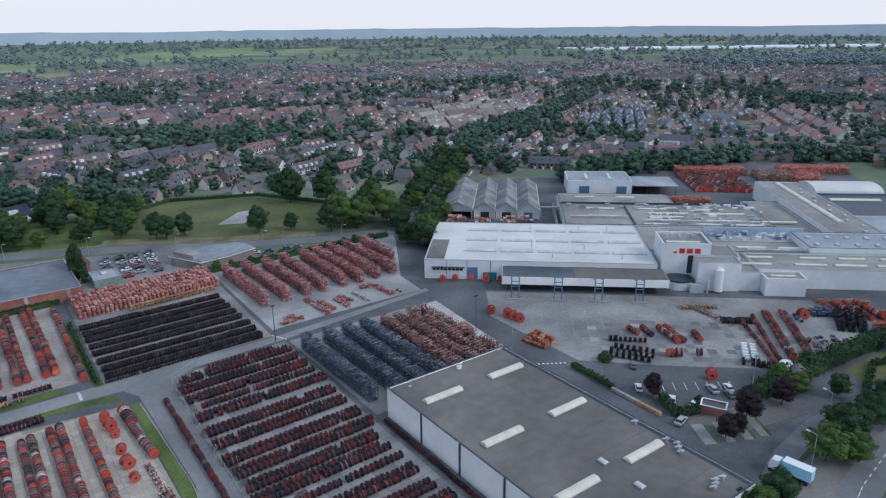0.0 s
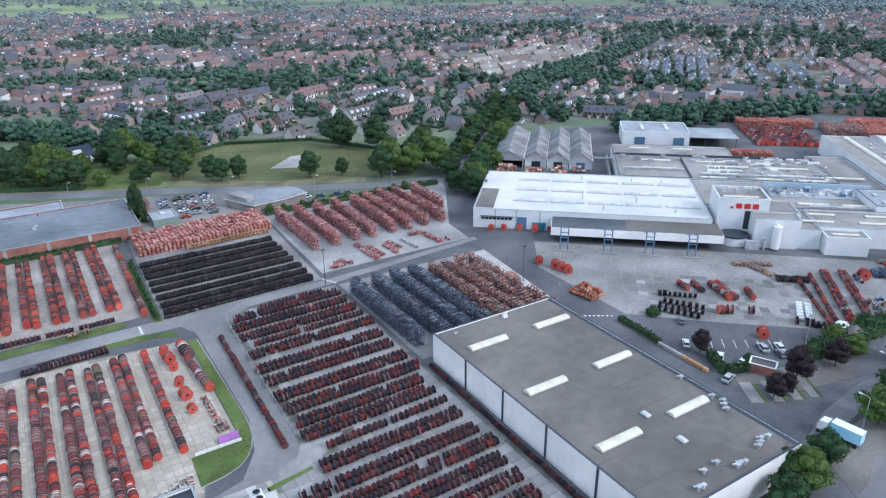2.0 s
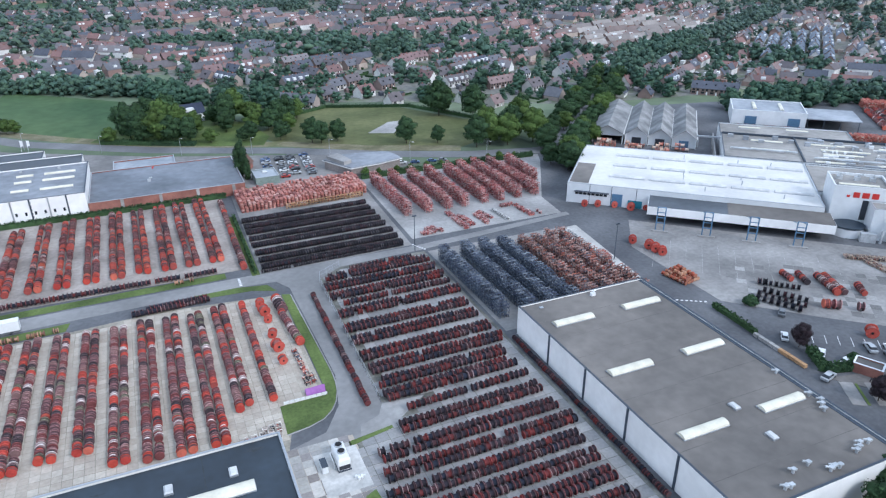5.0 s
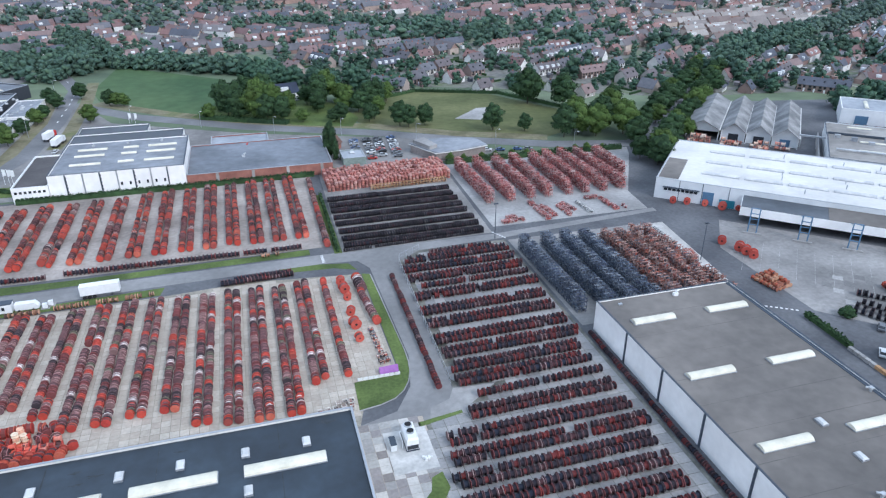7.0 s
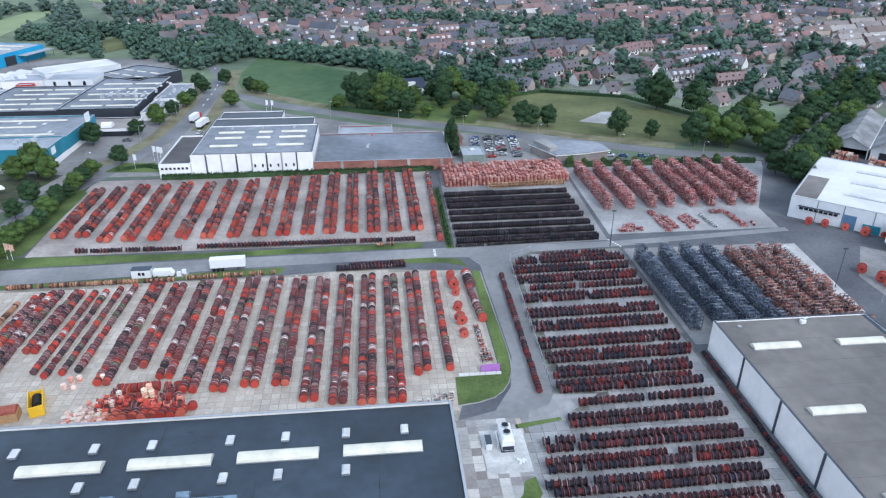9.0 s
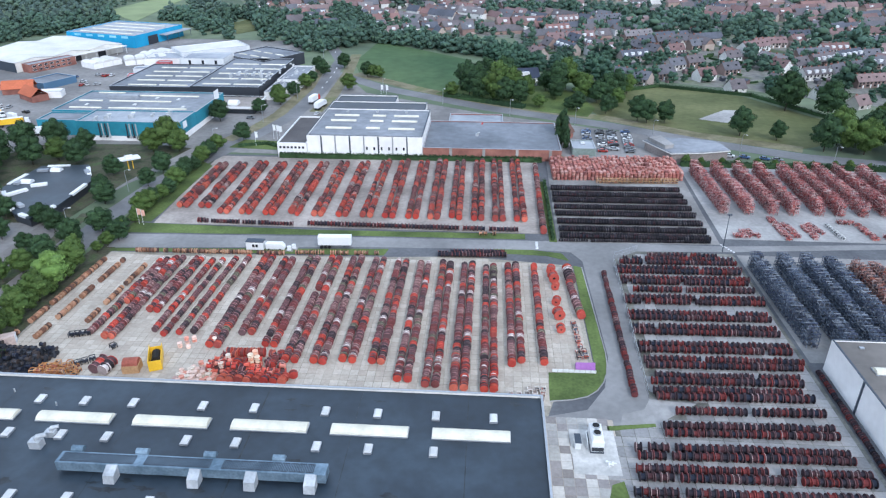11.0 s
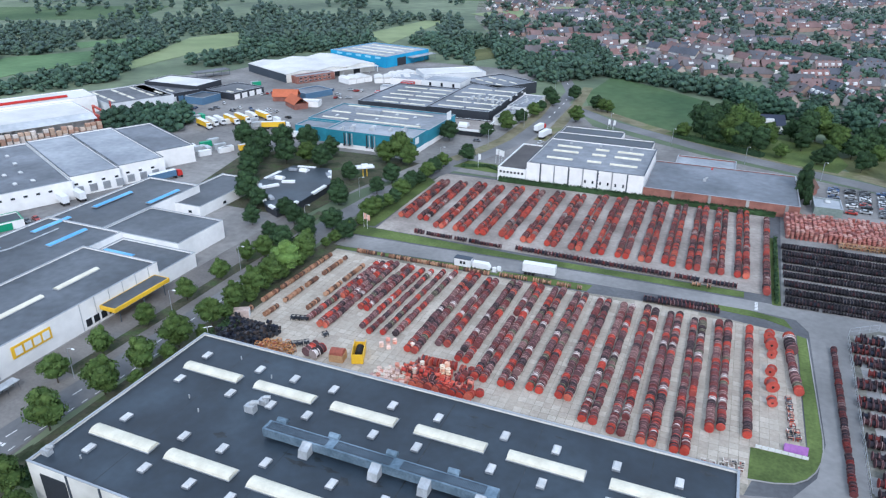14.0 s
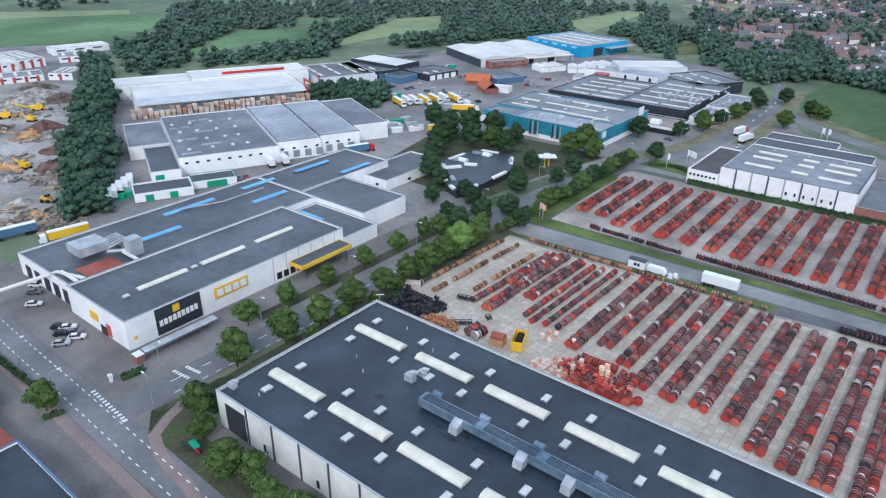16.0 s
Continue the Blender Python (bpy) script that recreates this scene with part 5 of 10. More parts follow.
part("frame", Shape().box(96, 97, 2, 30, 7, 8).box(102, 103, 2, 30, 7, 8).box(96, 97, 2, 3, 0, 7).box(102, 103, 2, 3, 0, 7).box(96, 97, 29, 30, 0, 7).box(102, 103, 29, 30, 0, 7).box(105, 105.8, 5, 5.8, 0, 14), ORANGE, gr)
part("container", Shape().box(98, 101, 8, 22, 0, 5), ORANGE, gr)
te = hall("teal_hall", "teal clad hall with pale roof and white base", -189, -140, 296.5, 316, 9.0, TEAL, ROOF_PALE)
wall_panel(te, "base_band", -189, -140, 296.35, 296.5, 0, 2.2, WHITE_WALL)
wall_panel(te, "base_band", -140, -139.85, 296.5, 316, 0, 2.6, WHITE_WALL)
for k in range(4):
    for j in range(2):
        u = -178 + 1.5 * k + 13 * j
        part("vent_pipe", Shape().tube((u, 296.1, 2.4), (u, 296.1, 8.2), 0.32, n=8).box(u - 0.5, u + 0.5, 295.7, 296.5, 1.6, 2.4), GALV if k % 2 else DARK_PANEL, te)
for u in (-181, -176, -166, -157, -150):
    roof_unit(te, u, 306 + 0.3 * (u + 160), 8.5, 1.2 if u % 2 else 1.7)
wall_panel(te, "sign_board", -139.9, -139.7, 300, 304, 5.2, 8.2, WHITE, "white sign board")
t2 = hall("teal_hall", "long teal hall with grey roof and white roof lights", -212, -140, 316.2, 354, 8.4, TEAL, ROOF_MID)
hall("", "", -212, -189.2, 303, 316, 7.4, TEAL, ROOF_MID, parent=t2)
for y, x0, x1 in ((321, -206, -190), (321, -186, -147), (334, -208, -196), (334, -192, -160), (345, -184, -150), (350, -206, -192)):
    skylight(t2, x0, x1, y, y + 1.5, 7.9, 0.45)
for x, y in ((-200, 327), (-176, 328), (-158, 339), (-170, 341), (-196, 346), (-150, 325)):
    hatch(t2, x, y, 7.9, 1.6)
part("roof_step", Shape().box(-196, -180, 340, 343, 7.9, 9.6), ROOF_PALE, t2)
wall_panel(t2, "sign_board", -139.9, -139.7, 341, 347, 7.6, 12.2, WHITE, "white sign board")
wall_panel(t2, "base_band", -140, -139.85, 316.2, 354, 0, 2.4, WHITE_WALL)
dk = hall("print_hall", "large low hall with dark grey roof and white roof lights", -211, -165, 370, 428, 7.0, DARK_PANEL, ROOF_SLATE)
hall("", "", -164.8, -126, 370, 446, 7.6, DARK_PANEL, ROOF_SLATE, parent=dk)
hall("", "", -123.8, -113, 372, 398, 4.6, WHITE_WALL, ROOF_MID, parent=dk)
hall("", "", -123.8, -110, 398.4, 436, 5.4, WHITE_WALL, ROOF_MID, parent=dk)
for k in range(12):
    roof_unit(dk, rng.uniform(-122, -114), 376 + 4.8 * k, 4.4, rng.uniform(0.7, 1.3))
    hatch(dk, rng.uniform(-127, -120) - 4, 376 + 5 * k, 7.1, 1.2)
for k in range(5):
    skylight(dk, -202, -186, 374 + 11 * k, 375.5 + 11 * k, 6.5, 0.4)
    skylight(dk, -184, -168, 374 + 11 * k, 375.5 + 11 * k, 6.5, 0.4)
    skylight(dk, -160, -144, 376 + 13 * k, 377.5 + 13 * k, 7.1, 0.4)
    skylight(dk, -142, -127, 376 + 13 * k, 377.5 + 13 * k, 7.1, 0.4)
for k in range(8):
    roof_unit(dk, -150 + 3 * k, 395 + 4 * (k % 3), 7.1, 1.4)
rz = hall("print_hall", "grey hall with a raised pale roof", -196, -168, 433, 453, 9.6, PALE_WALL, ROOF_PALE)
for k in range(3):
    window(rz, -190 + 8.5 * k, 433, 6.0, 1.8, 2.6)
bk = hall("print_hall", "dark-roofed hall beside the estate road", 0, 37, 0, 36, 7.6, DARK_PANEL, ROOF_SLATE, m=pose(-175, 456, 0, 0, 0, -31))
for k in range(6):
    skylight(bk, 4 + 11 * (k % 3), 11 + 11 * (k % 3), 8 + 12 * (k // 3), 9.5 + 12 * (k // 3), 7.1, 0.4)
hall("", "", 38, 50, -8, 14, 5.0, WHITE_WALL, ROOF_MID, parent=bk)
hall("garage", "low white store beside the halls", 0, 24, 0, 22, 4.6, WHITE_WALL, ROOF_PALE, m=pose(-231, 454, 0, 0, 0, 5))
hall("garage", "small red store building", 0, 9, 0, 6, 4.0, RED, ROOF_PALE, m=pose(-219, 446, 0, 0, 0, 5))
sr = hall("showroom", "low showroom with brown roof and white fascia", -146, -121, 344, 366, 3.6, GLASS, surf("brown gravel roof", [(0.24, 0.21, 0.19), (0.30, 0.27, 0.25)], 0.9), cap=WHITE)
part("roof_lantern", Shape().vault(-136, -131, 348, 353, 3.2, 2.4), WHITE, sr)
part("fascia", Shape().box(-146.3, -120.7, 343.6, 344, 2.6, 3.7).box(-121, -120.6, 344, 366, 2.6, 3.7), WHITE, sr)
BH = pose(-264, 512, 0, 0, 0, 75.5)
blh = hall("blue_hall", "bright blue hall with pale roof and open gate", 0, 56, 0, 64, 9.0, BLUE_WALL, ROOF_PALE, m=BH)
wall_panel(blh, "gate", 14, 25, -0.15, 0, 0.1, 6.5, DARK_PANEL, "dark open gate")
part("canopy", Shape().box(27, 58, -7, -0.2, 5.4, 5.9), ROOF_PALE, blh, "pale flat canopy beside the gate")
for u in (28, 42, 57):
    part("canopy_post", Shape().tube((u, -6.5, 0), (u, -6.5, 5.4), 0.2, n=6), STEEL, blh)
for k in range(5):
    wall_panel(blh, "wall_light", -0.12, 0, 6 + 11 * k, 12 + 11 * k, 6.6, 8.2, LIGHT_BLUE)
for k in range(4):
    skylight(blh, 6 + 12.5 * k, 8 + 12.5 * k, 8, 56, 8.5, 0.5)
WT = pose(-303, 427, 0, 0, 0, 63)
wl_h = thing("white_hall", "wide white hall with three shallow roofs and a brick front", "building", m=WT)
for k in range(3):
    a, b = 26.4 * k, 26.4 * (k + 1)
    part("roof", Shape().add([(x, y, z + d) for d in (0, 0.3) for x, y, z in ((a, -0.5, 5.9), ((a + b) / 2, -0.5, 7.6), (b, -0.5, 5.9), (b, 62, 5.9), ((a + b) / 2, 62, 7.6), (a, 62, 5.9))],
                            [(6, 7, 10, 11), (7, 8, 9, 10), (5, 4, 1, 0), (4, 3, 2, 1), (0, 1, 7, 6), (1, 2, 8, 7), (3, 4, 10, 9), (4, 5, 11, 10)]), ROOF_WHITE, wl_h)
    for y in (0.0, 61.2):
        part("gable_wall", Shape().add([(x, yy, z) for yy in (y, y + 0.3) for x, z in ((a + 0.4, 0), (b - 0.4, 0), (b - 0.4, 5.8), ((a + b) / 2, 7.4), (a + 0.4, 5.8))], [(0, 1, 2, 3, 4), (9, 8, 7, 6, 5), (0, 4, 9, 5), (2, 1, 6, 7), (1, 0, 5, 6)]), CREAM_WALL, wl_h)
for x in (0.0, 78.9):
    part("wall", Shape().box(x, x + 0.3, 0.3, 61.2, 0, 5.8), DARK_TRIM if x == 0 else CREAM_WALL, wl_h)
hall("", "", 4, 36, -9, -0.6, 5.4, BRICK, ROOF_PALE, parent=wl_h)
for j in range(2):
    for k in range(7):
        window(wl_h, 7 + 4 * k, -9, 1.0 + 2.3 * j, 2.4, 1.2)
for k in range(4):
    wall_panel(wl_h, "gate", 40 + 9.5 * k, 46 + 9.5 * k, -0.15, 0, 0.1, 4.6, DARK_PANEL if k % 2 == 0 else CREAM_WALL)
part("lean_to", Shape().box(37, 79, -6, -0.6, 4.8, 5.2), ROOF_WHITE, wl_h)
for k in range(6):
    part("post", Shape().tube((38 + 8 * k, -5.7, 0), (38 + 8 * k, -5.7, 4.8), 0.18, n=6), WHITE, wl_h)
hall("print_hall", "low pale hall behind the dark halls", 0, 48, 0, 26, 6.5, PALE_WALL, ROOF_WHITE, m=pose(-209, 465, 0, 0, 0, 38))
for x, y, a, n in ((-243, 452, 30, 4), (-232, 470, 62, 3), (-258, 440, 62, 3)):
    tn = thing("store_tent", "white storage tents side by side", "tent", "storage tents", m=pose(x, y, 0, 0, 0, a))
    for k in range(n):
        part("tent_side", Shape().box(7 * k, 7 * k + 6.6, 0, 14, 0, 3.2), WHITE_WALL, tn)
        part("tent_roof", Shape().vault(7 * k - 0.1, 7 * k + 6.7, -0.1, 14.1, 3.2, 1.4), ROOF_WHITE, tn)
for x, y, a, w, d, h, wa, ro, n, label in (
        (-347, 305, 67, 41, 47, 5.5, PALE_WALL, ROOF_DARK_SHED, 9, "low dark-roofed workshop with rows of white roof lights"),
        (-337, 337, 69, 27, 45, 5.5, DARK_PANEL, ROOF_DARK_SHED, 2, "low dark-roofed workshop with white roof lights"),
        (-329, 362, 90, 25, 45, 7.5, DARK_PANEL, ROOF_WHITE, 0, "dark workshop with a bright white roof"),
        (-302, 364, 80, 28, 26, 4.5, DARK_PANEL, ROOF_DARK_SHED, 2, "dark garage block with white roller doors"),
        (-310, 345, 89, 17, 15, 4.5, BLUE_STEEL, ROOF_BLUE, 0, "small blue-grey shed with pale lean-to"),
        (-259, 385, 68, 22, 17, 4.0, BLUE_STEEL, ROOF_SLATE, 0, "dark blue shed beside the red-roofed house"),
        (-251, 366, 15, 12, 8, 3.6, WHITE_WALL, ROOF_WHITE, 0, "small white store with a flat roof"),
        (-226, 428, 10, 12, 8, 3.6, PALE_WALL, ROOF_PALE, 0, "small pale store with a flat roof"),
        (-222, 412, 20, 10, 6, 3.0, RED, ROOF_WHITE, 0, "small red shed with a white roof")):
    bb = hall("workshop", label, 0, w, 0, d, h, wa, ro, m=pose(x, y, 0, 0, 0, a))
    for j in range(n):
        u, v = w * (0.12 + 0.3 * (j % 3)), d * (0.15 + 0.28 * (j // 3))
        skylight(bb, u, u + 1.8, v, v + d * 0.2, h - 0.5, 0.4)
    if w == 28:
        for j in range(4):
            wall_panel(bb, "roller_door", 2 + 6.4 * j, 6.5 + 6.4 * j, -0.12, 0, 0.1, 3.4, WHITE_WALL)
    if w == 27:
        for j in range(5):
            wall_panel(bb, "roller_door", 2 + 5 * j, 5.4 + 5 * j, -0.12, 0, 0.1, 3.2, WHITE_WALL if j % 2 else BLUE_STEEL)
cy2 = thing("yard_canopy", "long flat dark canopy on posts", "canopy", m=pose(-371, 410, 0, 0, 0, 68))
part("roof", Shape().box(0, 28, 0, 9, 4.2, 4.8), ROOF_DARK_SHED, cy2)
for k in range(5):
    part("post", Shape().tube((0.6 + 6.7 * k, 0.5, 0), (0.6 + 6.7 * k, 0.5, 4.2), 0.16, n=6), STEEL, cy2)
# white works past the tree belt
for x, y, a, w, d, h, ro, red, label in (
        (-550, 186, 90, 17, 46, 5.5, ROOF_WHITE, 2, "white works hall with red door pillars"),
        (-552, 203.5, 90, 19, 46, 6.3, ROOF_PALE, 3, "white works hall with red door pillars"),
        (-510, 172, 72, 28, 20, 4.2, ROOF_MID, 4, "low white office wing with a red-lined front"),
        (-500, 201, 40, 16, 22, 4.8, ROOF_PALE, 1, "small pale workshop with a red door"),
        (-590, 245, 80, 43, 19, 5.0, ROOF_WHITE, 0, "long low shed with white roof strips"),
        (-556, 234, 68, 27, 24, 4.4, ROOF_MID, 2, "low grey-roofed shed with red gates")):
    bb = hall("works_hall", label, 0, w, 0, d, h, WHITE_WALL, ro, m=pose(x, y, 0, 0, 0, a))
    for j in range(red):
        u = w * (j + 0.5) / red
        wall_panel(bb, "pillar", u - 0.9, u + 0.9, -0.2, 0, 0.1, h - 0.4, ORANGE, "red door pillar")
    for j in range(3):
        wall_panel(bb, "window_band", w * (0.06 + 0.32 * j), w * (0.22 + 0.32 * j), -0.1, 0, h - 2.2, h - 1.2, GLASS)
        skylight(bb, w * (0.1 + 0.3 * j), w * (0.1 + 0.3 * j) + 2, d * 0.2, d * 0.8, h - 0.5, 0.4)
for x, y, a in ((-276, 372, 20), (-262, 366, -35)):
    bb = thing("red_roof_house", "house with an orange-red tiled roof", "house", m=pose(x, y, 0, 0, 0, a))
    part("wall", Shape().box(0, 16, 0, 9, 0, 3.4), BRICK, bb)
    part("roof", Shape().gable(0, 16, 0, 9, 3.4, 3.6, 0.5), surf("orange tiles", [(0.42, 0.12, 0.06)], 0.85), bb)
CLUB = [(-180, 228), (-179, 251), (-161, 254), (-151, 237), (-150.6, 215), (-154, 203), (-162, 207), (-173, 219)]
cf = thing("clubhouse", "dark low clubhouse with white fascias and roof panels", "building")
part("wall", Shape().prism(CLUB, 0, 3.0), DARK_PANEL, cf)
part("roof", Shape().prism([(-165 + (x + 165) * 1.03, 230 + (y - 230) * 1.03) for x, y in CLUB], 3.0, 3.6), ROOF_BLUE, cf)
for a, b in zip(CLUB, CLUB[1:] + CLUB[:1]):
    part("fascia", Shape().prism(ribbon([tuple(Vector(a).lerp(Vector(b), 0.15)), tuple(Vector(a).lerp(Vector(b), 0.62))], 1.5), 3.1, 3.95), WHITE, cf)
for x, y, l, a in ((-171.5, 223, 8, 55), (-167.5, 231, 5.5, 25), (-176.5, 233, 4, 80), (-175, 246, 4, 10), (-157, 246, 3.5, -50), (-154.5, 209, 5, 70), (-163, 212, 4, -35)):
    part("roof_panel", Shape().box(-l / 2, l / 2, -0.9, 0.9, 3.6, 4.5), WHITE if l > 5 else ROOF_PALE, cf, m=pose(x, y, 0, 0, 0, a))
for x, y in ((-170, 247), (-174, 234)):
    part("roof_dome", Shape().vault(x - 2, x + 2, y - 1.5, y + 1.5, 3.6, 1.3), WHITE, cf)
cny = thing("canopy", "white flat canopy on yellow posts over a path", "canopy", m=pose(-147.5, 261.5, 0, 0, 0, 40))
part("roof", Shape().box(-4.2, 4.2, -2.2, 2.2, 3.9, 4.5), WHITE, cny)
part("roof_box", Shape().box(-1.4, 1.6, -1, 1, 4.5, 5.4), WHITE, cny)
for x in (-1.0, 0.8):
    part("post", Shape().tube((x, -1.4, 0), (x, -1.4, 3.9), 0.2, n=6), YELLOW, cny)

# ---- reels ----
def drum_shapes(r=1.1, half=0.46, n=11, core=0.88, thick=0.05):
    """Winding and flange of a reel that stands on the ground with its axis along y, and the whole reel as one turned body."""
    w = Shape().tube((0, -half, r), (0, half, r), r * core, n=n)
    f = Shape().tube((0, -thick, r), (0, thick, r), r, n=n)
    prof = [(-half - thick, r), (-half + thick, r), (-half + thick, r * core), (half - thick, r * core), (half - thick, r), (half + thick, r)]
    vs = [(k * math.cos(2 * math.pi * i / n), y, r + k * math.sin(2 * math.pi * i / n)) for y, k in prof for i in range(n)]
    body = Shape().add(vs, [tuple(range(n))[::-1], tuple(range(5 * n, 6 * n))] + [(a * n + i, a * n + (i + 1) % n, (a + 1) * n + (i + 1) % n, (a + 1) * n + i) for a in range(5) for i in range(n)])
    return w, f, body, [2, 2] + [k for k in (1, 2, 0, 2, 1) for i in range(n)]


HALF = {"a": 0.53, "b": 0.53, "c": 0.46, "d": 0.58, "e": 0.46}
DRUM = {"a": drum_shapes(half=0.53, core=0.66, thick=0.075), "b": drum_shapes(half=0.53, core=0.68, thick=0.08), "c": drum_shapes(core=0.72, thick=0.06), "d": drum_shapes(half=0.58, core=0.64, thick=0.07), "e": drum_shapes()}
HUB = Shape().tube((0, -0.1, 1.1), (0, 0.1, 1.1), 0.24, n=8)
reel_proto = {}
for key in "abcde":
    flange = DRUM[key][1].data("flange", PAINT[key][1]["object"])
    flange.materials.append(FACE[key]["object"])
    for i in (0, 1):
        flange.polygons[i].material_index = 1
    reel_proto[key] = (DRUM[key][0].data("winding", PAINT[key][0]["object"]), flange, HUB.data("hub", BLACK))
REEL_LABEL = {"a": "cable reel with red-brown flanges and dark winding", "b": "orange-red cable reel standing in a row", "c": "black cable drum lying in a tight row", "d": "dark cable reel with a reddish rim", "e": "cable reel with bright orange-red flanges at a row end"}
REEL_GROUP = {"a": "reels in the slab yard", "b": "reels in the north yard", "c": "drums in the black block", "d": "reels in the drum yard", "e": "orange reels at row ends"}
reel_rest = {key: [] for key in "abcde"}
reel_count = {key: 0 for key in "abcde"}


def put_reel(key, x, y, turn, size, single):
    if single and reel_count[key] < 112:
        reel_count[key] += 1
        top = thing("cable_reel", REEL_LABEL[key], "reel", REEL_GROUP[key], m=pose(x, y, 0.05, 0, 0, turn) @ Matrix.Scale(size, 4))
        part("winding", reel_proto[key][0], None, top)
        for s in (-HALF[key], HALF[key]):
            fl = part("flange", reel_proto[key][1], None, top, m=pose(0, s, 0))
        part("hub", reel_proto[key][2], None, fl)
    else:
        reel_rest[key].append((x, y, 0.05, turn, size))


def reel_row(key, p, q, pitch, size, double=0.0, single=None, gaps=0.02, vary=0.12):
    """Reels along a line, axes along it; double: the distance of a second line beside it."""
    p, q = Vector(p), Vector(q)
    d = q - p
    turn = math.degrees(math.atan2(d.y, d.x)) - 90
    nrm = Vector((-d.y, d.x)).normalized()
    for side in ((-0.5, 0.5) if double else (0,)):
        s, run = pitch / 2 + rng.uniform(0, 0.4), 1.0
        while s < d.length:
            if rng.random() < 0.12:
                run = rng.uniform(1 - vary, 1 + vary * 0.6)
            k = size * run * rng.uniform(0.97, 1.03)
            if rng.random() > gaps:
                c = p + d.normalized() * s + nrm * (side * double + rng.uniform(-0.12, 0.12))
                end = key in "ab" and (s < pitch and (key == "b" or rng.random() < 0.8) or rng.random() < 0.05)
                put_reel("e" if end else key, c.x, c.y, turn + rng.uniform(-5, 5), k, single(c) if single else False)
            s += pitch * (0.6 + 0.4 * run) * rng.uniform(0.95, 1.06)


near_a = lambda c: c.y < 137.5 and c.x > -48
near_d = lambda c: c.y < 123
# slab yard: double rows and, to the west, thin single rows
for x, y0, y1, dbl in ((15.6, 135, 184, 0), (9, 134, 184.5, 2.3), (2.4, 124, 184, 2.3), (-4.5, 124, 184.5, 2.3), (-11, 125, 184.5, 2.3), (-17.7, 126.5, 184.5, 2.3), (-24.7, 133, 185, 2.3), (-31.8, 133, 186, 2.3), (-38.8, 132, 186, 2.3), (-45.6, 132, 186, 2.3), (-52.4, 138, 185, 2.3), (-59.8, 143, 184, 2.4), (-66.3, 137, 185.5, 2.0)):
    reel_row("a", (x, y0), (x + (0.4 if x < 0 else 0), y1), 1.5, 0.93, dbl, near_a)
for x, y0, y1, k in ((-73.5, 143, 184.5, 0.85), (-77.2, 142, 183.5, 0.8), (-80.8, 141, 183, 0.8), (-84.0, 143, 182.5, 0.8)):
    reel_row("a", (x, y0), (x + 1.2, y1), 1.25, k)
for x, y0, y1, dbl in ((-88.5, 152, 183, 1.9), (-94.5, 139, 183, 1.9), (-100, 141, 156, 0), (-98.5, 156, 182, 1.8)):
    reel_row("a", (x, y0), (x + 1.0, y1), 1.3, 0.88, dbl, vary=0.2)
# north yard
for i, x in enumerate((-109, -101, -92.5, -84.5, -76, -67, -58.5, -49.8, -41.2, -33.2, -25, -17.4, -9.8, -2, 5.4, 13)):
    y0 = 222 if x < -100 else 217.5
    y1 = 266 + 0.1 * (x + 109)
    reel_row("b", (x, y0), (x - 0.5, y1), 1.45, 0.99, 2.5, gaps=0.06, vary=0.26)
reel_row("b", (20.2, 208), (20.8, 273), 1.5, 1.0)
# black block
for y in (249.5, 243.2, 237.6, 231.5, 225.5, 218.7, 212.6, 207.2):
    reel_row("c", (25.2, y - 0.3), (74.5, y + 0.5), 0.92, 0.76, 1.6, gaps=0.0)
reel_row("c", (24.5, 203.6), (74, 205.4), 0.8, 0.5)
# drum yard
for y, x0, x1, dbl in ((194.2, 51, 73, 0), (190.6, 42, 77, 1.8), (184.6, 40.5, 77.3, 1.9), (178.2, 40.5, 77.5, 1.9), (173, 43, 78, 0), (167.3, 39.8, 78, 1.9), (159, 39.4, 77, 1.9), (152.3, 39.5, 77, 2.1), (144.4, 39.4, 77, 2.1), (138, 39.6, 77.2, 2.1), (131.8, 39.6, 74.5, 2.0), (126.2, 39.6, 74.5, 2.0), (120.4, 43, 74.3, 0), (114.4, 39, 74.5, 2.0), (107.4, 32, 75.3, 2.0), (101.6, 31, 75.8, 2.1), (95.4, 29.5, 74, 2.1), (89.5, 29.5, 74, 2.1), (83.5, 29.5, 74, 2.1), (77.5, 29.5, 74, 2.1)):
    reel_row("d", (x0, y - 0.4), (x1, y + 0.5), 1.36, 0.90, dbl * 1.05, near_d, gaps=0.03, vary=0.15)
# lines along the lane, the north fence and the warehouse wall
reel_row("d", (35.2, 124.5), (36.3, 182), 1.15, 0.72)
reel_row("d", (79.6, 74), (80.0, 136.5), 1.1, 0.62)
for a, b in (((-99, 210.6), (-64.5, 209.9)), ((-60.5, 210.5), (12, 209.8))):
    reel_row("d", a, b, 1.2, 0.86, gaps=0.06, vary=0.25)
reel_row("d", (-14, 191), (7, 192.3), 1.1, 0.85, 1.6, vary=0.3)
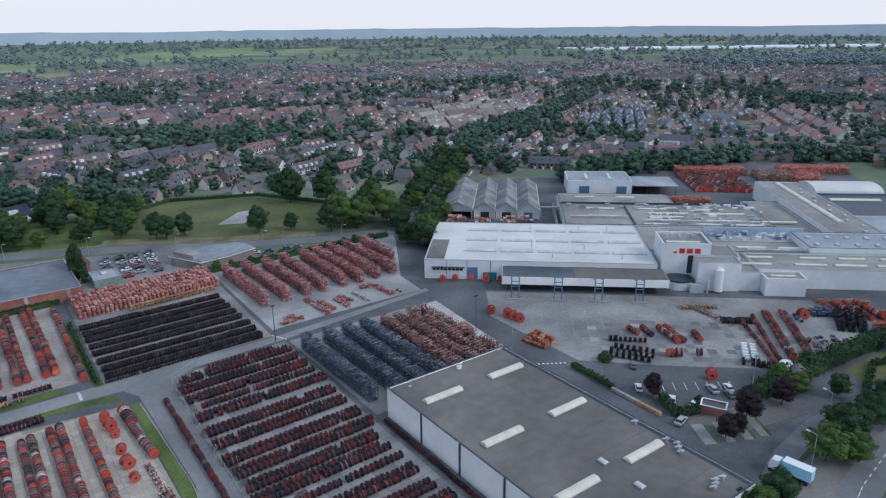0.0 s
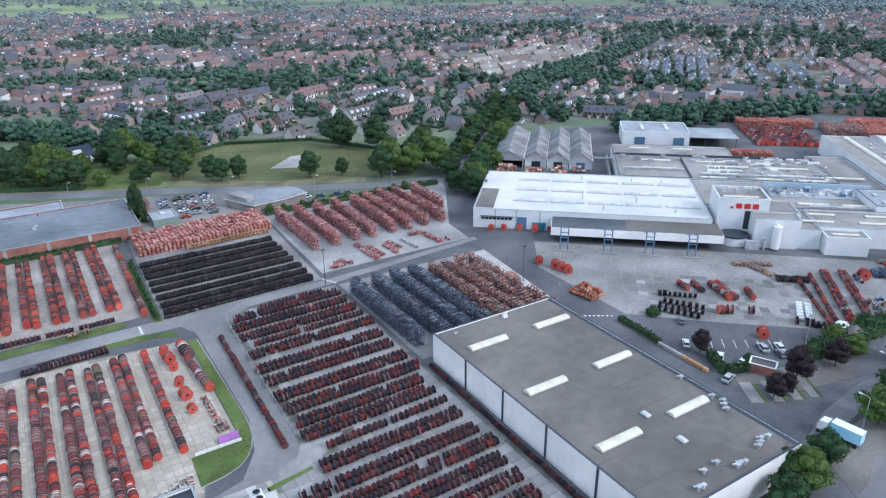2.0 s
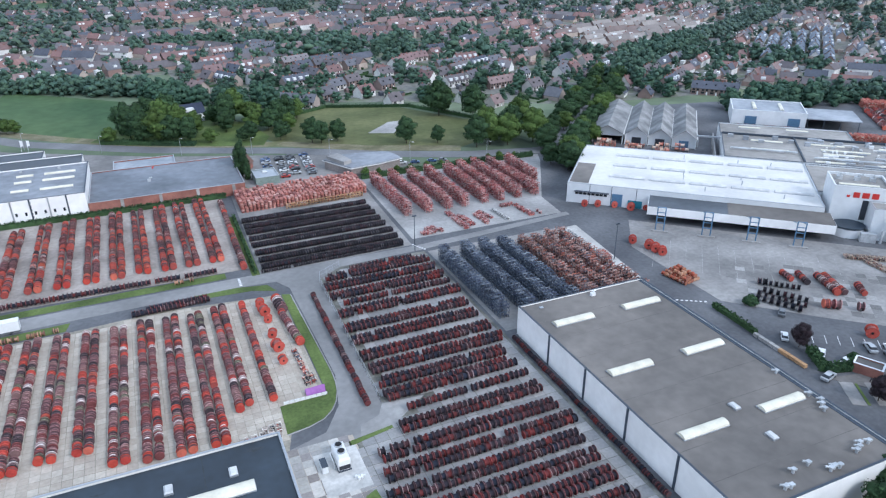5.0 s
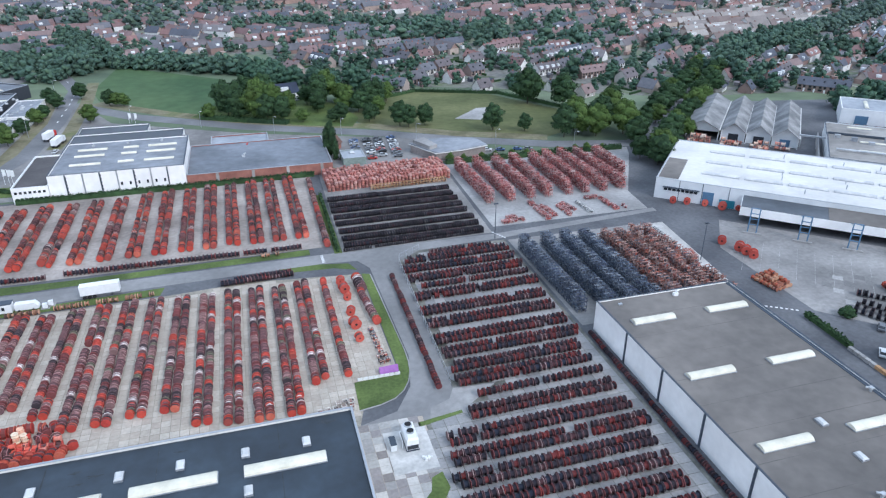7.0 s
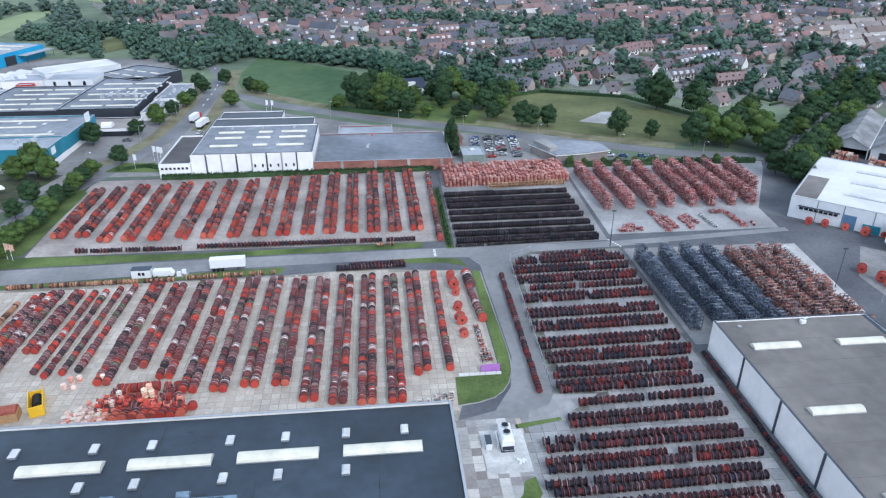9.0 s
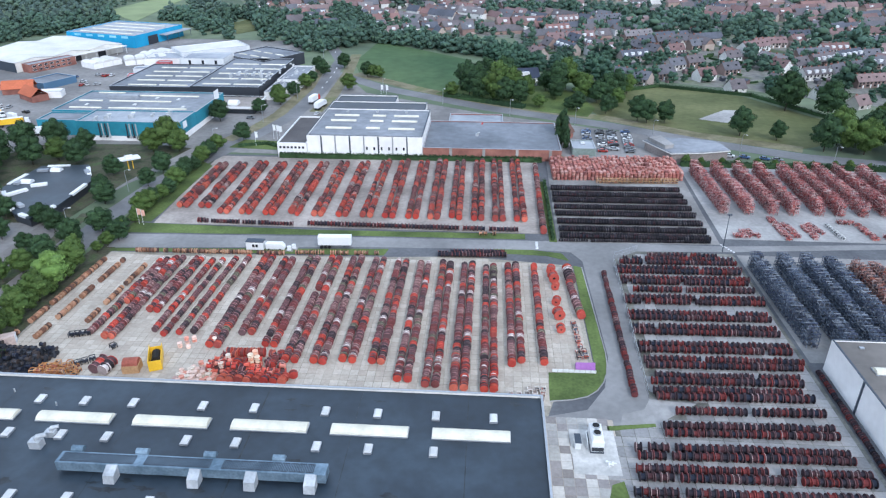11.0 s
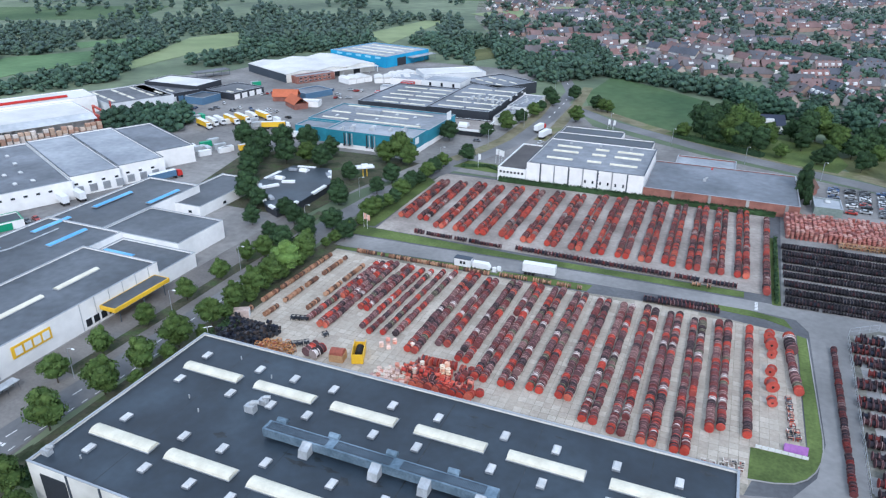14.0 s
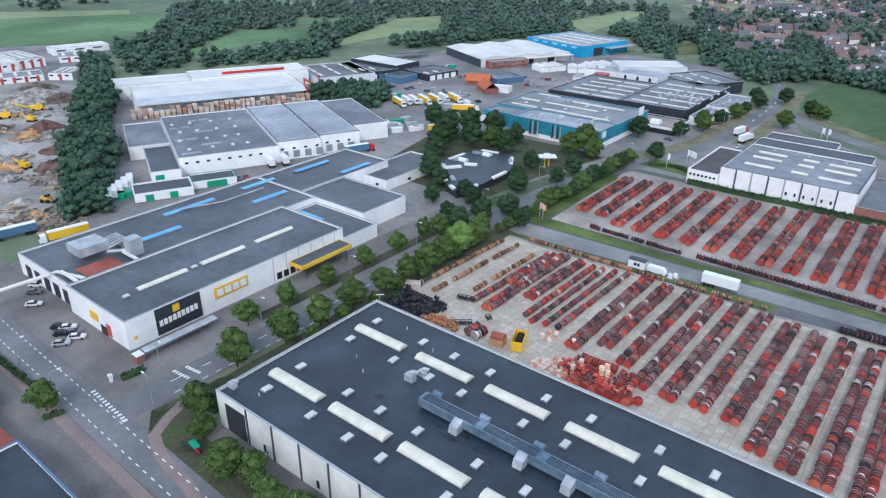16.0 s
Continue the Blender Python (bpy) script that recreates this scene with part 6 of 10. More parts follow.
# large orange reels, standing free
BIG = [(20.6, 182, 1.6), (20.9, 177, 1.9), (21.2, 172.5, 1.4), (20.8, 164, 1.5), (20.8, 157, 1.9), (20.8, 150.5, 1.4), (168.3, 98.6, 2.0),
       (148.2, 174.5, 1.7), (150.5, 168.5, 1.9), (150.8, 165.5, 1.9), (151.3, 162.6, 1.8), (157.5, 208.5, 1.5), (163, 205, 1.4), (167, 200, 1.8), (172.5, 197.8, 1.4), (153, 211, 1.5), (231.5, 104.5, 2.2)]
big_w, big_f, _, _ = drum_shapes(1.0, 0.7, 20, 0.68, 0.05)
big_mesh = (big_w.data("winding", surf("orange wrapped cable", [(0.26, 0.10, 0.09), (0.12, 0.06, 0.06), (0.42, 0.09, 0.06)], 0.7, pick="object")), big_f.data("flange", ORANGE), Shape().tube((0, -0.12, 1), (0, 0.12, 1), 0.22, n=10).data("hub", BLACK))
for x, y, k in BIG:
    top = thing("large_reel", "large bright orange steel cable reel", "reel", "large orange reels", m=pose(x, y, 0.05, 0, 0, rng.uniform(-15, 15) if x < 100 else -41.7 + rng.uniform(-8, 8)) @ Matrix.Scale(k * 0.82, 4))
    part("winding", big_mesh[0], None, top)
    for s in (-0.7, 0.7):
        fl = part("flange", big_mesh[1], None, top, m=pose(0, s, 0))
        part("hub", big_mesh[2], None, fl)

# ---- reels in the yard before the dock ----
for p, q, key, pitch, size, dbl in (((158, 128.5), (165.5, 117), "c", 1.9, 0.95, 0), ((161, 129.5), (168, 119), "c", 1.9, 0.95, 0), ((155.5, 127), (163, 114.5), "c", 1.9, 0.95, 0), ((164, 134), (172.5, 125.5), "c", 1.6, 0.9, 0), ((176, 136), (174.5, 129), "b", 1.4, 0.9, 0), ((180, 133), (177, 126), "b", 1.4, 0.9, 0), ((185, 129), (181, 118), "b", 1.5, 1.0, 2.2), ((190, 120), (187, 115), "b", 1.5, 1.0, 0), ((169.5, 115.4), (173.5, 112.6), "a", 1.6, 1.3, 0), ((177.5, 110), (179.5, 108.6), "a", 1.6, 1.2, 0),
                                    ((213, 117), (190.5, 91), "b", 1.15, 0.66, 0), ((219, 116), (191, 89), "b", 1.15, 0.66, 0), ((225.5, 115), (198.5, 90), "a", 1.15, 0.64, 1.5), ((230.5, 111.5), (203.5, 86.5), "a", 1.15, 0.64, 1.5), ((206, 120), (214, 113), "c", 1.3, 0.8, 1.8), ((184, 99), (188, 94), "c", 1.4, 0.8, 2.2), ((250, 105), (244, 92), "b", 1.5, 1.0, 4.0), ((257, 101), (250, 87), "b", 1.5, 1.0, 4.5), ((186, 95), (190, 91), "c", 1.4, 0.7, 2.0)):
    reel_row(key, p, q, pitch, size, dbl, gaps=0.06, vary=0.2)
# far rows behind the factory
for k in range(7):
    a, b = TK @ Vector((149 + 5.4 * k, 160, 0)), TK @ Vector((148 + 5.4 * k, 207, 0))
    reel_row("a", a.xy, b.xy, 1.7, 1.1, 2.4, gaps=0.05, vary=0.25)

# ---- stacked reels and racks ----
def bar(s, a, b, t=0.06):
    """An open square bar between two points along one axis."""
    a, b = Vector(a), Vector(b)
    d = max(range(3), key=lambda i: abs(b[i] - a[i]))
    u, v = [i for i in range(3) if i != d]
    vs = []
    for p in (a, b):
        for su, sv in ((-t, -t), (t, -t), (t, t), (-t, t)):
            q = list(p)
            q[u] += su
            q[v] += sv
            vs.append(q)
    s.add(vs, [(0, 1, 5, 4), (1, 2, 6, 5), (2, 3, 7, 6), (3, 0, 4, 7)])


def stack_shape():
    """A welded pallet frame with two small bobbins."""
    f = Shape()
    for x in (-0.55, 0.55):
        for y in (-0.55, 0.55):
            bar(f, (x, y, 0), (x, y, 0.98))
        bar(f, (x, -0.6, 0.94), (x, 0.6, 0.94))
    for y in (-0.55, 0.55):
        bar(f, (-0.6, y, 0.92), (0.6, y, 0.92))
    bar(f, (-0.6, 0, 0.1), (0.6, 0, 0.1), 0.12)
    b = Shape()
    for y in (-0.28, 0.28):
        b.tube((0, y - 0.2, 0.5), (0, y + 0.2, 0.5), 0.38, n=5)
    return f, b


FR, BOB = stack_shape()
REELISH = Shape().tube((0, -0.5, 0.5), (0, -0.4, 0.5), 0.5, n=10).tube((0, 0.4, 0.5), (0, 0.5, 0.5), 0.5, n=10).tube((0, -0.4, 0.5), (0, 0.4, 0.5), 0.34, n=8)
SPOOL = Shape().tube((0, -0.34, 0.5), (0, -0.22, 0.5), 0.5, n=9).tube((0, 0.22, 0.5), (0, 0.34, 0.5), 0.5, n=9).tube((0, -0.22, 0.5), (0, 0.22, 0.5), 0.26, n=6)
UNIT_PROF = ((0.62, 0.0), (0.62, 0.2), (0.38, 0.24), (0.38, 0.76), (0.62, 0.8), (0.62, 1.0), (0.14, 1.0))
LYING = Shape().add([(r * math.cos(math.pi * i / 4), r * math.sin(math.pi * i / 4), z) for r, z in UNIT_PROF for i in range(8)], [(8 * j + i, 8 * j + (i + 1) % 8, 8 * j + 8 + (i + 1) % 8, 8 * j + 8 + i) for j in range(6) for i in range(8)])
THIN = Shape()
for x in (-0.55, 0.55):
    for y in (-0.55, 0.55):
        bar(THIN, (x, y, 0), (x, y, 1.0), 0.05)
    bar(THIN, (x, -0.62, 0.5 + 0.2 * x), (x, 0.62, 0.5 + 0.2 * x), 0.05)
for y in (-0.55, 0.55):
    bar(THIN, (-0.75, y, 0.92), (0.75, y, 0.92), 0.06)
FR_RED = surf("red-pink pallet frame", [(0.40, 0.16, 0.155), (0.26, 0.085, 0.088), (0.50, 0.29, 0.275), (0.12, 0.06, 0.065), (0.40, 0.11, 0.10), (0.54, 0.43, 0.41)], 0.7, fine=2, amount=0.2, bump=0, pick="island")
PALE_SALMON = surf("weathered salmon reels", [(0.58, 0.24, 0.17), (0.60, 0.42, 0.32), (0.46, 0.14, 0.10), (0.64, 0.54, 0.46), (0.26, 0.14, 0.12)], 0.8, bump=0, pick="island")
FR_ORANGE = surf("salmon pallet frame", [(0.56, 0.26, 0.21), (0.42, 0.15, 0.12), (0.64, 0.38, 0.32), (0.26, 0.11, 0.10), (0.50, 0.17, 0.13)], 0.7, fine=2, amount=0.2, bump=0, pick="island")
SALMON = surf("salmon wooden reels", [(0.454, 0.197, 0.164), (0.395, 0.147, 0.122), (0.521, 0.302, 0.260), (0.252, 0.101, 0.092), (0.470, 0.227, 0.185), (0.420, 0.160, 0.130)], 0.7, fine=2, amount=0.2, bump=0, pick="island")
FR_DARK = surf("blue-grey pallet frame", [(0.085, 0.110, 0.155), (0.14, 0.17, 0.22), (0.050, 0.062, 0.090), (0.26, 0.29, 0.33), (0.075, 0.09, 0.145)], 0.7, 0.0, fine=2, amount=0.2, bump=0, pick="island")
FR_BROWN = surf("rusty brown pallet frame", [(0.27, 0.155, 0.135), (0.36, 0.22, 0.19), (0.15, 0.085, 0.08), (0.34, 0.12, 0.085), (0.13, 0.125, 0.15), (0.44, 0.32, 0.28)], 0.75, fine=2, amount=0.2, bump=0, pick="island")
BOB_DARK = surf("dark bobbins", [(0.035, 0.04, 0.05), (0.06, 0.065, 0.08), (0.10, 0.11, 0.13)], 0.6, bump=0, pick="island")
BOB_RED = surf("red bobbins", [(0.24, 0.065, 0.06), (0.38, 0.10, 0.085), (0.09, 0.04, 0.042), (0.46, 0.28, 0.25), (0.14, 0.05, 0.05)], 0.6, bump=0, pick="island")
BOB_BROWN = surf("brown bobbins", [(0.16, 0.085, 0.08), (0.26, 0.12, 0.10), (0.08, 0.052, 0.052), (0.42, 0.33, 0.30), (0.32, 0.09, 0.07), (0.04, 0.045, 0.055)], 0.6, bump=0, pick="island")


def stacks(name, label, rows, frame_mat, bob_mat, levels, pitch=1.3, across=(0,), jag=0.5, size=1.0, fill=1.0, tall=1.0, dress=None):
    places, loads = [], []
    for p, q in rows:
        p, q = Vector(p), Vector(q)
        d = q - p
        turn = math.degrees(math.atan2(d.y, d.x)) - 90
        nrm = Vector((-d.y, d.x)).normalized()
        n = int(d.length / pitch)
        for o in across:
            for i in range(n):
                h = levels - (1 if rng.random() < jag * 0.5 else 0) - (1 if rng.random() < jag * 0.2 else 0)
                c = p + d * ((i + 0.5) / n) + nrm * o
                for j in range(h):
                    spot = (c.x + rng.uniform(-0.06, 0.06), c.y + rng.uniform(-0.06, 0.06), 0.05 + 1.0 * size * tall * j, turn + rng.uniform(-4, 4), size, size, size * tall)
                    places.append(spot)
                    if rng.random() < fill:
                        loads.append(spot)
    top = thing(name, label, "stacks", kind="stuff")
    spread("frames", dress or FR, places, frame_mat, top)
    if loads:
        spread("bobbins", BOB, loads, bob_mat, top)


stacks("reel_stacks", "rows of stacked pink-red pallet frames with bobbins", [((x, 229.5), (x + dx, 272.5)) for x, dx in ((85.5, -0.5), (94.2, -1), (102.7, -0.8), (109.8, 0.4), (118.6, 1), (125.8, 0.4), (133.8, -0.4), (141.8, -0.6))] + [((150, 244), (150.5, 272))], FR_RED, BOB_RED, 5, pitch=1.6, across=(-0.72, 0.72), size=1.08, jag=0.6, fill=0.45, tall=1.0, dress=THIN)
stacks("reel_stacks", "dense block of salmon reels stacked in columns", [((27, y), (79, y + 2.5)) for y in (259.6, 261.2, 262.8, 264.4, 266, 267.6, 269.2, 270.8, 272.4, 274, 275.6, 277.2, 278.8)], SALMON, SALMON, 5, pitch=1.5, jag=0.8, size=1.12, fill=0.0, tall=0.62, dress=LYING)
stacks("pipe_racks", "rows of dark blue-grey steel racks with bobbins", [((x, 147 if x < 86 else 144.5), (x - 0.6, 190)) for x in (82.8, 90.6, 97.4, 104.2)], FR_DARK, BOB_DARK, 5, pitch=1.7, across=(-0.75, 0.75), jag=0.35, size=1.1, fill=0.45, dress=THIN)
stacks("reel_stacks", "rows of rusty brown stacked reel frames", [((x + 0.9, 142), (x, 189)) for x in (110.6, 116.6, 122.0, 126.6)], FR_BROWN, BOB_BROWN, 4, pitch=1.6, across=(-0.7, 0.7), jag=0.7, size=1.1, fill=0.55, tall=1.1, dress=THIN)
stacks("pallet_rows", "rows of brown wooden reels along the yard edge", [((-118.8, 139), (-116.5, 181)), ((-112.8, 138), (-110.5, 181)), ((-103.6, 146), (-102.3, 178)), ((-110, 187.4), (-62, 188.3)), ((-59, 189), (-31, 190.3)), ((-1.5, 206.6), (4.5, 207))], surf("pale crate wood", [(0.30, 0.155, 0.095), (0.40, 0.235, 0.15), (0.20, 0.105, 0.075), (0.10, 0.062, 0.052), (0.46, 0.26, 0.17)], 0.85, bump=0, pick="island"), surf("crate contents", [(0.34, 0.20, 0.12), (0.10, 0.07, 0.06), (0.42, 0.28, 0.18)], 0.8, bump=0, pick="island"), 1, pitch=1.5, size=1.55, jag=0.2, fill=0.05, dress=SPOOL)
stacks("pallet_rows", "pale crates before the brick wall", [((44, 257), (76, 258.5))], WOOD, BOB_BROWN, 2, pitch=1.35, jag=0.0)
rails = thing("rack_rails", "dark steel rails along the racks", "rack")
for x in (82.8, 90.6, 97.4, 104.2):
    y0 = 147 if x < 86 else 144.5
    for o in (-1.5, 1.5):
        for z in (0.3, 1.4, 2.5, 3.6, 4.7):
            part("rail", Shape().tube((x + o, y0, z), (x - 0.6 + o, 190, z), 0.055, n=4), STEEL, rails)
# dark and coloured heaps behind the warehouse
BLACK_FR = surf("black frames", [(0.02, 0.022, 0.028), (0.035, 0.038, 0.048), (0.05, 0.04, 0.038), (0.016, 0.02, 0.035)], 0.7, bump=0, pick="island")
VERM = surf("vermilion reels", [(0.50, 0.06, 0.045), (0.62, 0.12, 0.08), (0.30, 0.05, 0.045), (0.64, 0.24, 0.18), (0.12, 0.06, 0.06)], 0.7, bump=0, pick="island")
stacks("drum_heap", "heap of black drums behind the warehouse", [((-118, 122 + 2.4 * k), (-106 + 0.7 * k, 122 + 2.4 * k)) for k in range(5)], BLACK_FR, BOB_DARK, 3, across=(-0.7, 0.6), jag=1.3, size=1.2, fill=0.4, dress=REELISH)
stacks("drum_heap", "loose black drums beside the heap", [((-97, 128), (-93, 131)), ((-92, 135), (-90.5, 137)), ((-105, 140), (-100, 141.5))], BLACK_FR, BOB_DARK, 1, jag=0, size=1.2)
stacks("crate_heap", "heap of orange wooden crates behind the warehouse", [((-105, 122 + 1.7 * k), (-94, 122.4 + 1.7 * k)) for k in range(4)], surf("orange crate wood", [(0.52, 0.24, 0.09), (0.42, 0.17, 0.07), (0.60, 0.34, 0.16)], 0.8, bump=0, pick="island"), BOB_BROWN, 2, jag=1.2)
stacks("reel_heap", "heap of red reels behind the warehouse", [((-61, 128.0), (-45.5, 128.2)), ((-64, 128), (-50, 128.2)), ((-65, 130.4), (-52, 130.6)), ((-64, 132.8), (-60, 133))], VERM, VERM, 2, across=(-0.5, 0.6), jag=1.4, size=1.35, fill=0.12, dress=REELISH)
stacks("pallet_stack", "black drums stacked at the end of the dock yard", [((231, 91), (243, 98.5)), ((233, 88.6), (245.5, 96)), ((235, 86), (248, 93.5))], BLACK_FR, BOB_DARK, 3, across=(-0.6, 0.6), jag=0.6, size=1.2, fill=0.5, dress=REELISH)
MIXED = surf("mixed green, blue and red reels", [(0.05, 0.16, 0.12), (0.05, 0.10, 0.26), (0.42, 0.06, 0.05), (0.03, 0.03, 0.035), (0.30, 0.14, 0.10), (0.10, 0.22, 0.20), (0.45, 0.42, 0.40)], 0.7, bump=0, pick="island")
stacks("reel_heap", "small green, blue and red reels on the dock yard", [((208, 81.5), (216, 95)), ((211.5, 80.5), (220, 93.5)), ((215, 79.8), (224, 91.5)), ((227, 103), (232, 107))], MIXED, MIXED, 1, across=(-0.6, 0.7), jag=0.6, size=1.1, fill=0.15, dress=REELISH)
stacks("crate_heap", "orange wooden frames at the end of the dock yard", [((234, 79), (246, 86)), ((238, 77), (250, 84)), ((243, 75), (256, 88))], VERM, BOB_BROWN, 2, across=(-0.6, 0.7), jag=0.9, size=1.2, fill=0.3)
reel_row("e", (-60, 119.6), (-44.5, 119.8), 1.5, 1.0, 2.0)
reel_row("e", (-62, 134.6), (-52, 134.8), 1.6, 1.1)
reel_row("a", (-89.5, 125), (-88.8, 129.5), 1.4, 1.25, 2.4)
FLAT_PROF = ((0.62, 0.0), (0.62, 0.1), (0.36, 0.12), (0.36, 0.5), (0.62, 0.52), (0.62, 0.62), (0.16, 0.62), (0.16, 0.5))
FLAT_REEL = Shape().add([(r * math.cos(2 * math.pi * i / 10), r * math.sin(2 * math.pi * i / 10), z) for r, z in FLAT_PROF for i in range(10)], [(10 * j + i, 10 * j + (i + 1) % 10, 10 * j + 10 + (i + 1) % 10, 10 * j + 10 + i) for j in range(7) for i in range(10)] + [tuple(range(70, 80))])
PINK_REEL = surf("pale pink and cream wood", [(0.66, 0.46, 0.38), (0.70, 0.60, 0.50), (0.62, 0.27, 0.20), (0.46, 0.30, 0.27), (0.70, 0.52, 0.44), (0.28, 0.17, 0.16)], 0.8, bump=0, pick="object", stops=[0, 0.28, 0.5, 0.66, 0.78, 0.93])
TOWER_REEL = surf("cream and orange wood", [(0.66, 0.26, 0.15), (0.70, 0.56, 0.42), (0.68, 0.40, 0.28)], 0.8, bump=0, pick="object")
flat_mesh, tower_mesh = FLAT_REEL.data("reel", PINK_REEL), FLAT_REEL.data("reel", TOWER_REEL)


def reel_column(x, y, n, mesh, size=1.0):
    col = thing("reel_stack", "stack of pale wooden reels lying flat", "reel stack", "pale reel stacks", m=pose(x, y, 0.05))
    for j in range(n):
        part("reel", mesh, None, col, m=pose(rng.uniform(-0.1, 0.1), rng.uniform(-0.1, 0.1), 0.63 * size * j, 0, 0, rng.uniform(0, 36)) @ Matrix.Scale(size, 4))


for i in range(7):
    for j in range(5):
        x, y = -70.2 + 1.42 * i + rng.uniform(-0.25, 0.25), 122.0 + 1.5 * j + 0.12 * i + rng.uniform(-0.25, 0.25)
        n = int(3.9 - 0.8 * abs(i - 3) * (0.4 + 0.25 * j) + rng.uniform(-0.4, 0.9))
        if n > 0:
            reel_column(x, y, n, flat_mesh)
for i, (x, y, n) in enumerate(((-60.8, 128.4, 4), (-61.6, 130.2, 3), (-60.2, 131.6, 4), (-73.6, 139, 3), (-72.2, 140.2, 2), (-74.8, 137.4, 2), (-72.6, 137.2, 1), (-66.6, 139.4, 3), (-65.2, 138.6, 2))):
    reel_column(x, y, n, flat_mesh)
for x, y, n in ((-54.3, 130.6, 5), (-52.8, 130.9, 4), (-53.6, 132.1, 5)):
    reel_column(x, y, n, tower_mesh, 1.15)
for k in range(8):
    put_reel("e", -59.6 + 2.05 * k, 124.2 + 0.05 * k, rng.uniform(-8, 8), 0.9 + 0.06 * (k % 3), False)
    put_reel("e" if k % 3 == 0 else "b", -59.2 + 2.05 * k, 125.6 + 0.05 * k, rng.uniform(-10, 10), 0.92, False)
put_reel("e", -43.2, 127.0, 20, 0.95, False)
for k in range(26):
    put_reel(rng.choice("eebba"), rng.uniform(-63, -46), rng.uniform(127.5, 135), rng.choice((0, 20, 80, 100, -30)), rng.uniform(0.8, 1.05), False)
stacks("reel_heap", "pale wooden offcuts beside the warehouse wall", [((5, 121.6), (15, 122.4)), ((6.5, 123.6), (15.4, 124.3)), ((11, 125.6), (15.6, 126))], surf("bleached wood", [(0.62, 0.58, 0.54), (0.70, 0.66, 0.60), (0.40, 0.34, 0.30)], 0.85, bump=0, pick="island"), BOB_BROWN, 1, jag=0, pitch=1.5)
MIXED = surf("mixed paint", [(0.62, 0.60, 0.58), (0.44, 0.09, 0.06), (0.10, 0.12, 0.16), (0.12, 0.07, 0.065), (0.60, 0.35, 0.27), (0.04, 0.042, 0.05)], 0.7, bump=0, pick="island")
stacks("scrap_heap", "mixed dark, white and orange scrap on the slabs", [((23.5, 139 + 2.1 * k), (26.8 - 0.2 * k, 139.5 + 2.1 * k)) for k in range(8)], MIXED, MIXED, 1, jag=0.0, pitch=1.5, size=1.0)
reel_row("a", (25.2, 183), (25.9, 176), 1.5, 1.35)
reel_row("a", (25.2, 175.5), (26.8, 157), 1.5, 0.95, vary=0.4)
stacks("reel_heap", "small orange reel stacks by the yard road", [((83, 211), (92, 211.5)), ((86, 214), (90, 214.5)), ((100, 226.5), (100.5, 209)), ((103, 222), (104, 211)), ((109, 222), (110, 210)), ((111, 222), (113, 214)), ((128, 223), (129, 210.5)), ((122, 224), (128, 224)), ((132, 211), (134, 214))], FR_RED, BOB_RED, 1, jag=0.2, across=(-0.5, 0.6))
stacks("pipe_bundle", "white and grey pipe bundles on the pale strip", [((117.5, 222), (118.5, 210.5)), ((133, 192), (132.4, 178)), ((133.5, 174), (132, 166))], surf("pale pipes", [(0.60, 0.60, 0.58), (0.42, 0.42, 0.42)], 0.6, bump=0, pick="island"), BOB_DARK, 1, jag=0)
stacks("reel_heap", "orange reels on the pale strip", [((133.6, 173), (132.6, 167))], FR_ORANGE, BOB_RED, 1, jag=0, across=(-0.8, 0.8))
stacks("reel_heap", "pile of brown wooden reels on the dock apron", [((141.6 + 1.9 * k, 150.8 + 0.5 * k), (143.4 + 1.4 * k, 141.6 + 0.3 * k)) for k in range(5)], surf("orange-brown wood", [(0.38, 0.17, 0.10), (0.30, 0.12, 0.08), (0.46, 0.26, 0.17), (0.40, 0.10, 0.06)], 0.8, bump=0, pick="island"), BOB_BROWN, 2, pitch=1.5, jag=1.0, size=1.35, fill=0.2, dress=REELISH)
white_drum = Shape().tube((-1.0, 0, 0.75), (1.0, 0, 0.75), 0.62, n=12)
white_rim = Shape().tube((-0.06, 0, 0.75), (0.06, 0, 0.75), 0.68, n=12)
drum_mesh = (white_drum.data("drum", surf("dull white wrapping", [(0.52, 0.53, 0.54), (0.62, 0.62, 0.62)], 0.6)), white_rim.data("rim", TRIM))
for k in range(12):
    top = thing("white_drum", "white wrapped cable drum on the apron", "drum", "white drums", m=pose(196.5 - 1.7 * (k % 6) - 1.4 * (k // 6), 102.6 - 1.2 * (k % 6) + 2.0 * (k // 6), 0.12, 0, 0, 125 + rng.uniform(-6, 6)))
    part("drum", drum_mesh[0], None, top)
    for s in (-0.9, 0.9):
        part("rim", drum_mesh[1], None, top, m=pose(s, 0, 0))
stacks("crate_heap", "mixed crates at the yard edge", [((205, 136), (216, 128)), ((209, 131), (208, 122)), ((249, 109), (262, 99)), ((252, 106), (264, 97))], surf("weathered crates", [(0.36, 0.27, 0.2), (0.46, 0.37, 0.29), (0.2, 0.15, 0.13)], 0.85, bump=0, pick="island"), BOB_BROWN, 1, jag=0, across=(-0.8, 0.8))
stacks("crate_heap", "black and blue drums at the yard edge", [((238, 106), (246, 100)), ((236, 104), (244, 98)), ((240, 86), (228, 77))], FR_DARK, surf("blue bobbins", [(0.05, 0.12, 0.30), (0.03, 0.035, 0.045), (0.12, 0.22, 0.4)], 0.6, bump=0, pick="island"), 2, jag=0.5, across=(-0.9, 0.9))
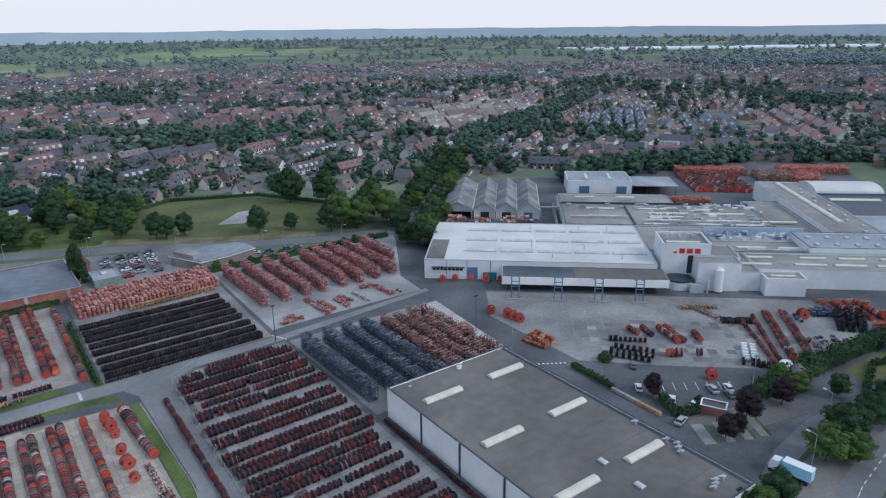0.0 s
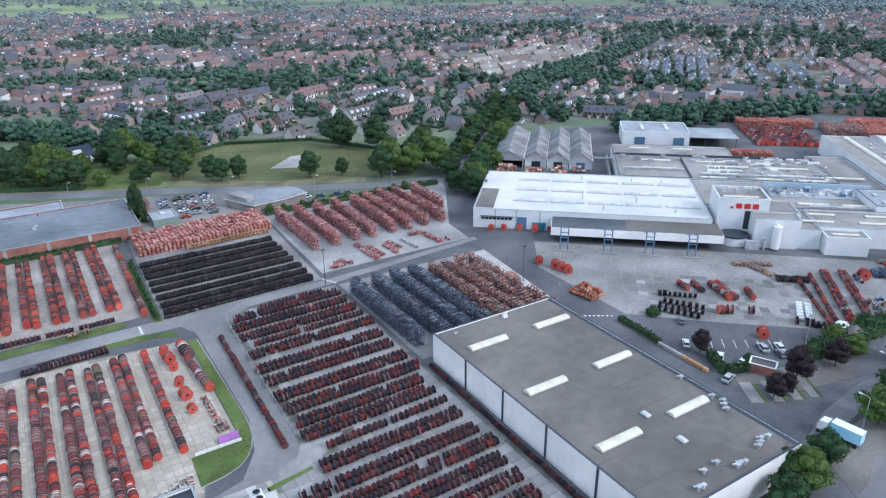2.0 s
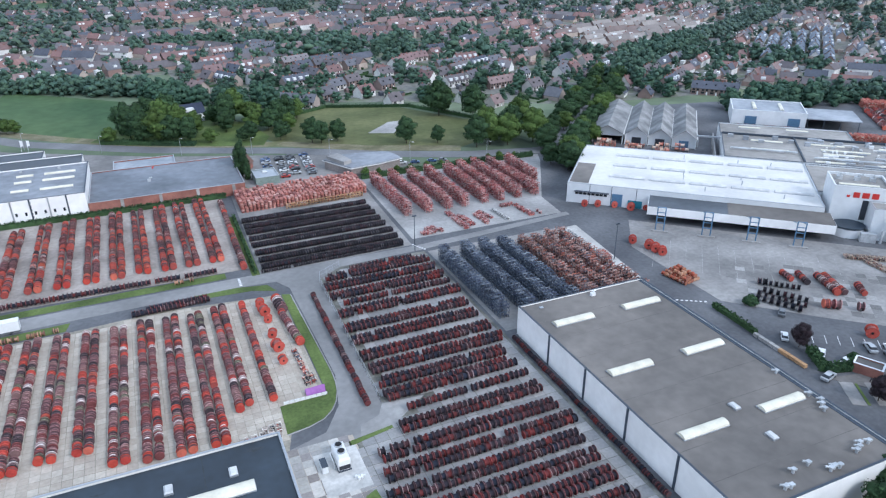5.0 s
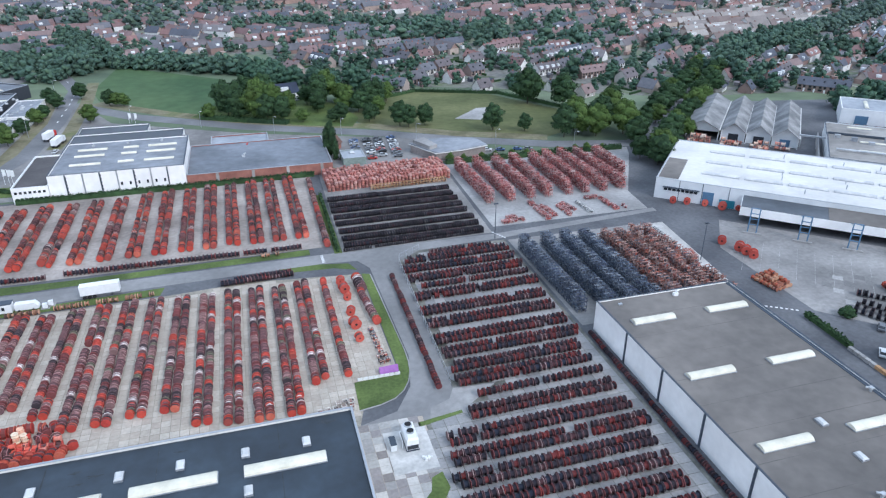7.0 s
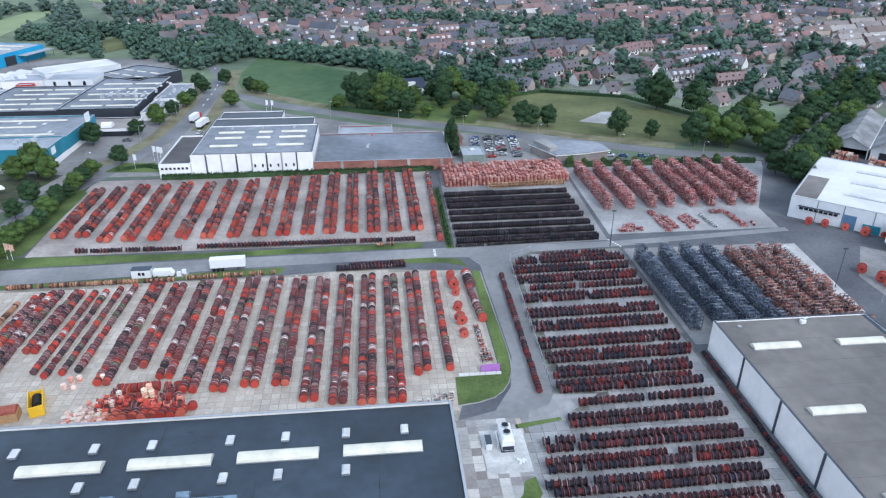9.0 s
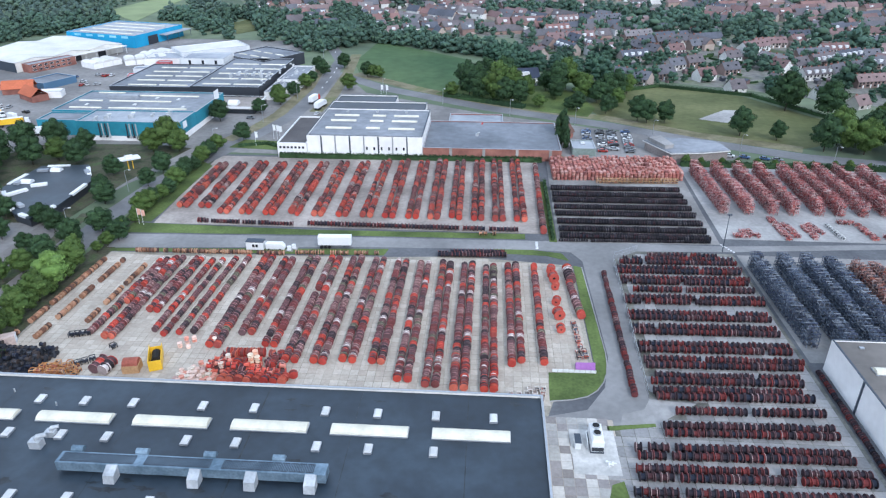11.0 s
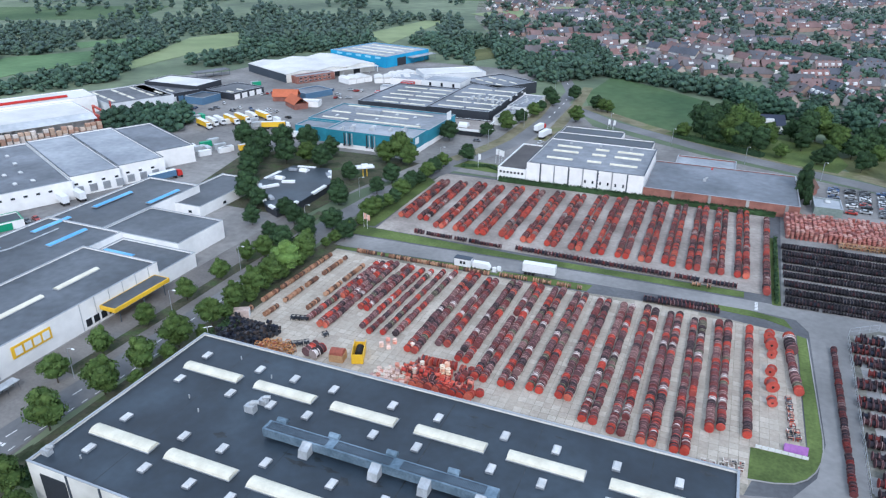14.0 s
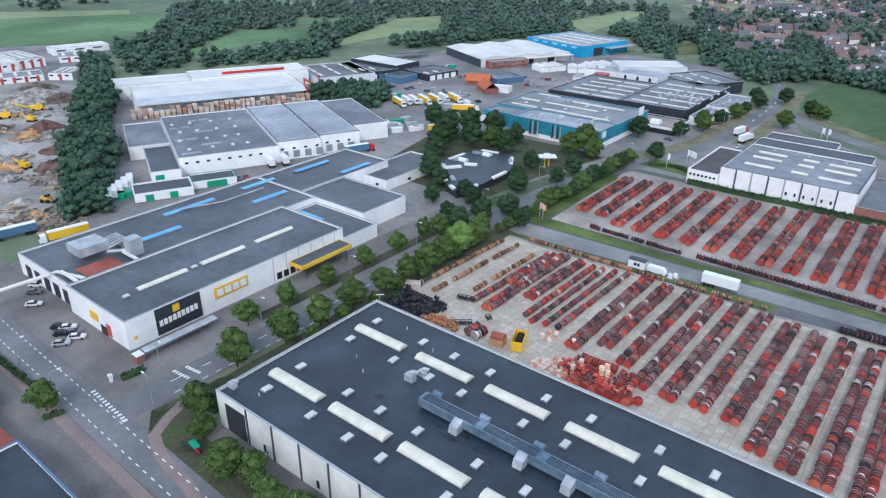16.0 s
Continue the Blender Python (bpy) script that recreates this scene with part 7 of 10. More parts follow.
stacks("reel_heap", "orange reels before the gabled sheds", [tuple((TK @ Vector((u, v, 0))).xy for u in (a, b)) for a, b, v in ((1, 12, 84), (2, 12, 87), (16, 25, 86), (18, 26, 89), (29, 38, 87), (31, 38, 84), (40, 47, 88), (16, 22, 82))], PALE_SALMON, PALE_SALMON, 2, jag=0.8, size=2.0, pitch=2.3, fill=0.2, dress=REELISH)
stacks("reel_heap", "orange drums in the factory court", [tuple((TK @ Vector((u, v, 0))).xy for u in (a, b)) for a, b, v in ((72, 104, 145), (74, 98, 142), (106, 150, 137), (112, 128, 141))], FR_ORANGE, BOB_RED, 2, jag=0.8)
# coral red, lightened for the haze behind the factory
FR_CORAL = surf("coral red pallet frame paled by haze", [(0.58, 0.19, 0.14), (0.50, 0.13, 0.10), (0.64, 0.30, 0.24), (0.36, 0.12, 0.10)], 0.7, bump=0, pick="island")
for label, rows, fm, lv in (("tall heaps of coral red reels behind the factory", [(147, 193, 212 + 2.4 * k) for k in range(5)] + [(217, 262, 219 + 2.4 * k) for k in range(5)] + [(216 + k, 232 + k, 186 + 5 * k) for k in range(6)], FR_CORAL, 3),
                            ("pinkish reel racks behind the factory", [(196, 218, 195 + 3.2 * k) for k in range(6)], FR_BROWN, 3), ("low coral red reels in the court", [(123, 149, 134 + 1.8 * k) for k in range(3)], FR_CORAL, 2)):
    stacks("reel_stacks", label, [tuple((TK @ Vector((u, v, 0))).xy for u in (a, b)) for a, b, v in rows], fm, PALE_SALMON, lv, pitch=1.8, size=1.4, jag=0.5, across=(-0.9, 0.9), fill=0.8)

for key, rows in reel_rest.items():
    top = thing("reel_rows", {"a": "long rows of red-brown cable reels", "b": "long rows of orange and maroon cable reels", "c": "tight rows of black cable drums", "d": "rows of dark cable reels with red rims", "e": "scattered bright orange-red cable reels"}[key], "reels", kind="stuff")
    P = np.array(rows)
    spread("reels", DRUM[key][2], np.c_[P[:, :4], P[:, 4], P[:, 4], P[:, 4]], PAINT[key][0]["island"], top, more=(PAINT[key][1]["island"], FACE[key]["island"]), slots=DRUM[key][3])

# ---- plants ----
def crown_shape(rnd, lobes, n, leaf, core=0.8, ribs=6, jitter=0.34):
    """A dense crown: a lumpy rounded core in each uneven lobe (x, y, z, rx, rz) under many small leaf blades."""
    s = Shape()
    for x, y, z, rx, rz in lobes:
        rings = [(x + rx * core * g * math.cos(6.283 * (i + 0.5 * j) / ribs), y + rx * core * g * math.sin(6.283 * (i + 0.5 * j) / ribs), z + rz * core * h + 0.12 * rz * math.sin(2.1 * i + j)) for j, (g, h) in enumerate(((0.86, -0.5), (0.86, 0.5))) for i in range(ribs)]
        s.add([(x, y, z - rz * core), (x, y, z + rz * core)] + rings,
              [f for i in range(ribs) for f in ((0, 2 + (i + 1) % ribs, 2 + i), (2 + i, 2 + (i + 1) % ribs, 2 + ribs + i), (2 + (i + 1) % ribs, 2 + ribs + (i + 1) % ribs, 2 + ribs + i), (1, 2 + ribs + i, 2 + ribs + (i + 1) % ribs))])
    for i in range(n):
        x, y, z, rx, rz = rnd.choice(lobes)
        a, b = rnd.uniform(0, 2 * math.pi), math.asin(rnd.uniform(-0.8, 1))
        k = rnd.uniform(0.80, 1.06)
        out = Vector((math.cos(a) * math.cos(b), math.sin(a) * math.cos(b), math.sin(b)))
        c = Vector((x + rx * k * out.x, y + rx * k * out.y, z + rz * k * out.z))
        face = out + Vector((0, 0, 0.2)) + jitter * Vector((rnd.gauss(0, 1), rnd.gauss(0, 1), rnd.gauss(0, 1)))
        q = face.to_track_quat("Z", "Y").to_matrix() @ Euler((0, 0, rnd.uniform(0, 6.3))).to_matrix()
        e = leaf * rnd.uniform(0.6, 1.4)
        s.add([c + q @ Vector(p) for p in ((-e, -0.6 * e, 0), (e, -0.4 * e, 0.12 * e), (0.1 * e, 0.95 * e, -0.1 * e))], [(0, 1, 2)])
    return s


def lobes_for(rnd, h, r, low=0.28, n=9, shape=1.0):
    out = []
    for i in range(n):
        f = (i + 0.5) / n
        z = h * (low + (0.9 - low) * f)
        w = r * math.sin(math.pi * (0.22 + 0.66 * f)) * shape
        a = i * 2.4 + rnd.uniform(-0.5, 0.5)
        d = w * rnd.uniform(0.25, 0.6)
        out.append((d * math.cos(a), d * math.sin(a), z, w * rnd.uniform(0.5, 0.72), h * rnd.uniform(0.11, 0.17)))
    return out


def trunk_shape(rnd, h, r, low):
    s = Shape().tube((0, 0, 0), (0.1, 0, h * 0.35), 0.035 * h * 0.55, 0.025 * h * 0.55)
    s.tube((0.1, 0, h * 0.34), (0, 0.1, h * 0.8), 0.024 * h * 0.55, 0.008 * h)
    for i in range(6):
        a, z = i * 1.05 + rnd.uniform(-0.3, 0.3), h * rnd.uniform(low, 0.6)
        s.tube((0, 0, z), (r * 0.6 * math.cos(a), r * 0.6 * math.sin(a), z + h * 0.18), 0.012 * h, 0.004 * h, n=5)
    return s


def tree_kind(name, label, seed, h, r, n, leaf, mat, low=0.25, shape=1.0):
    rnd = random.Random(seed)
    top = thing(name, label, "tree", m=pose(0, 0, -400))
    part("trunk", trunk_shape(rnd, h, r, low), BARK, top)
    part("crown", crown_shape(rnd, lobes_for(rnd, h, r, low, 13, shape), n, leaf, 0.86, 7), mat, top, smooth=True)
    return top


KINDS = {
    # the second broad tree takes the leaves with sunlight painted in
    "round": [tree_kind("broadleaf_tree", "broad green leafy tree with a full crown", k, 10.5, 5.2, 2800, 0.34, LEAF_STREET_LIT if k == 2 else LEAF) for k in (1, 2, 3)],
    "street": [tree_kind("street_tree", "young green street tree with a rounded crown", k, 8.0, 3.3, 1900, 0.27, LEAF_STREET_LIT, 0.27) for k in (4, 5)],
    "light": [tree_kind("light_tree", "light yellow-green leafy tree", 6, 9.0, 4.2, 3400, 0.25, LEAF_LIGHT)],
    "copper": [tree_kind("copper_beech", "dark copper beech with purple-brown leaves", 7, 10.0, 4.6, 3400, 0.26, LEAF_RED)],
    "cone": [tree_kind("conifer", "tall dark green conifer", 8, 13, 3.0, 3000, 0.26, LEAF, 0.08, 0.9)],
    "shrub": [tree_kind("shrub", "low rounded green shrub", k, 3.0, 2.3, 1000, 0.26, LEAF, 0.05) for k in (9, 10)],
}


def plant(kind, x, y, size=1.0, tall=1.0, group=""):
    src = rng.choice(KINDS[kind])
    ob = copy_thing(src, pose(x, y, 0, 0, 0, rng.uniform(0, 360)))
    k = size * rng.uniform(0.92, 1.08)
    ob.scale = (k, k, k * tall)
    if group:
        ob["group"] = group
    return ob


# street rows
for x, y, k in ((-126.5, 78.5, 1.35), (-125.6, 93, 1.3), (-124.5, 104, 1.2), (-124, 116, 1.25), (-123, 128, 1.2), (-122.5, 138, 1.2), (-122.5, 147, 1.25), (-123, 156, 1.3), (-123.5, 165, 1.2), (-123, 174, 1.25), (-126, 181, 1.1)):
    plant("light" if y == 165 else "street", x, y, k, group="street trees")
for y in (98.5, 110, 122, 133, 142.5, 151.5, 160.5, 169.5):
    plant("street", -121.4 + rng.uniform(-0.8, 0.8), y, rng.uniform(0.6, 0.8), group="street trees")
for y in (92, 105.6, 121, 137, 152, 166):
    plant("street", -139.6 + rng.uniform(-0.5, 0.5), y, 0.98, group="street trees")
for x, y, k in ((-117.5, 61.8, 1.1), (-110.2, 58.0, 0.85), (-97, 54.5, 1.15), (-91, 56.5, 1.1), (-84, 54.5, 1.1), (-76, 55, 1.1), (-66, 55, 1.2), (-56, 54, 1.1), (-145.4, 41.3, 1.05)):
    plant("street", x, y, k, group="street trees")
for i in range(24):
    y = 186 + 4.4 * i
    plant(rng.choice(("round", "street")), -120.5 + rng.uniform(-1.5, 1.5), y, rng.uniform(0.5, 0.8), group="hedgerow trees")
for x, y, k in ((-133.7, 178, 1.0), (-137.3, 172, 0.9), (-128, 201, 0.95), (-132, 190, 1.05), (-144, 200, 0.8), (-145, 186, 0.7), (-158, 193, 0.9), (-167, 209, 1.05), (-160, 214, 0.9), (-176, 214, 1.1), (-139, 224, 1.0), (-144, 232, 0.9), (-131, 242, 0.85), (-131, 256, 0.9), (-150, 252, 0.8), (-198, 247, 1.15), (-192, 236, 1.0), (-190, 262, 1.2),
                (-172, 264, 1.1), (-182, 268, 1.25), (-204, 262, 1.3), (-212, 270, 1.2), (-224, 276, 1.25), (-218, 282, 1.2), (-204, 280, 1.3), (-192, 284, 1.2), (-176, 280, 1.1), (-141, 286, 1.45), (-147, 282, 1.3), (-135, 282, 1.1), (-186, 226, 0.9), (-152, 206, 0.75)):
    if not inside(x, y, CLUB):
        plant("round", x, y, k * rng.uniform(0.75, 0.95), rng.uniform(0.95, 1.2))
for x, y in ((-118, 345), (-112, 362), (-107, 399), (-106, 412), (-104, 433), (-110, 382), (-116, 372), (-81, 397), (-95, 455), (-72, 430), (-76, 432), (-68, 428), (-112, 300), (-110, 446), (-134, 330)):
    plant("round", x, y, rng.uniform(0.7, 1.0))
# clump and park trees
for x, y, k in ((-10, 388, 1.4), (-4, 380, 1.3), (4, 378, 1.5), (10, 374, 1.3), (18, 372, 1.2), (-6, 398, 1.5), (6, 400, 1.5), (14, 392, 1.4), (-12, 404, 1.4), (22, 384, 1.2), (10, 412, 1.4), (0, 415, 1.4), (40, 398, 1.5), (46, 408, 1.5), (38, 384, 1.0), (53, 381, 1.0), (60, 378, 1.1), (66, 384, 1.2), (72, 392, 1.3), (80, 398, 1.1), (56, 396, 1.1), (62, 356, 0.9), (48, 362, 0.9), (76, 344, 1.1), (80, 341, 1.0), (89, 342, 1.05), (120, 323, 1.15), (135, 317, 0.85), (158, 369, 1.9), (174, 356, 1.6), (164, 377, 1.3), (150, 302, 1.35), (158, 303, 1.5), (166, 299, 1.4), (172, 306, 1.5), (181, 299, 1.4), (160, 312, 1.4), (178, 316, 1.4), (187, 325, 1.4), (196, 338, 1.3), (70, 372, 0.8), (66, 362, 0.7)):
    plant("round", x, y, k * 0.96, 1.18)
plant("cone", 34.5, 305, 1.25)
plant("cone", 36, 299, 0.7)
for k in range(15):
    f = k / 14
    plant("round", 186 + 130 * f + rng.uniform(-3, 3), 268 + 138 * f + rng.uniform(-3, 3), rng.uniform(1.05, 1.35), group="roadside trees")
    plant("round", 178 + 130 * f + rng.uniform(-3, 3), 282 + 138 * f + rng.uniform(-3, 3), rng.uniform(1.0, 1.3), group="roadside trees")
for x, y, k in ((172, 252, 1.3), (177, 259, 1.3), (181, 263, 1.2), (169, 262, 1.0), (186, 262, 1.0)):
    plant("round", x, y, k)
# the car park and its surroundings
plant("copper", 146.3, 102.6, 0.66, 1.2)
for x, y, k in ((144.2, 78.6, 0.62), (148.4, 78.0, 0.5), (156.5, 80.5, 0.82), (170.5, 78.5, 0.72)):
    plant("copper", x, y, k, 1.15)
for k in range(11):
    plant("street", 84 + 7.5 * k + rng.uniform(-1, 1), 280.4 - 0.2 * k, rng.uniform(0.42, 0.6), group="small trees in the hedge")
plant("shrub", 152, 125, 1.1)
plant("shrub", 153, 92, 0.9)
for x, y, k in ((154.6, 59, 1.0), (166, 61, 0.95), (160, 55, 0.8), (171.5, 60.5, 0.9), (180, 60, 0.85), (131.5, 58, 0.85), (121, 56, 0.9), (119, 59.5, 0.8), (190, 60, 0.9), (200, 59, 0.9), (212, 58, 0.9), (226, 60, 1.0), (188, 72, 0.6), (180, 79, 0.6), (182, 86, 0.55), (196, 85, 0.6), (232, 72, 0.9), (240, 66, 1.0), (112, 54.0, 0.9), (107, 51.5, 0.85), (250, 70, 1.0), (99, 50, 0.85)):
    plant("round", x, y, k)


def hedge(name, label, pts, width, height, mat=None, dense=26):
    """A clipped hedge: a rough core full of leaf blades."""
    s = Shape()
    rnd = random.Random(len(pts) * 17 + int(height * 10))
    for a, b in zip(pts, pts[1:]):
        a, b = Vector(a), Vector(b)
        d = b - a
        nrm = Vector((-d.y, d.x)).normalized()
        s.prism(ribbon([tuple(a), tuple(b)], width * 0.74), 0.0, height * 0.8)
        for i in range(int(d.length * dense * max(0.5, height * width / 3))):
            c2 = a + d * rnd.random() + nrm * rnd.uniform(-width / 2, width / 2)
            c = Vector((c2.x, c2.y, height * (1 - rnd.random() ** 2.2) * rnd.uniform(0.85, 1.1)))
            q = Euler((rnd.gauss(0, 0.8), rnd.gauss(0, 0.8), rnd.uniform(0, 6.3))).to_matrix()
            e = rnd.uniform(0.22, 0.5)
            s.add([c + q @ Vector(p) for p in ((-e, -0.5 * e, 0), (0.1 * e, -0.75 * e, 0.2 * e), (e, 0.1 * e, 0), (0, 0.8 * e, 0.1 * e))], [(0, 1, 2, 3)])
    return solid(name, s, mat or LEAF, label, "hedge", kind="stuff")


hedge("undergrowth", "dense dark undergrowth below the park trees", [(-24, 388), (0, 375), (20, 365)], 6, 2.2, dense=5)
for x, y, k in ((-20, 386, 0.9), (28, 366, 0.75), (44, 362, 0.7), (34, 404, 1.1), (54, 404, 1.0)):
    plant("round", x, y, k)
hedge("hedge", "dense dark green hedge along the yard fence", [(-89, 278.6), (-26, 279.2), (24, 280)], 2.2, 2.1, dense=16)
hedge("hedge", "green hedge behind the reel stacks", [(82, 279), (120, 278.5), (168, 277.5)], 2.2, 2.4, dense=14)
hedge("hedge", "dark green street hedge beside the warehouse", [(-117.6, 64), (-117.6, 132)], 5.0, 2.2, dense=14)
hedge("hedge", "rough green hedge with pale edge along the lane", [(141.5, 128), (141, 112)], 1.8, 1.6)
hedge("hedge", "rough green hedge along the car park", [(147, 100), (143, 92), (150, 90)], 2.5, 2.2)
hedge("hedge", "high clipped green hedge round a garden", [(170, 85), (180, 84), (200, 83), (222, 81), (250, 76)], 6.5, 3.8, dense=7)
hedge("hedge", "low green garden hedge", [(196, 68), (214, 74), (236, 66)], 2.0, 1.6)
hedge("hedge", "clipped green block hedge at the junction", [(-143.2, 57.8), (-142.8, 63.4)], 1.8, 1.4)
hedge("hedge", "dark hedge beside the cycle path", [(-196, 42), (-174, 42.8), (-156, 43.4)], 1.4, 1.2)
hedge("hedge", "small clipped hedge beside the street lamp", [(-143.2, 39.6), (-141.8, 43.6)], 1.6, 1.0)
hedge("hedge", "green hedge along the park", [(66, 398), (102, 417), (150, 398), (176, 352)], 2.0, 2.0, dense=8)
hedge("hedge", "ivy on the fence between two yards", [(23, 204), (23.4, 256)], 1.0, 1.6)
hedge("hedge", "green planting beside the estate road", [(-112, 292), (-100, 296), (-92, 292)], 3.0, 1.0)

# ---- houses ----
def house_kind(name, label, w, d, h, rise, n, dormers, seed):
    """A row of n dwellings of width w under one tiled roof, with chimneys, windows and doors."""
    top = thing(name, label, "house", "houses in the suburb", m=pose(0, 0, -400))
    L = w * n
    wall = Shape().add([(0, 0, 0), (L, 0, 0), (L, d, 0), (0, d, 0), (0, 0, h), (L, 0, h), (L, d, h), (0, d, h), (0, d / 2, h + rise), (L, d / 2, h + rise)],
                       [(0, 1, 5, 4), (2, 3, 7, 6), (1, 2, 6, 9, 5), (3, 0, 4, 8, 7), (3, 2, 1, 0)])
    part("wall", wall, HOUSE_WALL, top)
    part("roof", Shape().gable(0, L, 0, d, h, rise, 0.35), HOUSE_ROOF, top)
    for i in range(n):
        x = w * i
        part("chimney", Shape().box(x + w * 0.12, x + w * 0.12 + 0.8, d / 2 - 0.3, d / 2 + 0.5, h + rise - 0.9, h + rise + 0.9), BRICK, top)
        for xx, z, ww in ((x + w * 0.28, 0.9, 2.2), (x + w * 0.28, h - 1.8, 1.6), (x + w * 0.72, h - 1.8, 1.4)):
            part("window", Shape().box(xx - ww / 2, xx + ww / 2, -0.06, 0.02, z, z + 1.3), GLASS, top)
        part("door", Shape().box(x + w * 0.72 - 0.5, x + w * 0.72 + 0.5, -0.06, 0.02, 0, 2.1), WHITE, top)
        if dormers:
            part("dormer", Shape().box(x + w * 0.3, x + w * 0.75, d * 0.06, d * 0.36, h + rise * 0.15, h + rise * 0.62), WHITE, top)
        else:
            part("roof_window", Shape().box(x + w * 0.45, x + w * 0.6, d * 0.2, d * 0.3, h + rise * 0.42, h + rise * 0.66), GLASS, top)
    return top


HOUSES = [house_kind("house", "detached brick house with a tiled gable roof", 11, 9, 2.9, 4.9, 1, False, 1),
          house_kind("house", "pair of brick houses under one tiled roof", 7, 9, 4.2, 4.4, 2, False, 2),
          house_kind("house", "terrace of four brick houses with white dormers", 6, 9, 4.4, 4.2, 4, True, 3),
          house_kind("house", "terrace of five brick houses with a tiled roof", 5.8, 9, 4.4, 4.0, 5, False, 4)]
LEN = [11, 14, 24, 29]
FIELD_GREEN = [(-86, 560), (-10, 492), (-5, 395), (-30, 390), (-86, 436), (-100, 474)]
PARK = [(100, 424), (150, 402), (178, 350), (160, 300), (90, 318), (30, 345), (-20, 375), (-15, 440), (50, 440)]
TKF_AREA = [tuple((TK @ Vector((u, v, 0))).xy) for u, v in ((-60, -60), (320, -60), (300, 262), (60, 250), (30, 172), (-60, 120))]
ROAD_LINE = [(178, 284), (205, 300), (240, 338), (350, 455), (580, 560), (900, 760)]


def off_road(x, y, gap):
    for a, b in zip(ROAD_LINE, ROAD_LINE[1:]):
        a, b, p = Vector(a), Vector(b), Vector((x, y))
        f = max(0, min(1, (p - a).dot(b - a) / (b - a).length_squared))
        if (a.lerp(b, f) - p).length < gap:
            return False
    return True


def suburb(x, y):
    """Where the town stands."""
    r = math.hypot(x, y)
    if r > 1750 or inside(x, y, PARK) or inside(x, y, FIELD_GREEN) or inside(x, y, TKF_AREA) or not off_road(x, y, 14):
        return False
    if x < -185 - 0.42 * (y - 620) or y < 0.28 * x + 40:
        return False
    if x < 20:
        return y > 575
    if x < 60:
        return y > 492
    if x < 160:
        return y > 426
    return y > 405 - 0.35 * (x - 160) if x < 330 else True


# districts with rows of their own: outline, turn, spacing, roof kind
DISTRICTS = [([(438, 395), (570, 518), (692, 522), (515, 380)], 40, 11.5, "dark"), ([(376, 500), (391, 625), (600, 715), (580, 580), (463, 507)], 14, 21, "cream"),
             ([(705, 400), (800, 412), (625, 258), (548, 262)], 41, 21, "red"), ([(515, 335), (545, 292), (695, 402), (690, 455), (576, 418)], 41, 20, "grey")]
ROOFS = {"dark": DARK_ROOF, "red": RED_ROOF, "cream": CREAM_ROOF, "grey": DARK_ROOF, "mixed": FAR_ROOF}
far_walls, far_roofs, near_houses = [], {k: [] for k in ROOFS}, 0


def town_house(kind, x, y, ang, key, rnd):
    k, hz = LEN[kind], rnd.uniform(0.85, 1.1)
    low = rnd.choice((2.9, 3.2, 4.6, 4.9)) * hz
    d, rise = rnd.uniform(7.6, 9.2), rnd.uniform(3.6, 4.8) * hz
    far_walls.append((x, y, 0, ang, k, d, low, rise))
    far_roofs[key].append((x, y, low, ang, k, d, rise))


for outline, ang, gap, key in DISTRICTS:
    rnd = random.Random(ang)
    cx, cy = sum(p[0] for p in outline) / len(outline), sum(p[1] for p in outline) / len(outline)
    ca, sa = math.cos(radians(ang)), math.sin(radians(ang))
    for row in range(-10, 11):
        s = -190
        while s < 190:
            x, y = cx + ca * s - sa * row * gap, cy + sa * s + ca * row * gap
            kind = rnd.choice((2, 3, 3))
            if inside(x, y, outline) and inside(x + ca * 20, y + sa * 20, outline):
                town_house(kind, x, y, ang, key, rnd)
            s += LEN[kind] + rnd.uniform(1, 6)
# houses that stand round the park: place, turn, kind
NEAR = [(72, 506, 24, 2), (92, 484, 24, 2), (119, 459, 30, 1), (133, 470, 26, 1), (130, 431, 26, 1), (150, 449, 24, 1), (162, 506, -60, 1), (141, 404, 20, 0), (166, 424, -64, 1), (48, 590, 24, 2), (40, 606, 24, 1), (61, 640, 24, 2),
        (108, 566, 26, 3), (163, 582, 22, 3), (97, 652, 22, 3), (122, 668, 22, 3), (145, 748, 22, 2), (163, 487, 26, 1), (184, 470, -62, 1), (219, 421, 16, 3), (197, 372, 28, 0), (184, 391, 20, 0), (195, 437, 20, 2), (289, 556, 10, 3), (304, 524, 10, 2), (299, 462, -70, 1), (255, 441, 30, 1),
        (259, 401, 26, 0), (324, 441, 35, 2), (326, 386, 40, 0), (300, 353, 38, 0), (286, 362, 40, 0), (240, 470, 16, 2), (215, 500, 16, 3), (240, 520, 14, 2), (200, 540, 16, 3), (260, 500, 14, 1), (230, 575, 12, 3), (330, 470, 20, 1), (150, 530, 24, 1), (130, 510, 24, 1)]
for x, y, a, kind in NEAR:
    copy_thing(HOUSES[kind], pose(x, y, 0, 0, 0, a)).scale = (0.9, 0.9, 0.9)
near_houses, garden = len(NEAR), [(x, y, a) for x, y, a, kind in NEAR]
cell = 90
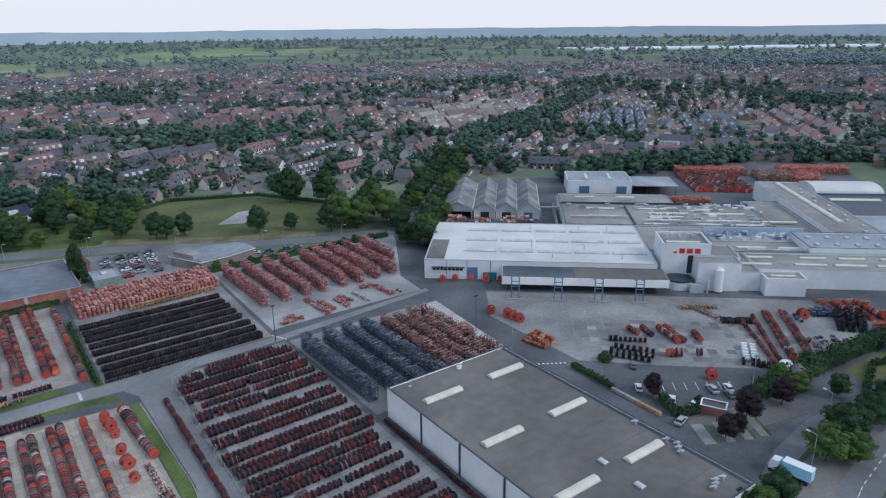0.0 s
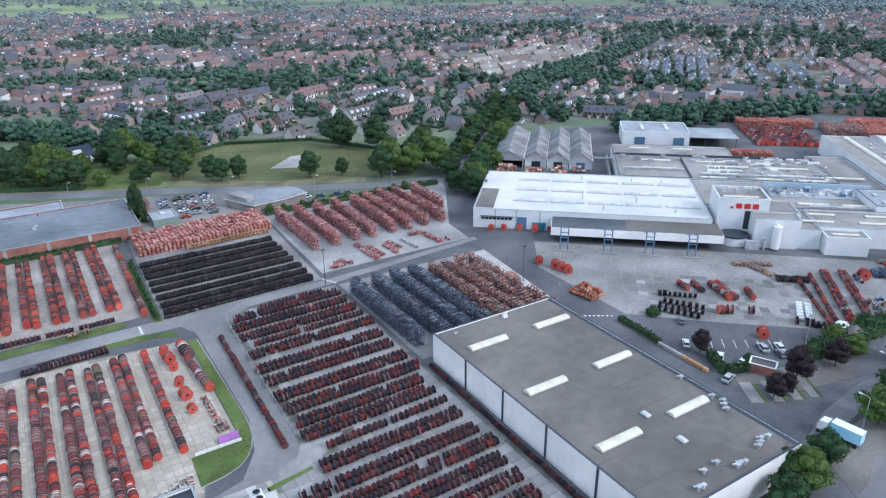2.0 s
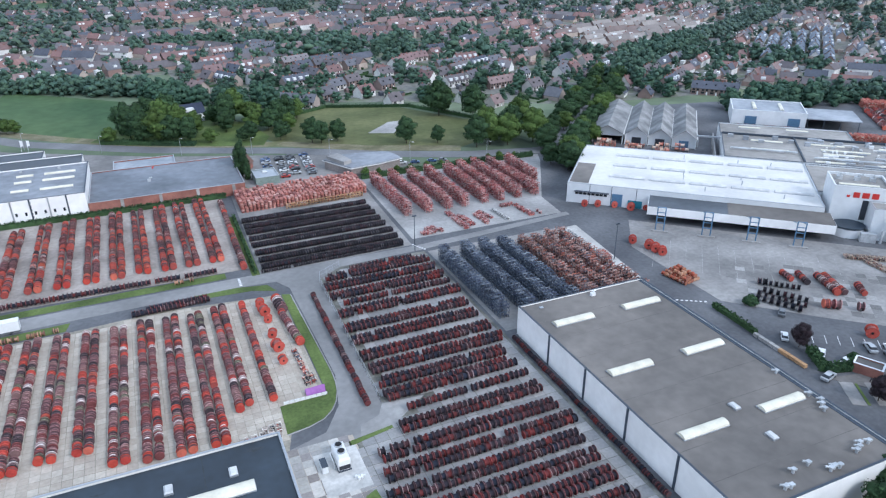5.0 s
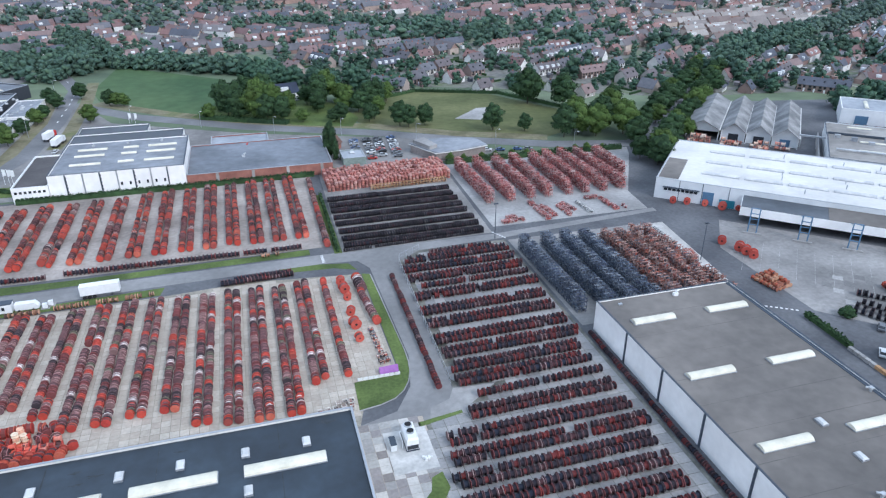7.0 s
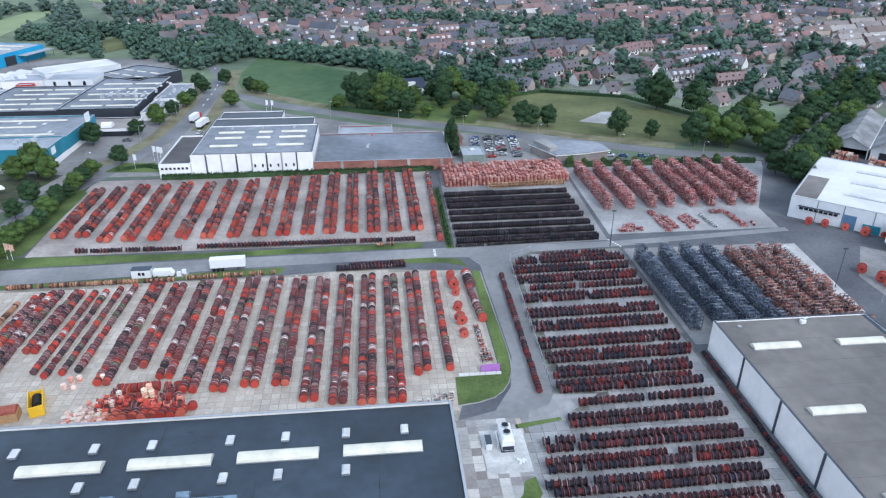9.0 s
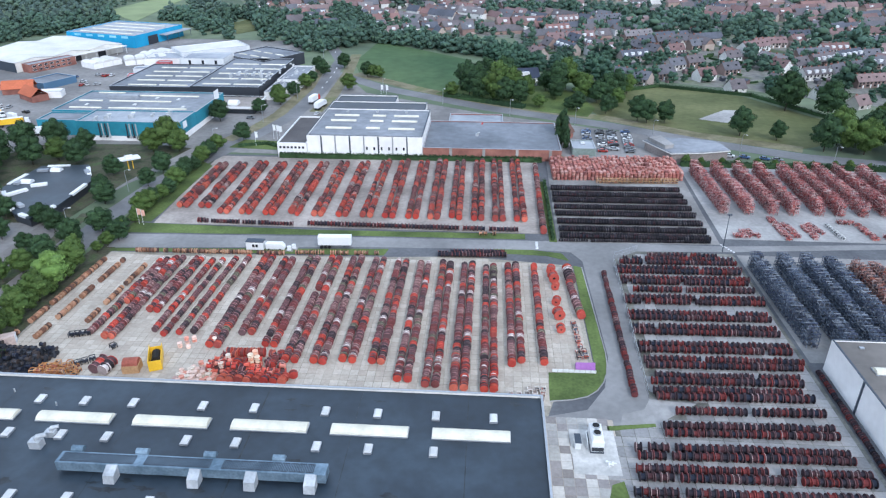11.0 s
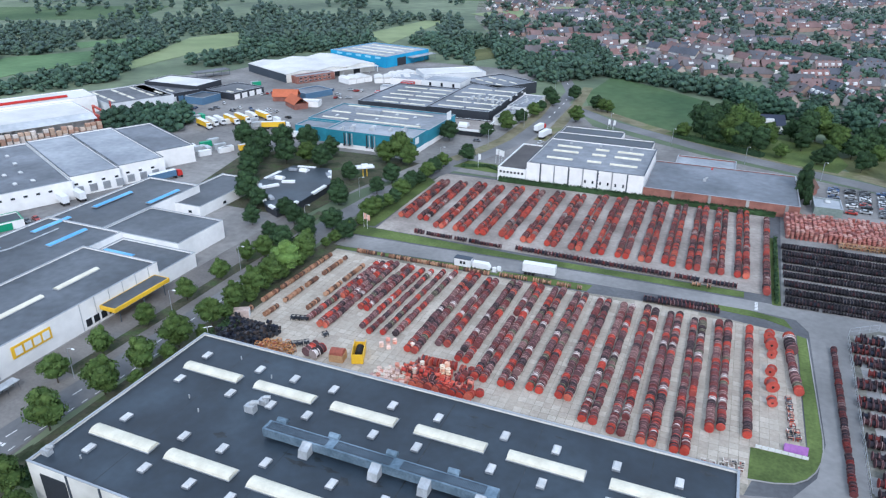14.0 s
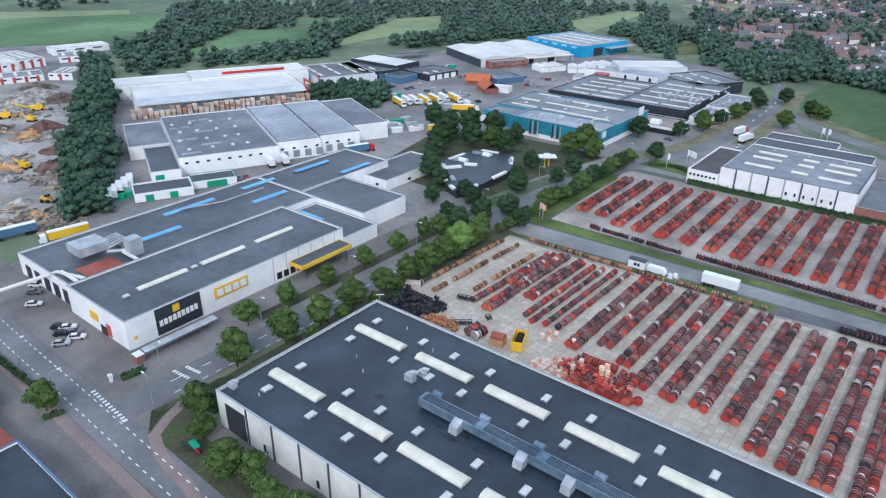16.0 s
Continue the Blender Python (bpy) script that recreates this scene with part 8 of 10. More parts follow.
for gx in range(-8, 20):
    for gy in range(2, 20):
        rnd = random.Random(gx * 131 + gy * 17)
        ang = rnd.choice((24, 28, 20, -62, -48, 34, 26, -40))
        cx, cy = gx * cell + 45, gy * cell + 45
        if rnd.random() < 0.10 + 0.25 * (math.hypot(cx, cy) > 900):
            continue
        ca, sa = math.cos(radians(ang)), math.sin(radians(ang))
        for row in (-38, -13, 16, 40):
            s = -44 + rnd.uniform(0, 8)
            while s < 34:
                kind = rnd.choice((0, 0, 1, 1, 2, 3))
                x, y = cx + ca * s - sa * (row + rnd.uniform(-2, 2)), cy + sa * s + ca * row
                if suburb(x, y) and abs(math.atan2(x, y)) < 1.35 and not any(inside(x, y, d[0]) for d in DISTRICTS) and not any(math.hypot(x - h[0], y - h[1]) < 17 for h in NEAR):
                    a = ang + rnd.choice((0, 0, 0, 90)) * (kind == 0) + rnd.uniform(-4, 4)
                    if math.hypot(x, y) < 560 and near_houses < 76:
                        near_houses += 1
                        garden.append((x, y, a))
                        copy_thing(HOUSES[kind], pose(x, y, 0, 0, 0, a))
                    else:
                        town_house(kind, x, y, a, "mixed", rnd)
                s += LEN[kind] + rnd.uniform(2, 5)
unit_roof = Shape().gable(0, 1, 0, 1, 0, 1, 0.03, 0.05)
town = thing("town", "wide suburb of tiled roofs among trees", "houses", kind="stuff")
spread("house_walls", Shape().box(0, 1, 0, 1, 0, 1), [p[:7] for p in far_walls], FAR_WALL, town)
unit_gable = Shape().add([(0, 0.02, 0), (0, 0.98, 0), (0, 0.5, 0.97), (1, 0.02, 0), (1, 0.98, 0), (1, 0.5, 0.97)], [(0, 2, 1), (3, 4, 5)])
spread("house_gables", unit_gable, [(x, y, low, a, k, d, rise) for x, y, z, a, k, d, low, rise in far_walls], FAR_WALL, town)
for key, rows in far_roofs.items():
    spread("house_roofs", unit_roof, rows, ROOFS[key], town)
all_roofs = [r for rows in far_roofs.values() for r in rows]


def on_roof(r, along, across, up):
    x, y, z, a, k, d, h = r
    c, s = math.cos(radians(a)), math.sin(radians(a))
    return (x + c * along * k - s * across * d, y + s * along * k + c * across * d, z + up * h, a)


spread("chimneys", Shape().box(0, 0.9, 0, 0.9, 0, 1.8), [(*on_roof(r, 0.2, 0.45, 0.75), 1, 1, 1) for r in all_roofs], BRICK, town)
spread("dormers", Shape().box(0, 1, 0, 1.8, 0, 1.6), [(*on_roof(r, rng.uniform(0.1, 0.6), rng.choice((0.08, 0.68)), 0.25), rng.uniform(2, 4.5), 1, 1) for r in all_roofs for _ in range(1 + (r[4] > 20)) if rng.random() < 0.75], WHITE, town)
spread("house_sheds", Shape().box(0, 4, 0, 3, 0, 2.5), [(*on_roof(r, rng.uniform(0.1, 0.8), rng.choice((-0.9, 1.7)), 0)[:2], 0, r[3] + rng.choice((0, 90)), rng.uniform(0.6, 1.5), 1, 1) for r in all_roofs for _ in range(2) if rng.random() < 0.7], FAR_WALL, town)
plots = [(x, y, a + rng.choice((0, 90)), rng.uniform(-14, 18), rng.choice((-1, 1)) * rng.uniform(7, 14)) for x, y, a in garden for _ in range(5)]
around = [(x + math.cos(radians(a)) * p - math.sin(radians(a)) * q, y + math.sin(radians(a)) * p + math.cos(radians(a)) * q, 0, a) for x, y, a, p, q in plots]
around = [p for p in around if suburb(p[0], p[1])]
spread("garden_sheds", Shape().gable(0, 3.2, 0, 2.6, 2.0, 0.9, 0.15).box(0.05, 3.15, 0.05, 2.55, 0, 2.0), [(*p, rng.uniform(0.8, 1.5), 1, 1) for p in around[::2]], FAR_ROOF, town)
spread("garden_hedges", Shape().box(0, 9, 0, 0.8, 0, 1.5), [(*p, rng.uniform(0.6, 1.6), 1, rng.uniform(0.7, 1.2)) for p in around[1::2]], LEAF, town)
# parked cars, paths and garden walls: small pale things between the houses
bits = [(r[0] + rng.uniform(-16, 26), r[1] + rng.uniform(-16, 22), rng.choice((r[3], r[3] + 90))) for r in all_roofs for _ in range(3)]
bits = [b for b in bits if suburb(b[0], b[1])]
CAR_FAR = surf("far parked cars", [(0.70, 0.71, 0.72), (0.03, 0.032, 0.036), (0.34, 0.36, 0.38), (0.06, 0.08, 0.14), (0.60, 0.60, 0.60)], 0.35, bump=0, pick="island")
spread("parked_cars", Shape().box(0, 4.3, 0, 1.75, 0.3, 1.0).box(0.9, 3.4, 0.15, 1.6, 1.0, 1.45), [(x, y, 0, a, 1, 1, 1) for x, y, a in bits[::4]], CAR_FAR, town)
spread("garden_paths", Shape().box(0, 7, 0, 2.4, 0, 0.12), [(x, y, 0, a, rng.uniform(0.6, 1.8), rng.uniform(0.6, 1.6), 1) for x, y, a in bits[1::2]], surf("pale garden paving", [(0.26, 0.24, 0.22), (0.20, 0.165, 0.145), (0.32, 0.30, 0.285)], 0.9, bump=0, pick="island"), town)
GREENHOUSE = surf("pale glasshouse roofs", [(0.62, 0.66, 0.70), (0.72, 0.75, 0.78)], 0.4, big=0.01, amount=0.1, bump=0)
gl = thing("glasshouses", "pale far glasshouses on the horizon", "glasshouse", kind="stuff")
spread("glass_roofs", Shape().gable(0, 1, 0, 1, 0.6, 0.4, 0, 0.05).box(0, 1, 0, 1, 0, 0.6), [(1900 + 90 * k + rng.uniform(-20, 20), 1750 - 60 * k + 70 * j, 0, -38, rng.uniform(120, 260), 34, 6) for k in range(12) for j in range(3)], GREENHOUSE, gl)

# large barn-roofed house by the lawn and the house in the trees
lh = thing("villa", "white villa with a blue-black roof among trees", "house", m=pose(18, 420, 0, 0, 0, 15))
part("wall", Shape().box(0, 14, 0, 10, 0, 3.4), WHITE_WALL, lh)
part("roof", Shape().gable(0, 14, 0, 10, 3.4, 4.6, 0.5), surf("blue-black tiles", [(0.03, 0.04, 0.07)], 0.6), lh)
part("dormer", Shape().box(3, 8, 0.8, 3, 4.4, 6.4), WHITE, lh)
for x in (2, 6, 10):
    part("window", Shape().box(x, x + 1.6, -0.06, 0.02, 0.8, 2.3), GLASS, lh)

# ---- woods and town trees far off ----
sheet("pavement_town", [(-180, 585), (20, 575), (30, 500), (60, 432), (110, 430), (160, 408), (250, 360), (330, 350), (560, 300), (1950, 580), (1900, 1100), (1200, 1560), (400, 1900), (-300, 1900), (-600, 1700), (-330, 900)], -0.005, surf("gardens and paving", [(0.085, 0.115, 0.055), (0.19, 0.18, 0.17), (0.11, 0.135, 0.075)], 0.95, big=0.05, fine=0.3, amount=0.3), "gardens and paved streets between the houses", "ground")
FAR_KIND = [crown_shape(random.Random(40 + k), lobes_for(random.Random(50 + k), 11, 5.2, 0.12, 6), 72, 1.05, 0.93, 5) for k in range(4)]
FAR_KIND += [crown_shape(random.Random(60 + k), lobes_for(random.Random(70 + k), 9, 5.2, 0.1, 4), 14, 1.5, 1.0, 4) for k in range(3)]
FAR_KIND += [crown_shape(random.Random(80 + k), lobes_for(random.Random(90 + k), 11, 5.2, 0.12, 8), 200, 0.74, 0.9, 6) for k in range(3)]
FAR_KIND += [crown_shape(random.Random(100 + k), lobes_for(random.Random(110 + k), 11, 5.2, 0.12, 5), 32, 1.25, 0.95, 5) for k in range(3)]
far_places = [[] for _ in FAR_KIND]


def far_tree(x, y, size):
    # field margins stay free of trees
    if any(inside(x * f, y * f, outline) for f in (1, 1.045, 1.09) for mat, outline in OPEN_LAND):
        return
    k = size * rng.uniform(0.75, 1.2)
    r = math.hypot(x, y)
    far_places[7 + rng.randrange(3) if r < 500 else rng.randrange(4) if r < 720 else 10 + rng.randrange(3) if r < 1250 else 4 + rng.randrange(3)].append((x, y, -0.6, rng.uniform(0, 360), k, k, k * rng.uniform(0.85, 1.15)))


def band(pts, width, step, size):
    """A strip of wood along a line."""
    for a, b in zip(pts, pts[1:]):
        a, b = Vector(a), Vector(b)
        d = b - a
        nrm = Vector((-d.y, d.x)).normalized()
        for i in range(int(d.length * width / step ** 2)):
            c = a + d * rng.random() + nrm * rng.uniform(-width / 2, width / 2)
            far_tree(c.x, c.y, size)


for pts, width, size in (([(-247, 101), (-262, 109), (-276, 117)], 13, 0.85), ([(-276, 116), (-300, 129), (-322, 142)], 17, 1.3), ([(-318, 139), (-350, 156), (-372, 169)], 13, 0.95), ([(-372, 168), (-400, 183), (-424, 196)], 17, 1.2), ([(-424, 195), (-450, 209), (-520, 245)], 15, 1.1)):
    band(pts, width, 4.9 * size ** 0.5, size)
WOOD_WEST = [(-634, 317), (-682, 397), (-805, 495), (-679, 642), (-469, 849), (-333, 857), (-264, 686), (-235, 701), (-169, 640), (-143, 627), (-104, 627), (-84, 560), (-107, 517), (-128, 499), (-154, 532), (-200, 552), (-233, 563), (-283, 641), (-319, 628), (-353, 579), (-370, 529), (-382, 486), (-418, 425), (-424, 372), (-435, 326), (-464, 278), (-465, 241), (-525, 266)]
for _ in range(10500):
    x, y = rng.uniform(-1000, -60), rng.uniform(250, 1100)
    if inside(x, y, WOOD_WEST) and (math.hypot(x, y) < 750 or rng.random() < 0.6):
        far_tree(x, y, rng.uniform(0.8, 1.25))
band([(-322, 290), (-300, 292), (-283, 302)], 26, 5, 1.0)
band([(-110, 562), (-60, 545), (-10, 510), (20, 490)], 22, 5.5, 1.0)
band([(-120, 520), (-110, 600), (-150, 700)], 20, 6, 1.1)
band([(10, 486), (40, 460), (70, 440), (96, 425)], 20, 6, 0.95)
band([(310, 398), (420, 500), (560, 565), (760, 680)], 26, 7, 1.1)
band([tuple((TK @ Vector((u, v, 0))).xy) for u, v in ((65, 190), (130, 225), (200, 270), (300, 270), (330, 180), (300, 100))], 26, 8, 1.15)
band([tuple((TK @ Vector((u, v, 0))).xy) for u, v in ((300, 100), (280, 20), (250, -30), (200, -60))], 30, 6.5, 1.2)
def clumps(x, y, scale, seed):
    return noise.noise((x * scale, y * scale, seed)) + 0.5 * noise.noise((x * scale * 2.7, y * scale * 2.7, seed + 5))


for _ in range(10500):
    r = 400 + 1350 * rng.random() ** 0.8
    a = rng.uniform(-1.3, 1.3)
    x, y = r * math.sin(a), r * math.cos(a)
    if suburb(x, y) and not any(inside(x, y, d[0]) and rng.random() < 0.8 for d in DISTRICTS):
        dense = clumps(x, y, 0.012, 9.0)
        if dense > 0.08:
            far_tree(x, y, rng.uniform(0.75, 1.15))
        elif rng.random() < (0.55 if r < 640 else 0.45):
            far_tree(x, y, rng.uniform(0.45, 0.8))
for _ in range(800):
    r, a = rng.uniform(385, 640), rng.uniform(-0.2, 0.85)
    x, y = r * math.sin(a), r * math.cos(a)
    if suburb(x, y) and not any(math.hypot(x - h[0] - 7, y - h[1] - 5) < 10 for h in NEAR) and not any(inside(x, y, d[0]) for d in DISTRICTS):
        far_tree(x, y, rng.choice((0.35, 0.4, 0.5, 0.6, 0.9)))
for _ in range(8500):
    r = 600 + 3900 * rng.random() ** 1.25
    a = rng.uniform(-1.32, 1.32)
    x, y = r * math.sin(a), r * math.cos(a)
    in_town = suburb(x, y)
    thr = 0.22 if in_town and r < 1000 else 0.05 if in_town else -0.02 if r < 1900 else -0.12
    if x < -100 and r < 1300:
        thr = 0.04
    if clumps(x, y, 0.0042, 2.0) > thr and not inside(x, y, TKF_AREA) and not inside(x, y, PARK) and not (x < -100 and (r < 760 or inside(x, y, WOOD_WEST))) and not (x < 20 and y < 640 and x > -250):
        far_tree(x, y, rng.uniform(0.9, 1.4) * (1 + r / 3600))
for pts, w in (([(20, 722), (70, 700), (130, 680), (190, 655)], 26), ([(270, 830), (330, 790), (400, 755)], 26), ([(60, 1040), (130, 1027), (230, 1010)], 40), ([(880, 538), (900, 430), (910, 350)], 50), ([(430, 395), (500, 412), (422, 500), (360, 470)], 10), ([(540, 1268), (700, 1150), (932, 901)], 40)):
    band(pts, w, 6.5, 1.1)
band([(1450, 1000), (1700, 880), (1900, 720)], 260, 15, 1.8)
woods = thing("woods", "dark green woods and town trees in the distance", "woods", kind="stuff")
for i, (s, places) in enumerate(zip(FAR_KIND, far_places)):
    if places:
        # leaf material by distance, further crowns carry more painted haze
        spread("tree_crowns", s, places, LEAF_HILL_HAZE if 4 <= i < 7 else LEAF_WOOD if 7 <= i < 10 else LEAF_MID_HAZE if i >= 10 else LEAF_FAR_HAZE, woods, True)
for k in KINDS.values():
    for src in k:
        for o in (*src.children_recursive, src):
            bpy.data.objects.remove(o)
for src in HOUSES:
    for o in (*src.children_recursive, src):
        bpy.data.objects.remove(o)

# ---- vehicles ----
CAR_COLS = {"white": (0.72, 0.73, 0.74), "silver": (0.42, 0.44, 0.46), "black": (0.02, 0.022, 0.026), "grey": (0.14, 0.15, 0.165), "blue": (0.05, 0.10, 0.22), "red": (0.40, 0.04, 0.03)}


def car_kind(colour):
    paint = surf(f"{colour} car paint", [CAR_COLS[colour]], 0.3, 0.2, amount=0.04, bump=0, spec=0.5)
    top = thing("car", f"{colour} parked passenger car", "car", "parked cars", m=pose(0, 0, -400))
    prof = [(-2.15, 0.35), (2.15, 0.35), (2.2, 0.75), (1.95, 0.92), (0.95, 1.0), (-1.7, 1.02), (-2.2, 0.9)]
    body = Shape().add([(x, y, z) for y in (-0.87, 0.87) for x, z in prof], [tuple(range(7)), tuple(range(13, 6, -1))] + [(i, 7 + i, 7 + (i + 1) % 7, (i + 1) % 7) for i in range(7)])
    b = part("body", body, paint, top)
    part("cabin", Shape().add([(1.0, -0.8, 1.0), (1.0, 0.8, 1.0), (-1.85, 0.8, 1.02), (-1.85, -0.8, 1.02), (0.25, -0.66, 1.44), (0.25, 0.66, 1.44), (-1.3, 0.66, 1.46), (-1.3, -0.66, 1.46)],
                              [(0, 1, 5, 4), (1, 2, 6, 5), (2, 3, 7, 6), (3, 0, 4, 7), (4, 5, 6, 7)]), GLASS, b)
    part("roof", Shape().box(-1.28, 0.2, -0.64, 0.64, 1.45, 1.49), paint, b)
    for x in (-1.35, 1.35):
        for y in (-0.82, 0.82):
            part("wheel", Shape().tube((x, y - 0.1, 0.32), (x, y + 0.1, 0.32), 0.32, n=10), BLACK, top)
    for y in (-0.6, 0.6):
        part("headlight", Shape().box(2.12, 2.2, y - 0.18, y + 0.18, 0.66, 0.78), WHITE, top)
    return top


CARS = {c: car_kind(c) for c in CAR_COLS}


def park(colour, x, y, turn, size=1.0):
    ob = copy_thing(CARS[colour], pose(x, y, 0.1, 0, 0, turn))
    ob.scale = (size,) * 3
    return ob


mixed = ("white", "silver", "black", "grey", "blue", "silver", "white", "black", "grey", "red")
for col, x0 in enumerate((45.5, 52, 57.2, 64)):
    for k in range(11):
        if rng.random() > 0.12 and not (col == 0 and k < 4):
            park(rng.choice(mixed), x0 + rng.uniform(-0.3, 0.3) + 0.25 * k, 295 + 2.9 * k, 0 + rng.choice((0, 180)) + rng.uniform(-4, 4))
for c, x, y, a in (("grey", 156, 117, 40), ("white", 146.3, 107.3, 45), ("white", 148.5, 97.6, 35), ("white", 151.4, 92.6, 10), ("silver", 162.2, 94.2, 60), ("grey", 163.5, 89.6, 60), ("white", 166.5, 92, 55), ("silver", 141.3, 89.6, 15)):
    park(c, x, y, a, 1.1 if c == "silver" else 1.0)
for c, x, y, a in (("white", -195.8, 60.3, 50), ("black", -178.2, 59.3, 50), ("white", -176, 60.5, 55), ("black", -174.2, 58.2, 50), ("grey", -172.4, 60.4, 50), ("white", -169.5, 59.8, 50), ("silver", -169.6, 55.8, 50), ("grey", -203, 63.5, 40), ("white", -207, 66, 40)):
    park(c, x, y, a)
for k in range(14):
    park(rng.choice(mixed), -252 + 3.2 * k * 0.36, 126 + 3.2 * k * 0.93, -20 + rng.uniform(-4, 4)) if rng.random() > 0.5 else None
for x, y, a in ((106, 292, -20), (112, 290.5, -20), (120, 289, -20), (125, 288, -20), (-122, 296, 15), (-88, 330, 80), (-94, 310, 80), (-116, 310, 20), (-88, 345, 80), (30, 415, 20), (-120, 335, 0)):
    park(rng.choice(mixed), x, y, a)
for k in range(64):
    park(rng.choice(mixed), *rng.choice(((rng.uniform(-318, -296), rng.uniform(330, 358)), (rng.uniform(-262, -232), rng.uniform(395, 430)), (rng.uniform(-225, -150), rng.uniform(345, 362)), (rng.uniform(-330, -240), rng.uniform(385, 400)), (rng.uniform(-122, -112), rng.uniform(425, 470)), (rng.uniform(-300, -240), rng.uniform(330, 350)))), rng.uniform(0, 180))


def lorry_kind(name, label, cab_mat, box_mat, length, has_cab=True):
    top = thing(name, label, "lorry", m=pose(0, 0, -400))
    part("cargo_box", Shape().box(0, length, -1.25, 1.25, 1.25, 4.0), box_mat, top)
    part("box_roof", Shape().box(-0.02, length + 0.02, -1.27, 1.27, 4.0, 4.06), WHITE, top)
    part("chassis", Shape().box(0.2, length + (2.6 if has_cab else 0), -0.5, 0.5, 0.8, 1.2), STEEL, top)
    wheels = [1.0, 2.3, 3.6] + ([length - 0.5, length + 2.3] if has_cab else [])
    for x in wheels:
        for y in (-1.05, 1.05):
            part("wheel", Shape().tube((x, y - 0.18, 0.5), (x, y + 0.18, 0.5), 0.5, n=12), BLACK, top)
    if has_cab:
        c = part("cab", Shape().add([(length + 0.6, y, z) for y in (-1.2, 1.2) for z in (0.9, 3.5)] + [(length + 2.8, y, z) for y in (-1.2, 1.2) for z in (0.9, 2.2)] + [(length + 2.4, y, 3.3) for y in (-1.15, 1.15)],
                                    [(0, 1, 3, 2), (4, 6, 7, 5), (0, 4, 5, 8, 1), (2, 3, 9, 7, 6), (1, 8, 9, 3), (0, 2, 6, 4), (5, 7, 9, 8)]), cab_mat, top)
        part("windscreen", Shape().add([(length + 2.82, -1.0, 2.25), (length + 2.82, 1.0, 2.25), (length + 2.46, 1.0, 3.2), (length + 2.46, -1.0, 3.2)], [(0, 1, 2, 3)]), GLASS, c)
    else:
        part("support_leg", Shape().box(length - 2.5, length - 2.3, -0.7, -0.5, 0, 1.2).box(length - 2.5, length - 2.3, 0.5, 0.7, 0, 1.2), STEEL, top)
    return top


LORRY = {"tarp": lorry_kind("lorry", "white lorry with a light blue tarpaulin trailer", WHITE, LIGHT_BLUE, 6.4),
         "yellow": lorry_kind("lorry", "yellow and white lorry with trailer", WHITE, YELLOW, 13),
         "white": lorry_kind("lorry", "white box lorry on the estate", WHITE, WHITE, 9),
         "blue": lorry_kind("lorry", "blue lorry with a red cab", RED, BLUE_STEEL, 12),
         "red": lorry_kind("lorry", "white lorry with a red cab", RED, WHITE, 8),
         "trailer": lorry_kind("trailer", "parked white box trailer on the road edge", WHITE, WHITE, 10.6, False)}
for key, x, y, a in (("tarp", 142.8, 56.4, 98), ("trailer", -52.6, 194.3, 3), ("yellow", -233, 95, -100), ("red", -96, 364, 80), ("blue", -228, 214, 70), ("white", -238.5, 180, 160), ("white", -236, 186, 160), ("yellow", -222, 268, 60), ("white", -90, 352, 80),
                     ("yellow", -279, 304.5, -26), ("white", -276.5, 309.5, -26), ("white", -274.5, 313.5, -26), ("yellow", -271, 318.5, -26), ("yellow", -267.5, 324, -26), ("white", -264, 329.5, -26), ("yellow", -260, 334, -26), ("yellow", -240, 311, 30), ("white", -215, 300, 20), ("blue", -248, 84, -100), ("white", -76, 362, 5), ("red", -62, 364, 5), ("white", -252.5, 112.5, 152), ("white", -255, 116, 152), ("white", -257.5, 119.6, 152), ("white", -260, 123.2, 152), ("white", -262.5, 126.8, 152)):
    copy_thing(LORRY[key], pose(x, y, 0.1, 0, 0, a))
for group in (CARS, LORRY):
    for src in group.values():
        for o in (*src.children_recursive, src):
            bpy.data.objects.remove(o)

# site cabin and tank by the road
cb2 = thing("site_cabin", "white site cabin with dark roof", "cabin", m=pose(-75.2, 190.6, 0))
part("body", Shape().box(0, 5.6, 0, 2.6, 0.3, 2.9), WHITE, cb2)
part("roof", Shape().box(-0.1, 5.7, -0.1, 2.7, 2.9, 3.05), DARK_TRIM, cb2)
for x in (2.0, 3.1):
    part("window", Shape().box(x, x + 0.8, -0.05, 0.0, 1.2, 2.2), GLASS, cb2)
part("foot", Shape().box(0.2, 0.5, 0.2, 2.4, 0, 0.3).box(5.1, 5.4, 0.2, 2.4, 0, 0.3), CONCRETE, cb2)
van = thing("van", "white rounded delivery van by the cabin", "van", m=pose(-69, 192, 0.05))
part("body", Shape().box(0, 5.2, -1, 1, 0.4, 2.3).add([(5.2, -1, 0.4), (5.2, 1, 0.4), (5.2, 1, 2.2), (5.2, -1, 2.2), (6.0, -0.9, 0.4), (6.0, 0.9, 0.4), (6.0, 0.9, 1.2), (6.0, -0.9, 1.2)], [(4, 5, 6, 7), (3, 7, 6, 2), (0, 4, 7, 3), (1, 2, 6, 5)]), WHITE, van)
for x in (1.0, 4.6):
    for y in (-0.95, 0.95):
        part("wheel", Shape().tube((x, y - 0.1, 0.33), (x, y + 0.1, 0.33), 0.33, n=10), BLACK, van)
for x, y in ((-61.5, 191.5), (-60.3, 192.8)):
    bx = thing("meter_box", "small white utility box on a concrete plate", "utility box", m=pose(x, y, 0.05))
    part("plate", Shape().box(-1.2, 1.2, -0.9, 0.9, 0, 0.12), CONCRETE, bx)
    part("box", Shape().box(-0.6, 0.6, -0.4, 0.4, 0.12, 1.5), WHITE, bx)

